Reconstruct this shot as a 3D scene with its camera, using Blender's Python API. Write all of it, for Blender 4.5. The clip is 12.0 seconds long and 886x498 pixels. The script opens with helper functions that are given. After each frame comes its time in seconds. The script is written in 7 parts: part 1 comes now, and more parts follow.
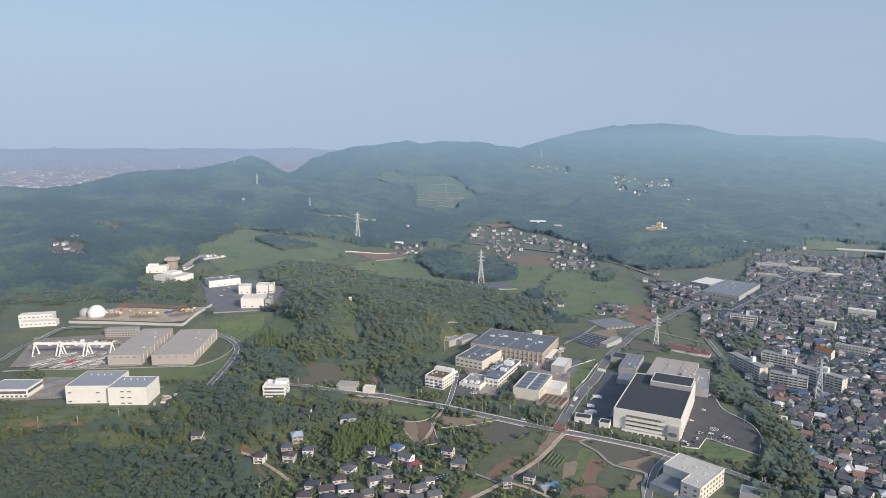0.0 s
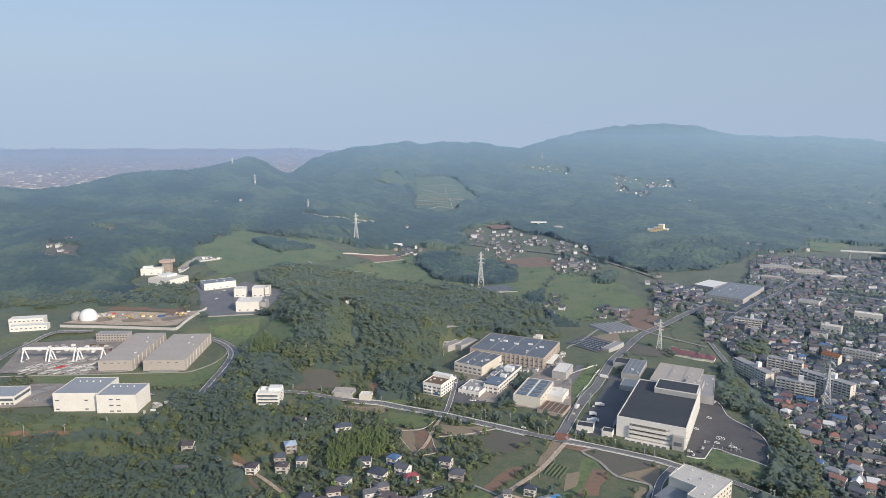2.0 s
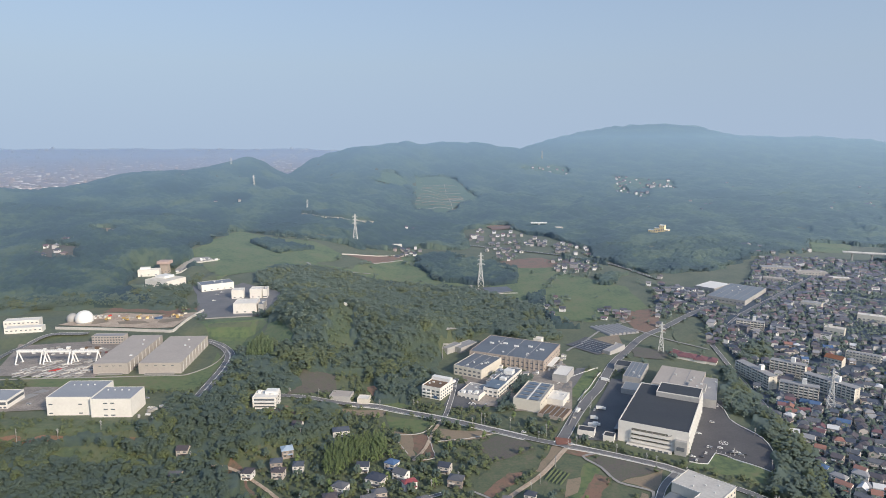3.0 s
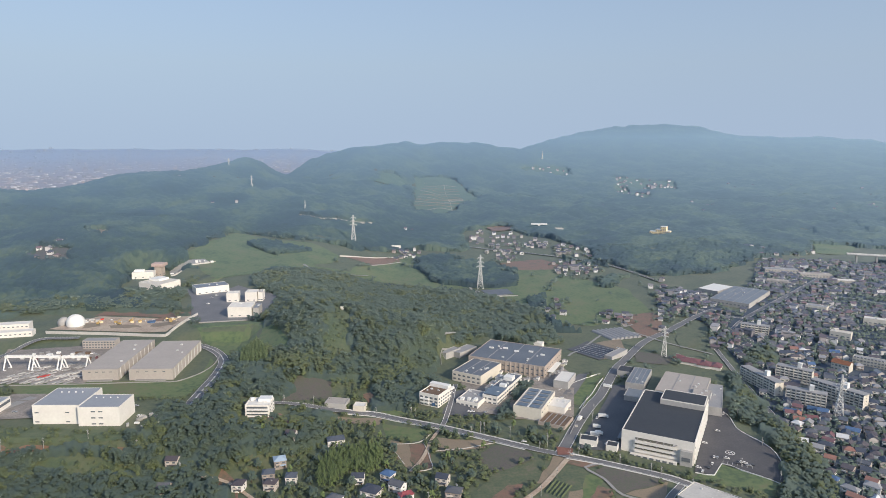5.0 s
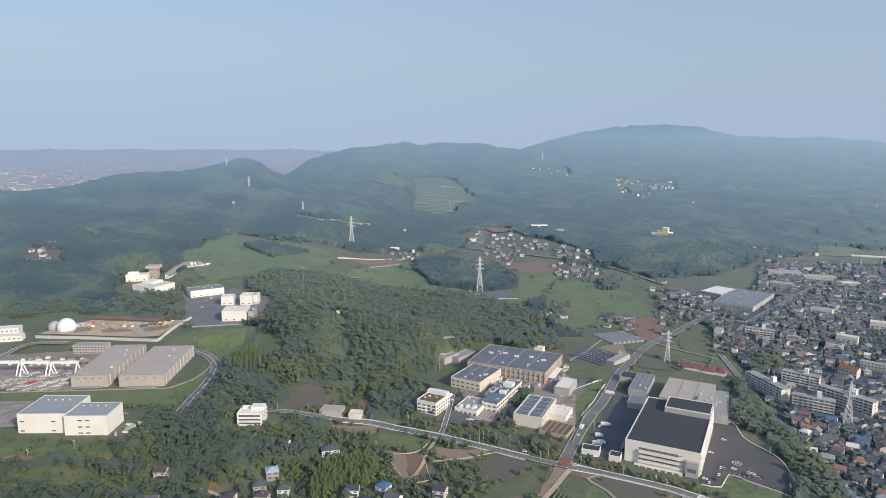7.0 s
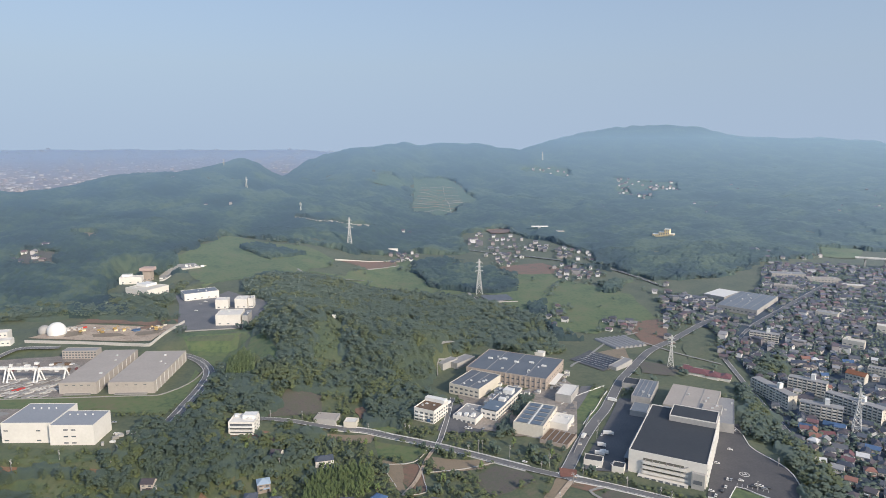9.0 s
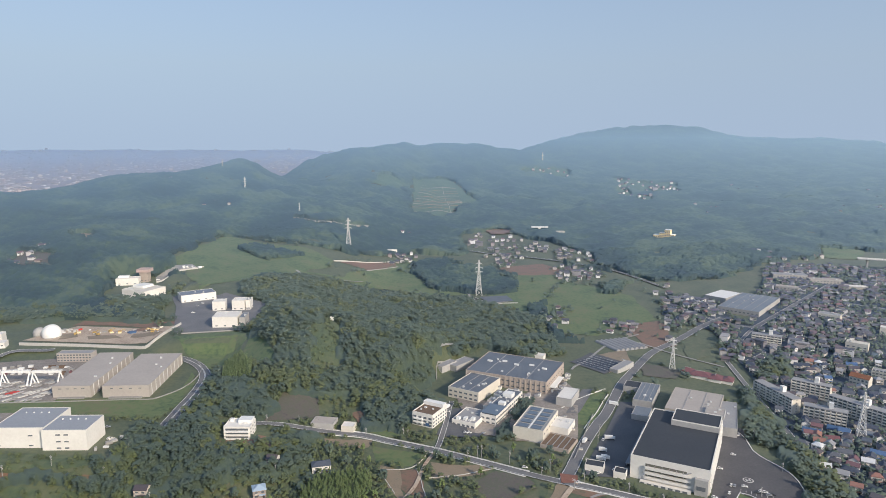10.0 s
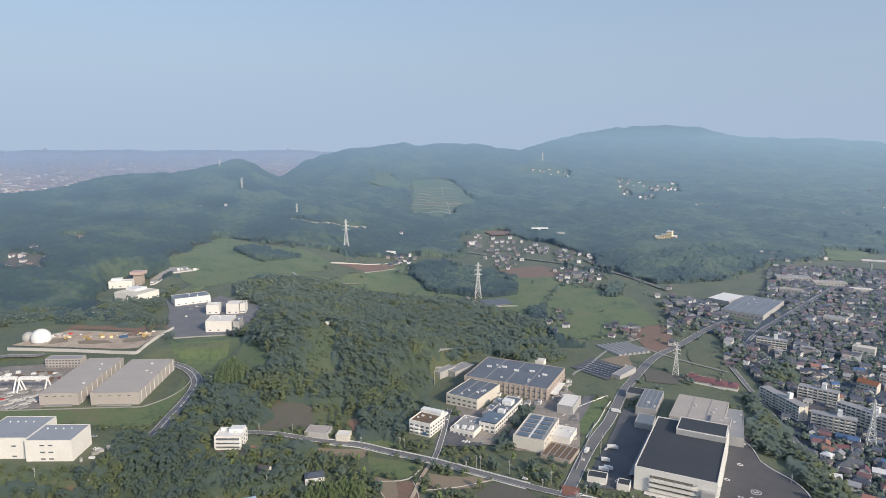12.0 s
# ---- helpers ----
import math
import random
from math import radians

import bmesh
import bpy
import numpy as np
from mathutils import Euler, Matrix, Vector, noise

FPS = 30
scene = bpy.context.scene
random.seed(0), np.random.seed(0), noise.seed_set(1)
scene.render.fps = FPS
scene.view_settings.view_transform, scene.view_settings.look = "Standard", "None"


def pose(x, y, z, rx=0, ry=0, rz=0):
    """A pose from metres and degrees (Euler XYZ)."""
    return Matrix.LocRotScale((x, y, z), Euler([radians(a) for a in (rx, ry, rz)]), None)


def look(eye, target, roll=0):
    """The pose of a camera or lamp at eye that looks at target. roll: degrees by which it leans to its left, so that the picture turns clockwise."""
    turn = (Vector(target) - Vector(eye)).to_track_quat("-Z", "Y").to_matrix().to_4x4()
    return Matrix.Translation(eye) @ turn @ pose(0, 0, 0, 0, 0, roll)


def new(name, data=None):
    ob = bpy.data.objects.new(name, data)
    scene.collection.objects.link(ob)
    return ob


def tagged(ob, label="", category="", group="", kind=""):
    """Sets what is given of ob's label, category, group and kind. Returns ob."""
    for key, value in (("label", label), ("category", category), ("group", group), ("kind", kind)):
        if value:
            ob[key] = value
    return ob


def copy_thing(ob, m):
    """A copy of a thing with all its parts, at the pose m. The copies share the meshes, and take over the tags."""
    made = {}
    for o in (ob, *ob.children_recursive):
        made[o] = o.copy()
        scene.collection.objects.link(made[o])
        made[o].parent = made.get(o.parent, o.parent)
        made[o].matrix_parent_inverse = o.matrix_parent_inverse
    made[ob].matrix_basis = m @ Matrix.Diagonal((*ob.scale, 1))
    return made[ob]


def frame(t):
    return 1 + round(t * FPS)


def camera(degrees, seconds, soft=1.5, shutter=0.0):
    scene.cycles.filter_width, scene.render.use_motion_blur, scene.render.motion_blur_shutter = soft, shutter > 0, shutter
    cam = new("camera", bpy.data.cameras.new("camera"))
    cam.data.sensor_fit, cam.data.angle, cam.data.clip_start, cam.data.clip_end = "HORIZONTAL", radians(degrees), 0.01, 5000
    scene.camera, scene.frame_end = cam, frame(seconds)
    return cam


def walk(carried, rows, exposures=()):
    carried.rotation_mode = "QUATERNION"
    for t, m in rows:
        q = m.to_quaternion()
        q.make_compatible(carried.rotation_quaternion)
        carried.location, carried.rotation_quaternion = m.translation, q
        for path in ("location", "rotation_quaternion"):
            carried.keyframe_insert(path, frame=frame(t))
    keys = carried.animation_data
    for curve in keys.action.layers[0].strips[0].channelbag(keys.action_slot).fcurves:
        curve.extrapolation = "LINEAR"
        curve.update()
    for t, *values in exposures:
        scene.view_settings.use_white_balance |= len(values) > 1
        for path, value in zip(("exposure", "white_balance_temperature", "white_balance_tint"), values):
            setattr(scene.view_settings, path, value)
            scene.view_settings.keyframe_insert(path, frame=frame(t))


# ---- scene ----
# the camera's flight: seconds, metres east, north and up, yaw, pitch, roll
cam = camera(67.0, 12.0, soft=0.8)
FLIGHT = [
    (0.0, 0.00, 0.00, 255.00, -0.000, -9.584, 0.000),
    (1.0, 0.85, 8.36, 255.00, 0.009, -9.569, 0.008),
    (2.0, 1.69, 16.74, 255.01, 0.016, -9.554, 0.015),
    (3.0, 2.54, 25.14, 255.01, 0.021, -9.540, 0.023),
    (4.0, 3.40, 33.55, 255.01, 0.025, -9.526, 0.030),
    (5.0, 4.25, 41.98, 255.02, 0.027, -9.512, 0.036),
    (6.0, 5.10, 50.42, 255.02, 0.027, -9.499, 0.043),
    (7.0, 5.96, 58.88, 255.02, 0.025, -9.486, 0.049),
    (8.0, 6.82, 67.36, 255.03, 0.021, -9.473, 0.054),
    (9.0, 7.68, 75.85, 255.03, 0.016, -9.461, 0.059),
    (10.0, 8.54, 84.36, 255.03, 0.009, -9.450, 0.064),
    (11.0, 9.40, 92.88, 255.04, 0.000, -9.438, 0.069),
    (12.0, 10.27, 101.42, 255.04, -0.010, -9.428, 0.073),
]
walk(cam, [(t, pose(x, y, z, 90 + pitch, 0, yaw) @ pose(0, 0, 0, 0, 0, roll)) for t, x, y, z, yaw, pitch, roll in FLIGHT])

# ---- sky and sun ----
SUN_ELEVATION, SUN_AZIMUTH = 27.0, 138.0
world = bpy.data.worlds.new("hazy_sky")
scene.world = world
world.use_nodes = True
_n = world.node_tree.nodes
_sky = _n.new("ShaderNodeTexSky")
_sky.sky_type, _sky.sun_disc = "NISHITA", False
_sky.sun_elevation, _sky.sun_rotation = radians(SUN_ELEVATION), radians(SUN_AZIMUTH)
_sky.air_density, _sky.dust_density, _sky.ozone_density = 1.0, 2.0, 2.0
# thick summer haze: the pale band above the skyline carries on below it
_l = world.node_tree.links
_at = _n.new("ShaderNodeTexCoord")
_split, _join = _n.new("ShaderNodeSeparateXYZ"), _n.new("ShaderNodeCombineXYZ")
_l.new(_at.outputs["Generated"], _split.inputs[0])
_floor = _n.new("ShaderNodeMath")
_floor.operation = "MAXIMUM"
_floor.inputs[1].default_value = 0.10
_l.new(_split.outputs["Z"], _floor.inputs[0])
for _k, _from in (("X", _split.outputs["X"]), ("Y", _split.outputs["Y"]), ("Z", _floor.outputs[0])):
    _l.new(_from, _join.inputs[_k])
_l.new(_join.outputs[0], _sky.inputs["Vector"])
_height = _n.new("ShaderNodeMapRange")
_l.new(_split.outputs["Z"], _height.inputs["Value"])
_height.inputs["From Min"].default_value, _height.inputs["From Max"].default_value = -0.02, 0.45
_height.inputs["To Min"].default_value, _height.inputs["To Max"].default_value = 0.92, 0.30
_haze = _n.new("ShaderNodeMix")
_haze.data_type = "RGBA"
_l.new(_height.outputs[0], _haze.inputs["Factor"])
_l.new(_sky.outputs["Color"], _haze.inputs[6])
_haze.inputs[7].default_value = (2.52, 3.17, 4.24, 1)
_l.new(_haze.outputs[2], _n["Background"].inputs["Color"])
_n["Background"].inputs["Strength"].default_value = 0.155
_sun = bpy.data.lights.new("sun", "SUN")
_sun.energy, _sun.angle, _sun.color = 3.6, radians(5.0), (1.0, 0.86, 0.69)
_az, _el = radians(SUN_AZIMUTH), radians(SUN_ELEVATION)
_to_sun = Vector((math.sin(_az) * math.cos(_el), math.cos(_az) * math.cos(_el), math.sin(_el)))
new("sun", _sun).matrix_world = look(_to_sun * 900, (0, 0, 0))
scene.view_settings.exposure = 0.0

# ---- materials ----
def material(name, colours, grain=3.0, patch=30.0, rough=0.85, metal=0.0, bump=0.0, haze_gloss=0.0, vary="", spread=0.5, range_=0.17, fine=0.5, veil=0.175, haze_tint=(0.78, 0.88, 0.99), power_=7.0):
    """Colours mixed by noise of two sizes in metres, under a gloss that imitates haze and grows towards a low angle of
    view over level ground.
    """
    m = bpy.data.materials.new(name)
    m.use_nodes = True
    n, l = m.node_tree.nodes, m.node_tree.links
    bsdf = n["Principled BSDF"]
    bsdf.inputs["Roughness"].default_value, bsdf.inputs["Metallic"].default_value = rough, metal
    place = n.new("ShaderNodeNewGeometry")
    big, small = n.new("ShaderNodeTexNoise"), n.new("ShaderNodeTexNoise")
    for tex, size, detail in ((big, patch, 3), (small, grain, 3)):
        l.new(place.outputs["Position"], tex.inputs["Vector"])
        tex.inputs["Scale"].default_value, tex.inputs["Detail"].default_value = 1.0 / size, detail
    mix = n.new("ShaderNodeMath")
    mix.operation = "MULTIPLY_ADD"
    l.new(small.outputs["Fac"], mix.inputs[0])
    mix.inputs[1].default_value = fine
    half = n.new("ShaderNodeMath")
    half.operation = "MULTIPLY"
    l.new(big.outputs["Fac"], half.inputs[0])
    half.inputs[1].default_value = 1.0 - fine
    l.new(half.outputs[0], mix.inputs[2])
    value = mix.outputs[0]
    ramp = n.new("ShaderNodeValToRGB")
    e = ramp.color_ramp.elements
    lo, hi = 0.5 - range_, 0.5 + range_
    if vary:
        lo, hi = 0.0, 1.0
        source = place.outputs["Random Per Island"] if vary == "island" else n.new("ShaderNodeObjectInfo").outputs["Random"]
        blend = n.new("ShaderNodeMath")
        blend.operation = "MULTIPLY_ADD"
        l.new(source, blend.inputs[0])
        blend.inputs[1].default_value = spread
        part_of = n.new("ShaderNodeMapRange")
        l.new(value, part_of.inputs["Value"])
        part_of.inputs["From Min"].default_value, part_of.inputs["From Max"].default_value = 0.3, 0.7
        part_of.inputs["To Max"].default_value = 1.0 - spread
        l.new(part_of.outputs[0], blend.inputs[2])
        value = blend.outputs[0]
    l.new(value, ramp.inputs["Fac"])
    while len(e) < len(colours):
        e.new(0.5)
    for k, c in enumerate(colours):
        e[k].position = lo + (hi - lo) * k / max(1, len(colours) - 1)
        e[k].color = (*c, 1)
    l.new(ramp.outputs["Color"], bsdf.inputs["Base Color"])
    if bump:
        b = n.new("ShaderNodeBump")
        b.inputs["Strength"].default_value, b.inputs["Distance"].default_value = 0.6, bump
        l.new(small.outputs["Fac"], b.inputs["Height"])
        l.new(b.outputs["Normal"], bsdf.inputs["Normal"])
    if haze_gloss:
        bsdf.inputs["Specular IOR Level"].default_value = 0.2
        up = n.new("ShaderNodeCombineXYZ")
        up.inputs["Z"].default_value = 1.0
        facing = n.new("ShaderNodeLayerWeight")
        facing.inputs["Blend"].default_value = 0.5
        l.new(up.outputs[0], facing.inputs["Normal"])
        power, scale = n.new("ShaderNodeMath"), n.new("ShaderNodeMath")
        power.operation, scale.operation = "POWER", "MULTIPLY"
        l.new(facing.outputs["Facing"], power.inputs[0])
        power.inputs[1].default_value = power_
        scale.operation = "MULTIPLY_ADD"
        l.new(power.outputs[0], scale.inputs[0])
        # the veil share stays at every angle, lifting near shade as haze does
        scale.inputs[1].default_value, scale.inputs[2].default_value = haze_gloss * (1 - veil), haze_gloss * veil
        # glossy layer painted over the colour in place of haze
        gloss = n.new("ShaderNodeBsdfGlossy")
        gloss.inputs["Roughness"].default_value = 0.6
        gloss.inputs["Color"].default_value = (*haze_tint, 1)
        # normal leans to the camera's side so this haze layer mirrors open sky
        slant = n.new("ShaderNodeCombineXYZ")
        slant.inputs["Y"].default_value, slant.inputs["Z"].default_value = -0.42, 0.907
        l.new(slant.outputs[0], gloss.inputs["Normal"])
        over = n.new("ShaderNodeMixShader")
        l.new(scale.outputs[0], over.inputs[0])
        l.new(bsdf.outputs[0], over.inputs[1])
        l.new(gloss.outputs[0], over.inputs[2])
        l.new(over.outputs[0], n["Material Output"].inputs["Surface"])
    return m


# strengths of the gloss that stands in for haze
HAZE_GLOSS, LOW_HAZE_GLOSS = 0.69, 0.55
M = {
    "ground": material("scrub_ground", [(0.048, 0.062, 0.018), (0.075, 0.092, 0.027), (0.10, 0.112, 0.038), (0.125, 0.118, 0.052)], 4, 40, 0.95, bump=0.3, haze_gloss=LOW_HAZE_GLOSS),
    "meadow": material("meadow_grass", [(0.055, 0.082, 0.022), (0.088, 0.125, 0.032), (0.118, 0.152, 0.042), (0.138, 0.15, 0.05), (0.16, 0.142, 0.06)], 5, 45, 0.95, bump=0.2, haze_gloss=0.57, range_=0.15, veil=0.14, haze_tint=(0.74, 0.90, 0.96)),
    "crop": material("crop_rows", [(0.045, 0.064, 0.018), (0.072, 0.092, 0.025), (0.10, 0.108, 0.036), (0.14, 0.115, 0.058)], 2.2, 9, 0.95, bump=0.2, haze_gloss=LOW_HAZE_GLOSS),
    "red_soil": material("red_soil", [(0.15, 0.076, 0.04), (0.22, 0.113, 0.058), (0.175, 0.104, 0.05), (0.10, 0.092, 0.036)], 2.0, 11, 0.95, bump=0.1, haze_gloss=LOW_HAZE_GLOSS),
    "tan_soil": material("tan_soil", [(0.20, 0.15, 0.085), (0.27, 0.20, 0.12), (0.17, 0.14, 0.07)], 1.2, 14, 0.95, bump=0.1, haze_gloss=LOW_HAZE_GLOSS),
    "dark_soil": material("dark_soil", [(0.075, 0.058, 0.042), (0.108, 0.084, 0.058), (0.082, 0.082, 0.037), (0.13, 0.10, 0.07)], 2.0, 9, 0.95, bump=0.1, haze_gloss=LOW_HAZE_GLOSS),
    "terrace": material("terrace_grass", [(0.05, 0.082, 0.03), (0.075, 0.11, 0.04), (0.10, 0.13, 0.052)], 6, 25, 0.95, haze_gloss=0.62, haze_tint=(0.70, 0.89, 1.0)),
    "asphalt": material("asphalt", [(0.068, 0.069, 0.074), (0.09, 0.09, 0.095), (0.115, 0.113, 0.116)], 1.5, 18, 0.9, haze_gloss=0.4),
    "car_park": material("car_park_asphalt", [(0.058, 0.052, 0.051), (0.076, 0.068, 0.066), (0.10, 0.089, 0.086)], 1.5, 18, 0.9, haze_gloss=0.4),
    "old_asphalt": material("worn_asphalt", [(0.11, 0.104, 0.10), (0.145, 0.137, 0.131), (0.18, 0.17, 0.162)], 1.5, 18, 0.9, haze_gloss=LOW_HAZE_GLOSS),
    "concrete": material("concrete", [(0.26, 0.25, 0.23), (0.36, 0.34, 0.31)], 1.5, 12, 0.9, haze_gloss=LOW_HAZE_GLOSS),
    "pale_concrete": material("pale_concrete", [(0.48, 0.46, 0.43), (0.60, 0.58, 0.54)], 1.5, 12, 0.9, haze_gloss=0.3),
    "rough": material("rough_grass", [(0.045, 0.07, 0.02), (0.07, 0.098, 0.028), (0.095, 0.115, 0.036), (0.125, 0.125, 0.05)], 4, 22, 0.95, bump=0.4, haze_gloss=LOW_HAZE_GLOSS),
    "rose": material("rose_wall", [(0.50, 0.36, 0.31), (0.58, 0.43, 0.37)], 1.5, 9, 0.8, haze_gloss=0.4),
    "stained_yard": material("stained_yard", [(0.17, 0.145, 0.125), (0.27, 0.235, 0.20), (0.38, 0.335, 0.29)], 1.5, 14, 0.9, haze_gloss=0.4),
    "dirt": material("bare_dirt", [(0.30, 0.20, 0.13), (0.48, 0.37, 0.26), (0.56, 0.46, 0.34)], 2, 16, 0.95, haze_gloss=LOW_HAZE_GLOSS),
    "town": material("town_ground", [(0.024, 0.030, 0.018), (0.042, 0.040, 0.039), (0.026, 0.035, 0.016), (0.07, 0.062, 0.057)], 3, 14, 0.9, haze_gloss=0.5, haze_tint=(0.64, 0.83, 1.12)),
    # higher veil here: imitated haze lightens the shade inside the crowns
    "leaf": material("broadleaf_foliage", [(0.017, 0.029, 0.008), (0.029, 0.045, 0.012), (0.046, 0.064, 0.017), (0.074, 0.093, 0.027)], 14, 70, 0.8, haze_gloss=HAZE_GLOSS, vary="island", spread=0.22, veil=0.25, haze_tint=(0.75, 0.90, 0.91)),
    "canopy": material("woodland_canopy", [(0.004, 0.011, 0.007), (0.009, 0.020, 0.010), (0.019, 0.035, 0.014), (0.038, 0.058, 0.022), (0.070, 0.090, 0.034)], 13, 95, 0.85, bump=0.5, haze_gloss=0.75, range_=0.095, fine=0.38, veil=0.18, haze_tint=(0.70, 0.90, 1.0), power_=9.0),
    "scrub_leaf": material("scrub_foliage", [(0.045, 0.064, 0.018), (0.075, 0.098, 0.027), (0.105, 0.128, 0.038), (0.135, 0.140, 0.052)], 7, 45, 0.85, haze_gloss=LOW_HAZE_GLOSS, vary="island", spread=0.25, veil=0.17, haze_tint=(0.80, 0.90, 0.94)),
    # fill colour for the gaps between crowns, kept near the leaf tones
    "undergrowth": material("gap_fill_foliage", [(0.02, 0.031, 0.010), (0.036, 0.05, 0.014), (0.06, 0.076, 0.022)], 3, 40, 0.9, bump=0.6, haze_gloss=HAZE_GLOSS, veil=0.25, haze_tint=(0.75, 0.90, 0.91)),
    # imitated haze: gloss swallows the plain's colour towards its far edge
    "city_ground": material("city_ground", [(0.24, 0.195, 0.18), (0.30, 0.23, 0.21), (0.20, 0.19, 0.175)], 25, 220, 0.9, haze_gloss=1.45, haze_tint=(0.70, 0.80, 0.91), power_=14.0, veil=0.0),
    "bamboo": material("bamboo_foliage", [(0.075, 0.118, 0.024), (0.11, 0.16, 0.034), (0.15, 0.195, 0.048)], 6, 30, 0.8, haze_gloss=HAZE_GLOSS, vary="island", spread=0.5, veil=0.14, haze_tint=(0.85, 0.92, 0.9)),
    "maroon": material("maroon_tiles", [(0.13, 0.035, 0.035), (0.20, 0.06, 0.055)], 0.8, 6, 0.7, haze_gloss=0.5),
    "deck": material("blue_grey_deck", [(0.10, 0.115, 0.14), (0.14, 0.155, 0.18)], 2, 12, 0.8, haze_gloss=0.4),
    "brick_paving": material("red_brick_paving", [(0.20, 0.09, 0.07), (0.28, 0.14, 0.11)], 0.8, 6, 0.85),
    "bark": material("bark", [(0.08, 0.06, 0.045), (0.13, 0.10, 0.08)], 0.4, 3),
    "white": material("white_cladding", [(0.72, 0.695, 0.65), (0.81, 0.785, 0.74)], 2, 12, 0.6),
    "cream": material("cream_cladding", [(0.62, 0.58, 0.50), (0.70, 0.66, 0.58)], 2, 15, 0.6, haze_gloss=0.2),
    "grey_roof": material("grey_metal_roof", [(0.27, 0.26, 0.26), (0.34, 0.33, 0.32)], 2, 20, 0.6, haze_gloss=0.5),
    "blue_roof": material("blue_grey_metal_roof", [(0.13, 0.15, 0.175), (0.185, 0.205, 0.23)], 2, 20, 0.5, haze_gloss=0.5),
    "slate_roof": material("dark_blue_grey_roof", [(0.09, 0.102, 0.122), (0.13, 0.145, 0.165)], 2, 20, 0.5, haze_gloss=0.5),
    "pale_roof": material("pale_blue_grey_roof", [(0.28, 0.29, 0.31), (0.34, 0.35, 0.37)], 2, 20, 0.5, haze_gloss=0.5),
    "black_roof": material("black_membrane_roof", [(0.028, 0.030, 0.036), (0.04, 0.042, 0.048)], 2, 25, 0.7, haze_gloss=0.3),
    "taupe": material("taupe_cladding", [(0.40, 0.36, 0.33), (0.47, 0.43, 0.39)], 2, 20, 0.7, haze_gloss=0.2),
    "tan_wall": material("tan_wall", [(0.38, 0.32, 0.275), (0.47, 0.40, 0.345)], 2, 9, 0.8, haze_gloss=0.3),
    "grey_wall": material("grey_wall", [(0.36, 0.36, 0.36), (0.46, 0.45, 0.44)], 2, 9, 0.8),
    "glass": material("window_glass", [(0.08, 0.09, 0.10), (0.14, 0.15, 0.16)], 2, 9, 0.25, haze_gloss=0.4),
    "steel": material("galvanised_steel", [(0.58, 0.59, 0.59), (0.70, 0.70, 0.69)], 1, 6, 0.5),
    "white_paint": material("white_paint", [(0.78, 0.78, 0.76), (0.84, 0.84, 0.82)], 1, 6, 0.5),
    "panel": material("solar_panel", [(0.10, 0.14, 0.19), (0.14, 0.185, 0.24)], 1, 6, 0.3, haze_gloss=0.3),
    "dark_panel": material("dark_solar_panel", [(0.022, 0.027, 0.04), (0.04, 0.048, 0.065)], 1, 6, 0.35, haze_gloss=0.3),
    "yellow": material("yellow_wall", [(0.80, 0.63, 0.38), (0.86, 0.72, 0.48)], 2, 10, 0.8),
    "machine_paint": material("dusty_machine_paint", [(0.42, 0.29, 0.11), (0.52, 0.37, 0.15)], 0.6, 4, 0.6),
    "red": material("red_paint", [(0.5, 0.04, 0.03), (0.6, 0.06, 0.04)], 1, 6, 0.5),
    "blue": material("blue_sheet", [(0.05, 0.11, 0.22), (0.09, 0.16, 0.28)], 1, 6, 0.5),
    "bright_blue": material("bright_blue_sheet", [(0.06, 0.22, 0.46), (0.09, 0.27, 0.52)], 1, 6, 0.5),
    "brown": material("brown_board", [(0.13, 0.09, 0.065), (0.2, 0.14, 0.10)], 1, 6, 0.8),
}
# house walls and roofs carry a bluish imitation of haze
HOUSE_WALL = material("house_render", [(0.26, 0.21, 0.17), (0.44, 0.37, 0.30), (0.62, 0.56, 0.49), (0.76, 0.73, 0.68), (0.84, 0.82, 0.79)], 1.5, 8, 0.8, haze_gloss=0.5, haze_tint=(0.64, 0.83, 1.12), vary="object", spread=0.9)
FAR_WALL = material("far_house_render", [(0.24, 0.21, 0.19), (0.42, 0.35, 0.31), (0.16, 0.15, 0.15), (0.60, 0.55, 0.50), (0.72, 0.69, 0.66), (0.84, 0.82, 0.79), (0.88, 0.87, 0.85)], 1.5, 8, 0.8, haze_gloss=0.55, haze_tint=(0.75, 0.85, 1.04), vary="island", spread=0.9)
FAR_ROOF = material("far_roof_tiles", [(0.032, 0.031, 0.032), (0.065, 0.06, 0.06), (0.045, 0.043, 0.045), (0.11, 0.105, 0.10), (0.055, 0.043, 0.038), (0.20, 0.19, 0.185), (0.06, 0.057, 0.057), (0.17, 0.085, 0.06), (0.036, 0.035, 0.037), (0.05, 0.036, 0.031), (0.38, 0.36, 0.34), (0.034, 0.035, 0.038), (0.07, 0.085, 0.13), (0.22, 0.09, 0.055), (0.06, 0.043, 0.036), (0.34, 0.13, 0.07)], 0.8, 6, 0.7, haze_gloss=0.6, haze_tint=(0.75, 0.85, 1.04), vary="island", spread=0.93)

# ---- the lie of the land ----
def S(t):
    t = np.clip(t, 0.0, 1.0)
    return t * t * (3 - 2 * t)
HILLS = []
def hill(x, y, top, along, across, turn=0.0):
    HILLS.append((x, y, top, along, across, np.radians(turn)))
PADS = []
def pad(x, y, half_x, half_y, turn, z, blend=25.0):
    PADS.append((x, y, half_x, half_y, np.radians(turn), z, blend))
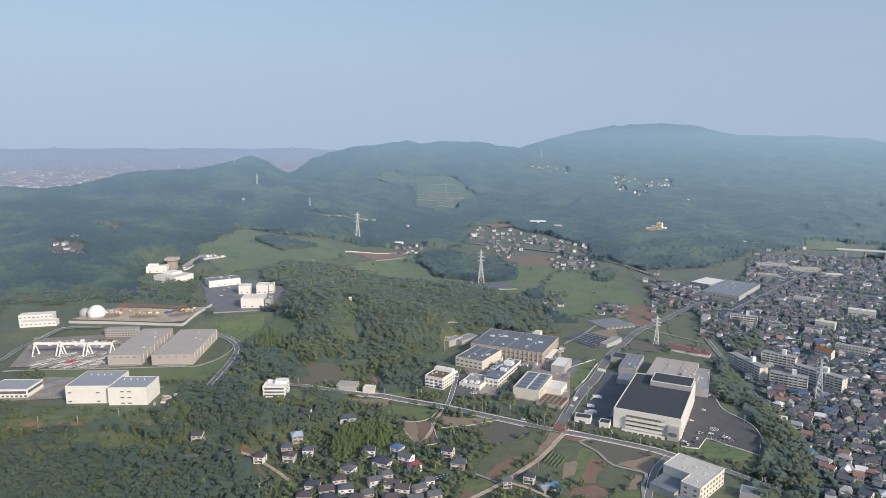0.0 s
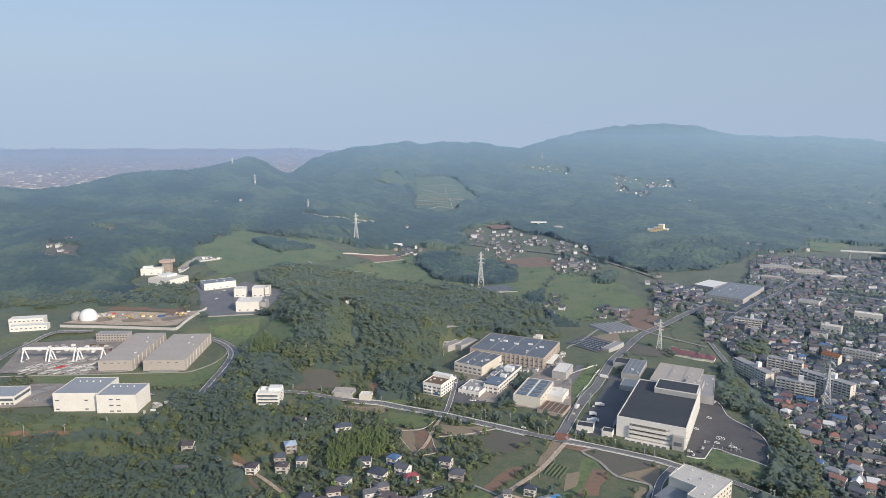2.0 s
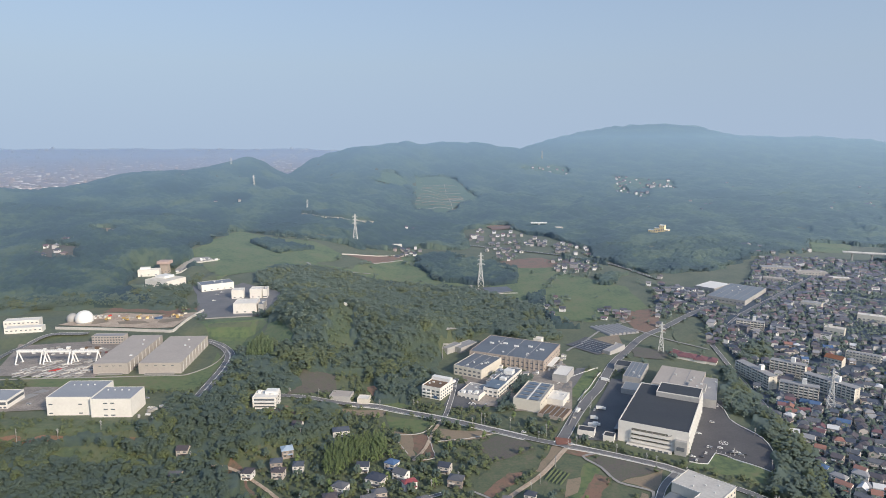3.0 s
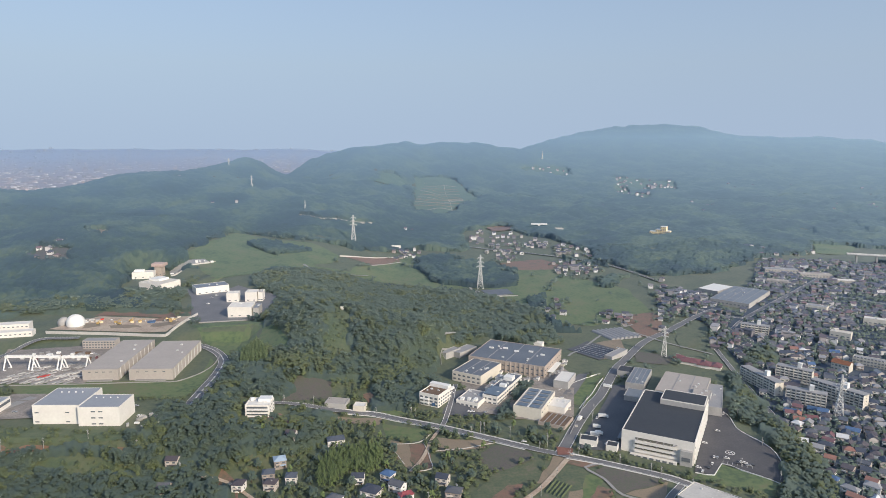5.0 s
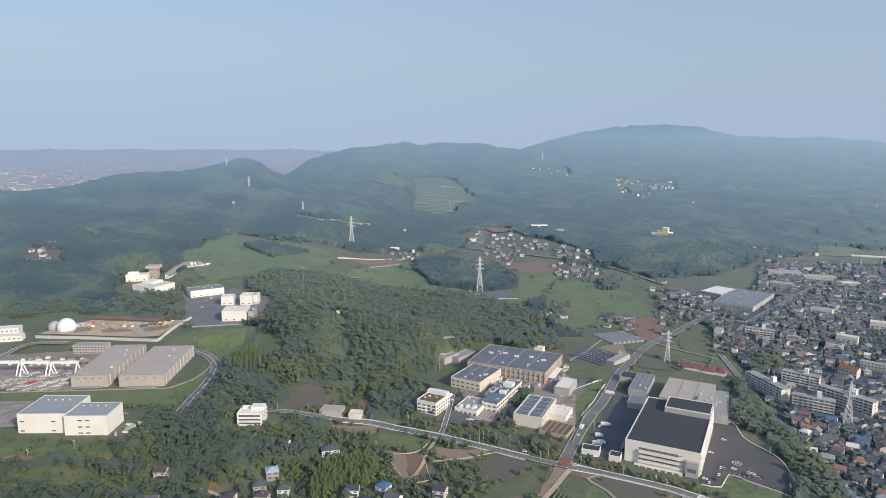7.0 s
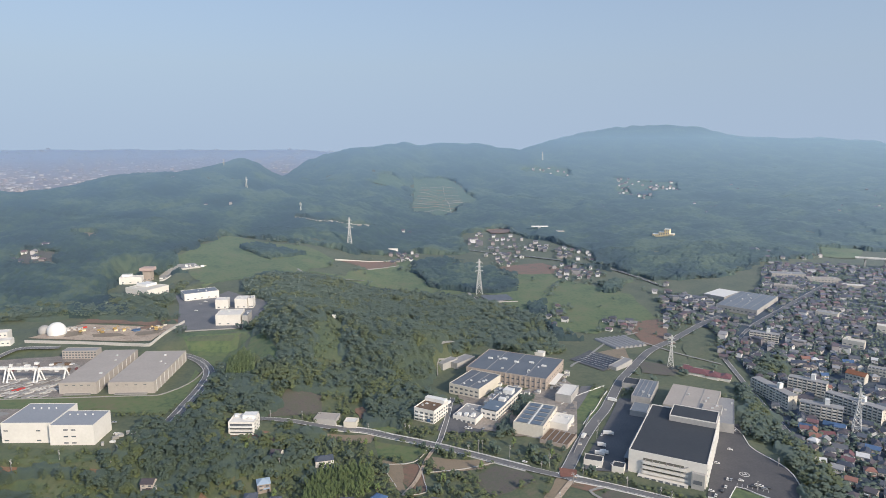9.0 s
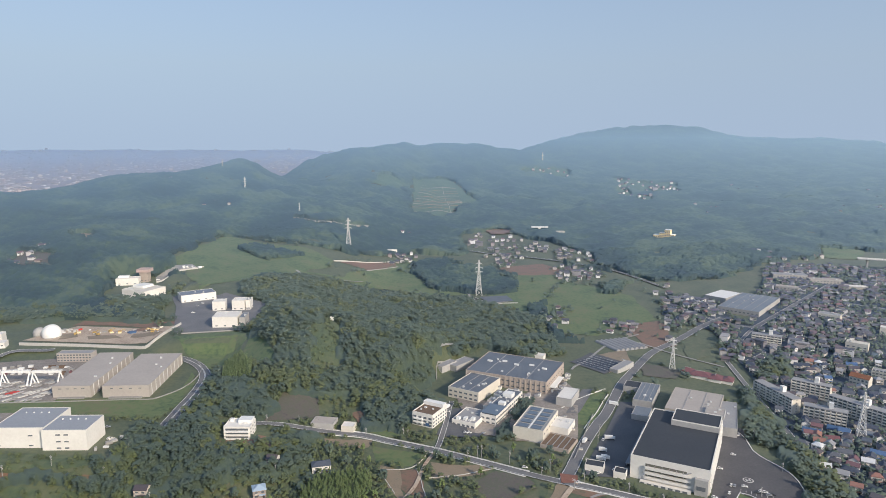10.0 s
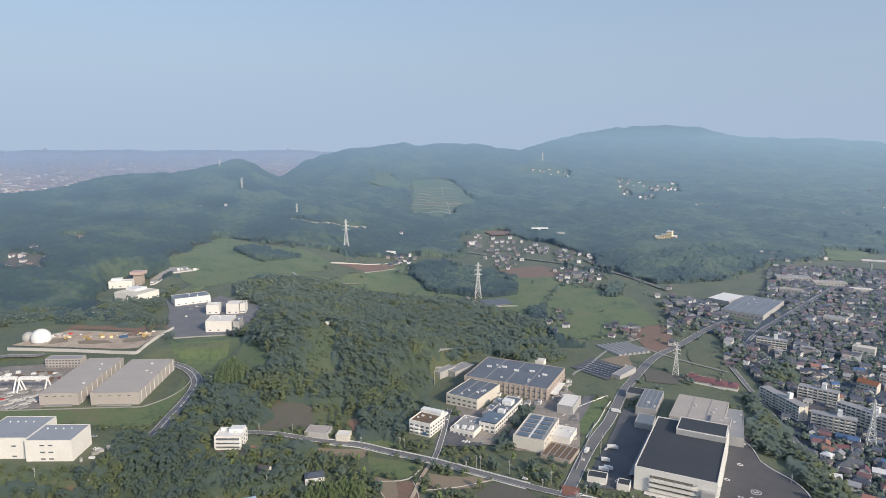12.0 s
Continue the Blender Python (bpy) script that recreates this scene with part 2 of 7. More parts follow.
def waves(x, y, size, seed, count=7):
    r = np.random.RandomState(seed)
    out = 0.0
    for k in range(count):
        a, p = r.uniform(0, 2 * np.pi, 2)
        w = 2 * np.pi / (size * r.uniform(0.6, 1.6))
        out = out + np.sin((x * np.cos(a) + y * np.sin(a)) * w + p + 1.3 * np.sin((x * np.sin(a) - y * np.cos(a)) * w * 0.7 + p))
    return out / count
def ground_z(x, y):
    x = np.asarray(x, float); y = np.asarray(y, float)
    # valley floor that climbs to the far hills
    z = 78.0 * S((y - 1120) / 1900.0) * S((x + 900) / 500.0)
    # plateau of the industrial estate
    z = z + 19.0 * S((-x - 70) / 110.0) * S((y - 500) / 55.0) + 22.0 * S((-x - 120) / 150.0) * S((y - 760) / 320.0) * (1-S((y-1500)/500))
    # broad plain beyond the ridge, tilted up so its far edge nears the camera's horizon
    z = z + 0.086 * np.maximum(y - 3300, 0) * S((-x - 100) / 900.0)
    for hx, hy, top, sa, sb, a in HILLS:
        dx, dy = x - hx, y - hy
        u, v = dx * np.cos(a) + dy * np.sin(a), -dx * np.sin(a) + dy * np.cos(a)
        z = z + top * np.exp(-(u / sa) ** 2 - (v / sb) ** 2)
    far = S((y - 1250) / 700.0) * (1 - S((y - 2900) / 350.0) * S((-x - 450) / 500.0))
    z = z + far * (14.0 * waves(x, y, 330.0, 3) + 8.0 * waves(x, y, 120.0, 4)) + S((y-2200)/900)*9*waves(x,y,520,9)
    for px, py, ha, hb, a, pz, blend in PADS:
        dx, dy = x - px, y - py
        u, v = dx * np.cos(a) + dy * np.sin(a), -dx * np.sin(a) + dy * np.cos(a)
        d = np.hypot(np.maximum(np.abs(u) - ha, 0), np.maximum(np.abs(v) - hb, 0))
        w = 1 - S(d / blend)
        z = z * (1 - w) + pz * w
    return z
# wooded knoll in the middle
hill(-130, 800, 50, 150, 95, -20)
hill(40, 765, 22, 120, 70, -12)
hill(-205, 768, -17, 42, 60, 0)
hill(130, 590, 8, 160, 110, 0)
hill(430, 690, -13, 190, 170, 0)
# left ridge
hill(-1150, 1490, 68, 330, 240, 20)
hill(-770, 1840, 130, 330, 260, 42)
hill(-640, 2130, 77, 150, 170, 30)
hill(-400, 1750, 36, 240, 220, 20)
hill(-620, 1250, 45, 200, 200, 0)
hill(-340, 2560, 89, 250, 300, 20)
hill(560, 1560, 26, 200, 160, 0)
# middle hill
hill(60, 3000, 144, 480, 380, 5)
hill(-180, 2900, 14, 200, 250, 0)
# right hill
hill(1330, 4250, 169, 520, 650, 0)
hill(2300, 4300, 155, 900, 700, 0)
hill(850, 4000, 109, 420, 500, 0)
# spurs and saddles, sized to fit the skyline in the camera's view
hill(-1060, 1600, -6, 160, 160, 0)
hill(-900, 1705, -22, 120, 120, 0)
hill(-740, 1830, -10, 110, 110, 0)
hill(-555, 2200, 14, 110, 120, 0)
hill(-440, 2610, -6, 110, 150, 0)
hill(-200, 2950, -11, 130, 150, 0)
hill(560, 4080, 39, 240, 300, 0)
hill(1900, 4250, -9, 260, 350, 0)
hill(2500, 4200, 6, 350, 350, 0)
# levelled building plots
pad(-330, 715, 105, 62, 2, 20)
pad(-303, 578, 62, 32, 1, 20, 18)
pad(-392, 592, 18, 22, 1, 20, 12)
pad(-388, 828, 80, 36, -4, 27)
pad(-495, 805, 45, 30, 30, 27)
pad(196, 585, 40, 62, -27, 3)
pad(246, 552, 20, 55, -27, 3)
pad(150, 610, 30, 55, -27, 4)
pad(240, 670, 45, 40, -27, 4)
pad(75, 735, 75, 70, -25, 6)
pad(92, 622, 32, 40, -25, 6)
pad(-3, 641, 16, 18, -28, 9, 15)
pad(-156, 596, 14, 14, 0, 17, 12)
pad(184, 452, 34, 34, 40, 2, 15)
pad(-262, 895, 40, 62, 5, 33, 60)
pad(-330, 985, 40, 30, -30, 33, 15)
pad(-425, 1015, 45, 42, 0, 36)
pad(-456, 1082, 30, 26, 0, 36)


# ---- mesh helpers ----
class Shape:
    """Vertices and faces gathered from simple solids, to become one mesh."""

    def __init__(self):
        self.v, self.f = [], []

    def add(self, verts, faces):
        k = len(self.v)
        self.v += [tuple(p) for p in verts]
        self.f += [tuple(i + k for i in face) for face in faces]
        return self

    def box(self, x, y, z, w, d, h, turn=0.0):
        """A box whose base is centred on x, y, z."""
        c, s = math.cos(radians(turn)), math.sin(radians(turn))
        pts = []
        for dz in (0, h):
            for a, b in ((-1, -1), (1, -1), (1, 1), (-1, 1)):
                p, q = a * w / 2, b * d / 2
                pts.append((x + p * c - q * s, y + p * s + q * c, z + dz))
        return self.add(pts, [(3, 2, 1, 0), (4, 5, 6, 7), (0, 1, 5, 4), (1, 2, 6, 5), (2, 3, 7, 6), (3, 0, 4, 7)])

    def prism(self, outline, z, h):
        n = len(outline)
        pts = [(*p, z) for p in outline] + [(*p, z + h) for p in outline]
        return self.add(pts, [tuple(range(n - 1, -1, -1)), tuple(range(n, 2 * n))] + [(i, (i + 1) % n, n + (i + 1) % n, n + i) for i in range(n)])

    def bar(self, a, b, r, sides=4, r2=None):
        """A straight bar between two points, tapering from r to r2."""
        a, b = Vector(a), Vector(b)
        way = (b - a).normalized()
        u = way.orthogonal().normalized()
        w = way.cross(u)
        pts = []
        for p, q in ((a, r), (b, r if r2 is None else r2)):
            pts += [p + (u * math.cos(t) + w * math.sin(t)) * q for t in [2 * math.pi * (i + 0.5) / sides for i in range(sides)]]
        return self.add(pts, [tuple(range(sides - 1, -1, -1)), tuple(range(sides, 2 * sides))] + [(i, (i + 1) % sides, sides + (i + 1) % sides, sides + i) for i in range(sides)])

    def mesh(self, name, mat):
        me = bpy.data.meshes.new(name)
        me.from_pydata(self.v, [], self.f)
        if mat:
            me.materials.append(mat)
        me.update()
        return me


def thing(name, label, category, x, y, z, turn=0.0, group="", kind=""):
    ob = new(name)
    ob.empty_display_size = 1.0
    ob.matrix_world = pose(x, y, z, 0, 0, turn)
    return tagged(ob, label, category, group, kind)


def part(name, shape, mat, parent, label=""):
    ob = new(name, shape.mesh(name, M[mat] if isinstance(mat, str) else mat))
    ob.parent = parent
    return tagged(ob, label) if label else ob


def solo(name, shape, mat, label, category, kind="", group=""):
    return tagged(new(name, shape.mesh(name, M[mat] if isinstance(mat, str) else mat)), label, category, group, kind)


def gz(x, y):
    return float(ground_z(x, y))


# ---- ground ----
def ground_sheet():
    rows = np.concatenate([np.arange(-1500, 340, 90.0), np.arange(340, 900, 4.5), np.arange(900, 1500, 8.0), np.arange(1500, 3200, 16.0), np.arange(3200, 4960, 40.0)])
    cols = np.linspace(-1, 1, 421)
    cols = 0.55 * cols + 0.45 * cols ** 3
    y = np.repeat(rows[:, None], len(cols), 1)
    x = cols[None, :] * np.maximum(1500, 0.95 * rows + 300)[:, None]
    z = ground_z(x, y)
    r, c = y.shape
    idx = np.arange(r * c).reshape(r, c)
    quads = np.stack([idx[:-1, :-1], idx[:-1, 1:], idx[1:, 1:], idx[1:, :-1]], -1).reshape(-1, 4)
    me = bpy.data.meshes.new("ground")
    fill(me, np.stack([x, y, z], -1).reshape(-1, 3), quads)
    me.materials.append(M["ground"])
    me.polygons.foreach_set("use_smooth", np.ones(len(quads), bool))
    tagged(new("ground", me), "scrubby green valley floor rising to wooded hills", "ground", kind="structure")


def fill(me, verts, faces):
    """Load a mesh from arrays; all faces have the same number of corners."""
    n = faces.shape[1]
    me.vertices.add(len(verts))
    me.vertices.foreach_set("co", np.ascontiguousarray(verts, np.float32).ravel())
    me.loops.add(faces.size)
    me.loops.foreach_set("vertex_index", np.ascontiguousarray(faces, np.int32).ravel())
    me.polygons.add(len(faces))
    me.polygons.foreach_set("loop_start", np.arange(0, faces.size, n, dtype=np.int32))
    me.update(calc_edges=True)


ground_sheet()


def drape(name, outline, mat, label, category, lift, step=9.0, ragged=0.0):
    """A thin sheet laid over the land inside an outline."""
    bm = bmesh.new()
    bm.faces.new([bm.verts.new((x, y, 0)) for x, y in outline])
    xs, ys = [p[0] for p in outline], [p[1] for p in outline]
    size = max(step, (max(ys) - min(ys)) / 40, (max(xs) - min(xs)) / 40)
    for axis, lo, hi in ((0, min(xs), max(xs)), (1, min(ys), max(ys))):
        for k in range(1, int((hi - lo) / size) + 1):
            at, no = [0, 0, 0], [0, 0, 0]
            at[axis], no[axis] = lo + k * size, 1
            bmesh.ops.bisect_plane(bm, geom=bm.verts[:] + bm.edges[:] + bm.faces[:], plane_co=at, plane_no=no)
    bmesh.ops.triangulate(bm, faces=bm.faces[:])
    bmesh.ops.recalc_face_normals(bm, faces=bm.faces[:])
    if ragged:
        for v in bm.verts:
            if v.is_boundary:
                v.co.x += ragged * float(waves(v.co.x, v.co.y, 9 * ragged, 51))
                v.co.y += ragged * float(waves(v.co.x, v.co.y, 9 * ragged, 52))
    at = np.array([v.co[:2] for v in bm.verts])
    for v, z in zip(bm.verts, ground_z(at[:, 0], at[:, 1])):
        v.co.z = float(z) + lift * (1 + max(0.0, v.co.y - 800) / 400)
    if sum(f.normal.z for f in bm.faces) < 0:
        bmesh.ops.reverse_faces(bm, faces=bm.faces[:])
    me = bpy.data.meshes.new(name)
    bm.to_mesh(me)
    bm.free()
    me.materials.append(M[mat])
    return tagged(new(name, me), label, category, kind="structure")


FIELD_WORDS = {
    "meadow": ("meadow", "open meadow of bright green grass"), "crop": ("crop_field", "vegetable field with dark green rows"),
    "red_soil": ("ploughed_field", "ploughed field of reddish bare soil"), "tan_soil": ("stubble_field", "dry tan stubble field"),
    "dark_soil": ("tilled_field", "freshly tilled dark brown field"), "rough": ("rough_grass", "rough grassy clearing with low scrub"), "terrace": ("terraced_slope", "pale green terraced slope on the hill"),
}
LOT_WORDS = {"car_park": "worn brownish asphalt car park beside the warehouse", "asphalt": "dark asphalt yard beside the buildings", "concrete": "pale concrete storage yard", "dirt": "bare dirt yard with tracks", "town": "streets and yards between the town houses", "brick_paving": "reddish brick paving at the road junction", "old_asphalt": "worn grey asphalt yard between the stores", "stained_yard": "brown-grey stained storage yard"}
ROADS, WOODS, CLEARINGS, KEEP_OUT, GROVES = [], [], [], [], []
_lift = [0.25]


def field(outline, kind):
    _lift[0] += 0.004
    drape(FIELD_WORDS[kind][0], outline, kind, FIELD_WORDS[kind][1], "field", _lift[0] * (0.55 if outline[0][1] < 620 else 1.0), 4.5 if outline[0][1] < 620 else 9.0, ragged=2.5 if outline[0][1] < 620 else (7.0 if outline[0][1] < 1000 else 12.0))
    KEEP_OUT.append(outline)


def lot(outline, kind):
    _lift[0] += 0.004
    drape({"dirt": "dirt_yard", "town": "town_ground", "brick_paving": "paving"}.get(kind, "yard"), outline, kind, LOT_WORDS[kind], "yard", _lift[0] + (0.45 if kind == "brick_paving" else 0.1))
    if kind != "town":
        KEEP_OUT.append(outline)


def smooth_line(points, step=6.0):
    """Catmull-Rom curve through the points."""
    p = [np.array(q, float) for q in points]
    p = [2 * p[0] - p[1]] + p + [2 * p[-1] - p[-2]]
    out = []
    for a, b, c, d in zip(p, p[1:], p[2:], p[3:]):
        n = max(2, int(np.linalg.norm(c - b) / step))
        for k in range(n):
            t = k / n
            out.append(0.5 * (2 * b + (c - a) * t + (2 * a - 5 * b + 4 * c - d) * t * t + (3 * b - a - 3 * c + d) * t ** 3))
    return np.array(out + [p[-2]])


def ribbon(line, offset, width, lift):
    way = np.gradient(line, axis=0)
    way /= np.linalg.norm(way, axis=1)[:, None] + 1e-9
    side = np.stack([-way[:, 1], way[:, 0]], 1)
    s = Shape()
    for k, (p, n) in enumerate(zip(line, side)):
        for w in (width / 2, -width / 2):
            q = p + n * (offset + w)
            z = gz(*q)
            s.v.append((q[0], q[1], max(z, gz(*p)) + lift * (1 + max(0.0, p[1] - 800) / 400)))
        if k:
            s.f.append((2 * k - 2, 2 * k - 1, 2 * k + 1, 2 * k))
    return s


def road(points, width, kind):
    _lift[0] += 0.004
    line = smooth_line(points)
    ob = solo("road" if kind == "asphalt" else "track", ribbon(line, 0, width, _lift[0] + 0.2), "old_asphalt" if kind == "asphalt" else kind,
              {"asphalt": "grey asphalt road with pale edge lines", "concrete": "narrow pale concrete lane", "dirt": "beige dirt track between fields"}[kind], "road", "structure")
    if kind == "asphalt":
        for side in (-1, 1):
            part("edge_line", ribbon(line, side * (width / 2 - 0.5), 0.35, _lift[0] + 0.42), "white_paint", ob)
    if width > 10:
        for side in (-0.35, 0.35):
            part("lane_line", ribbon(line, side, 0.35, _lift[0] + 0.42), "white_paint", ob)
    ROADS.append((line, width))


def wood(outline):
    WOODS.append(outline)


def grove(outline):
    GROVES.append(outline)


def clearing(outline):
    CLEARINGS.append(outline)


wood([(-288, 1040), (-220, 1128), (-64, 1153), (64, 1110), (146, 992), (152, 842), (103, 808), (56, 844), (4, 796), (-3, 767), (13, 718), (4, 667), (-24, 619), (-47, 628), (-81, 682), (-150, 669), (-142, 606), (-175, 570), (-207, 599), (-217, 676), (-228, 758), (-151, 705), (-196, 740), (-228, 797), (-254, 950)])
wood([(-400, 528), (-336, 436), (-210, 389), (-138, 389), (-125, 435), (-167, 509), (-156, 529), (-118, 540), (-98, 564), (-99, 606), (-163, 583), (-204, 599), (-229, 579), (-226, 531), (-278, 531), (-342, 526)])
wood([(321, 758), (334, 733), (316, 651), (307, 585), (301, 526), (265, 436), (200, 432), (241, 477), (265, 509), (276, 541), (267, 579), (266, 617)])
wood([(372, 830), (413, 841), (394, 792), (354, 780)])
wood([(-160, 592), (-101, 615), (-98, 564), (-143, 544)])
wood([(-406, 510), (-650, 845), (-577, 845), (-597, 876), (-551, 876), (-455, 898), (-317, 882), (-282, 803), (-344, 871), (-376, 1061), (-414, 1060), (-479, 1064), (-431, 932), (-510, 929), (-616, 907)])
grove([(-58, 1383), (7, 1439), (136, 1303), (133, 1179), (76, 1156), (-14, 1193)])
grove([(281, 1226), (340, 1251), (295, 1156), (273, 1165)])
grove([(-372, 1304), (-323, 1329), (-245, 1278), (-297, 1219)])
grove([(135, 1070), (166, 1091), (155, 1014), (133, 1014)])
clearing([(-444, 1168), (-426, 1414), (-263, 1375), (-170, 1381), (-57, 1503), (45, 1467), (89, 1584), (147, 1477), (205, 1442), (353, 1300), (383, 1250), (510, 1273), (647, 1383), (820, 1459), (914, 1303), (595, 832), (289, 792), (196, 876), (163, 932), (144, 996), (63, 1112), (-64, 1156), (-218, 1131), (-286, 1094), (-340, 1027), (-383, 1076)])
clearing([(-374, 1078), (-286, 1094), (-201, 758), (-267, 799), (-346, 879), (-427, 932), (-495, 1092), (-434, 1115)])
clearing([(-102, 2465), (34, 2519), (125, 2241), (10, 1963), (-83, 1989)])
clearing([(52, 1701), (129, 1761), (243, 1616), (331, 1455), (303, 1377), (58, 1468)])
clearing([(844, 1554), (1010, 1506), (913, 1356), (762, 1398)])
# fields
field([(-1, 573), (48, 563), (39, 553), (1, 548)], 'tan_soil')
field([(-31, 563), (-11, 564), (-3, 527), (-13, 518)], 'red_soil')
field([(-165, 518), (-154, 510), (-131, 467), (-140, 467), (-165, 509)], 'red_soil')
field([(-177, 579), (-120, 603), (-119, 584), (-168, 564)], 'red_soil')
field([(-139, 672), (-107, 679), (-103, 650), (-145, 621)], 'dark_soil')
field([(-106, 615), (-51, 614), (-53, 600), (-89, 607)], 'tan_soil')
field([(-50, 603), (-5, 586), (-15, 569), (-44, 576)], 'meadow')
field([(-372, 533), (-324, 534), (-237, 534), (-241, 531), (-364, 530)], 'red_soil')
field([(-390, 560), (-330, 556), (-250, 552), (-232, 540), (-300, 536), (-390, 540)], 'rough')
field([(-300, 818), (-228, 832), (-196, 790), (-150, 712), (-212, 725), (-264, 776)], 'meadow')
field([(-417, 652), (-346, 660), (-254, 664), (-241, 690), (-241, 735), (-231, 700), (-229, 621), (-394, 633)], 'meadow')
field([(-440, 1171), (-423, 1402), (-259, 1354), (-192, 1289), (-222, 1127), (-282, 1077), (-341, 1031)], 'meadow')
field([(-222, 1152), (-86, 1188), (-24, 1142), (66, 1156), (130, 1303), (211, 1399), (233, 1251), (315, 1156), (313, 1015), (207, 926), (161, 944), (109, 1091), (-55, 1470), (-168, 1189)], 'meadow')
field([(-180, 1290), (-84, 1418), (-82, 1368), (-132, 1292)], 'red_soil')
field([(119, 1370), (211, 1399), (255, 1312), (152, 1303)], 'red_soil')
field([(261, 980), (317, 997), (301, 894), (258, 879)], 'red_soil')
field([(-102, 2465), (34, 2519), (121, 2241), (10, 1981), (-79, 2021)], 'terrace')
field([(123, 691), (175, 720), (134, 634), (116, 649)], 'meadow')
field([(218, 532), (254, 501), (240, 484), (191, 508)], 'meadow')
field([(852, 1556), (942, 1538), (868, 1436), (792, 1454)], 'meadow')
field([(-124, 713), (-130, 769), (-121, 794), (-101, 780), (-91, 720), (-106, 696)], 'rough')
field([(-322, 516), (-300, 526), (-256, 524), (-225, 515), (-266, 503)], 'rough')
field([(-446, 880), (-380, 874), (-312, 864), (-314, 876), (-378, 888), (-440, 894)], 'red_soil')
# strips between the dirt track and the office
field([(31, 543), (49, 558), (71, 549), (78, 533), (41, 514)], 'dark_soil')
field([(72, 549), (90, 543), (75, 508), (26, 473), (25, 485), (44, 514), (79, 532)], 'crop')
field([(51, 498), (64, 497), (56, 483), (36, 464), (32, 471)], 'red_soil')
field([(93, 540), (106, 538), (78, 499), (72, 499)], 'tan_soil')
field([(107, 537), (127, 524), (113, 520), (101, 526)], 'red_soil')
field([(120, 516), (134, 524), (172, 503), (133, 485)], 'dark_soil')
field([(135, 485), (171, 502), (157, 474)], 'tan_soil')
field([(99, 524), (113, 520), (117, 507), (91, 472), (73, 461), (78, 478), (71, 478)], 'crop')
field([(96, 488), (106, 491), (100, 472), (88, 465)], 'tan_soil')
field([(111, 510), (118, 512), (123, 503), (102, 463), (86, 450), (85, 461), (100, 472)], 'meadow')
field([(118, 497), (128, 492), (118, 469), (111, 459), (98, 458), (105, 472)], 'red_soil')
field([(128, 487), (145, 474), (130, 447), (113, 458), (119, 469)], 'crop')
field([(146, 472), (150, 470), (140, 449), (134, 450)], 'tan_soil')
field([(112, 457), (121, 449), (114, 437), (87, 438), (92, 450)], 'red_soil')
field([(124, 446), (143, 446), (142, 437), (121, 437)], 'meadow')
field([(24, 465), (37, 462), (29, 448), (14, 438), (14, 456)], 'meadow')
field([(17, 451), (24, 446), (20, 436), (10, 438)], 'red_soil')
# lots
lot([(112, 553), (148, 549), (212, 696), (179, 695), (153, 637)], 'asphalt')
lot([(252, 639), (270, 636), (261, 595), (272, 567), (275, 545), (262, 509), (255, 502), (222, 529), (208, 512), (196, 517)], 'car_park')
lot([(3, 613), (44, 613), (57, 633), (43, 682), (15, 662)], 'asphalt')
lot([(-447, 659), (-481, 759), (-402, 773), (-371, 779), (-330, 780), (-342, 657)], 'stained_yard')
lot([(-469, 816), (-321, 801), (-309, 859), (-437, 875)], 'dirt')
lot([(-300, 824), (-226, 842), (-222, 900), (-232, 968), (-300, 1012), (-372, 1000), (-345, 946)], 'old_asphalt')
lot([(-397, 569), (-336, 577), (-346, 632), (-395, 632)], 'stained_yard')
lot([(-388, 583), (-380, 584), (-366, 622), (-374, 630)], 'concrete')
# roads
road([(-186, 610), (-150, 616), (-119, 624), (-69, 623), (-35, 609), (3, 591), (39, 570), (72, 551), (97, 539), (131, 526), (180, 503), (221, 473), (249, 443)], 7, 'asphalt')
road([(98, 540), (127, 606), (167, 684), (202, 762), (255, 854), (305, 907), (364, 972), (410, 1015)], 10, 'asphalt')
wood([(-246, 528), (-208, 528), (-206, 606), (-236, 606)])
road([(-221, 604), (-221, 625), (-222, 678), (-228, 720), (-245, 751), (-266, 771), (-280, 776)], 11, 'asphalt')
road([(-470, 681), (-476, 739), (-459, 779), (-415, 786)], 6, 'asphalt')
road([(3, 591), (10, 626), (17, 691)], 5, 'asphalt')
road([(-234, 1166), (-210, 1140), (-164, 1160), (-128, 1202)], 4, 'concrete')
road([(-25, 1232), (17, 1222), (42, 1193), (55, 1134), (67, 1095), (116, 1112)], 4, 'concrete')
road([(60, 1517), (206, 1448), (311, 1361), (353, 1300), (390, 1202)], 6, 'asphalt')
road([(360, 1091), (382, 1033), (400, 988), (433, 966)], 6, 'asphalt')
road([(106, 539), (78, 496), (56, 472), (46, 461), (35, 451), (23, 441), (9, 429)], 4, 'dirt')
road([(46, 461), (59, 454), (68, 447), (77, 438)], 3, 'dirt')
road([(128, 525), (113, 520), (124, 504), (132, 484), (154, 472), (147, 457), (142, 437)], 2.5, 'concrete')
road([(24, 473), (33, 466), (40, 460)], 2, 'concrete')
road([(143, 433), (162, 476), (181, 500)], 6, 'asphalt')
road([(-37, 435), (-14, 461), (3, 471)], 4, 'asphalt')
road([(-179, 511), (-157, 505), (-133, 484), (-115, 465)], 3, 'dirt')
road([(-321, 1585), (-279, 1571), (-197, 1606), (-164, 1621)], 3, 'concrete')
road([(342, 838), (335, 774), (325, 687), (316, 632)], 6, 'asphalt')
road([(594, 1134), (647, 1091), (702, 1032)], 6, 'asphalt')
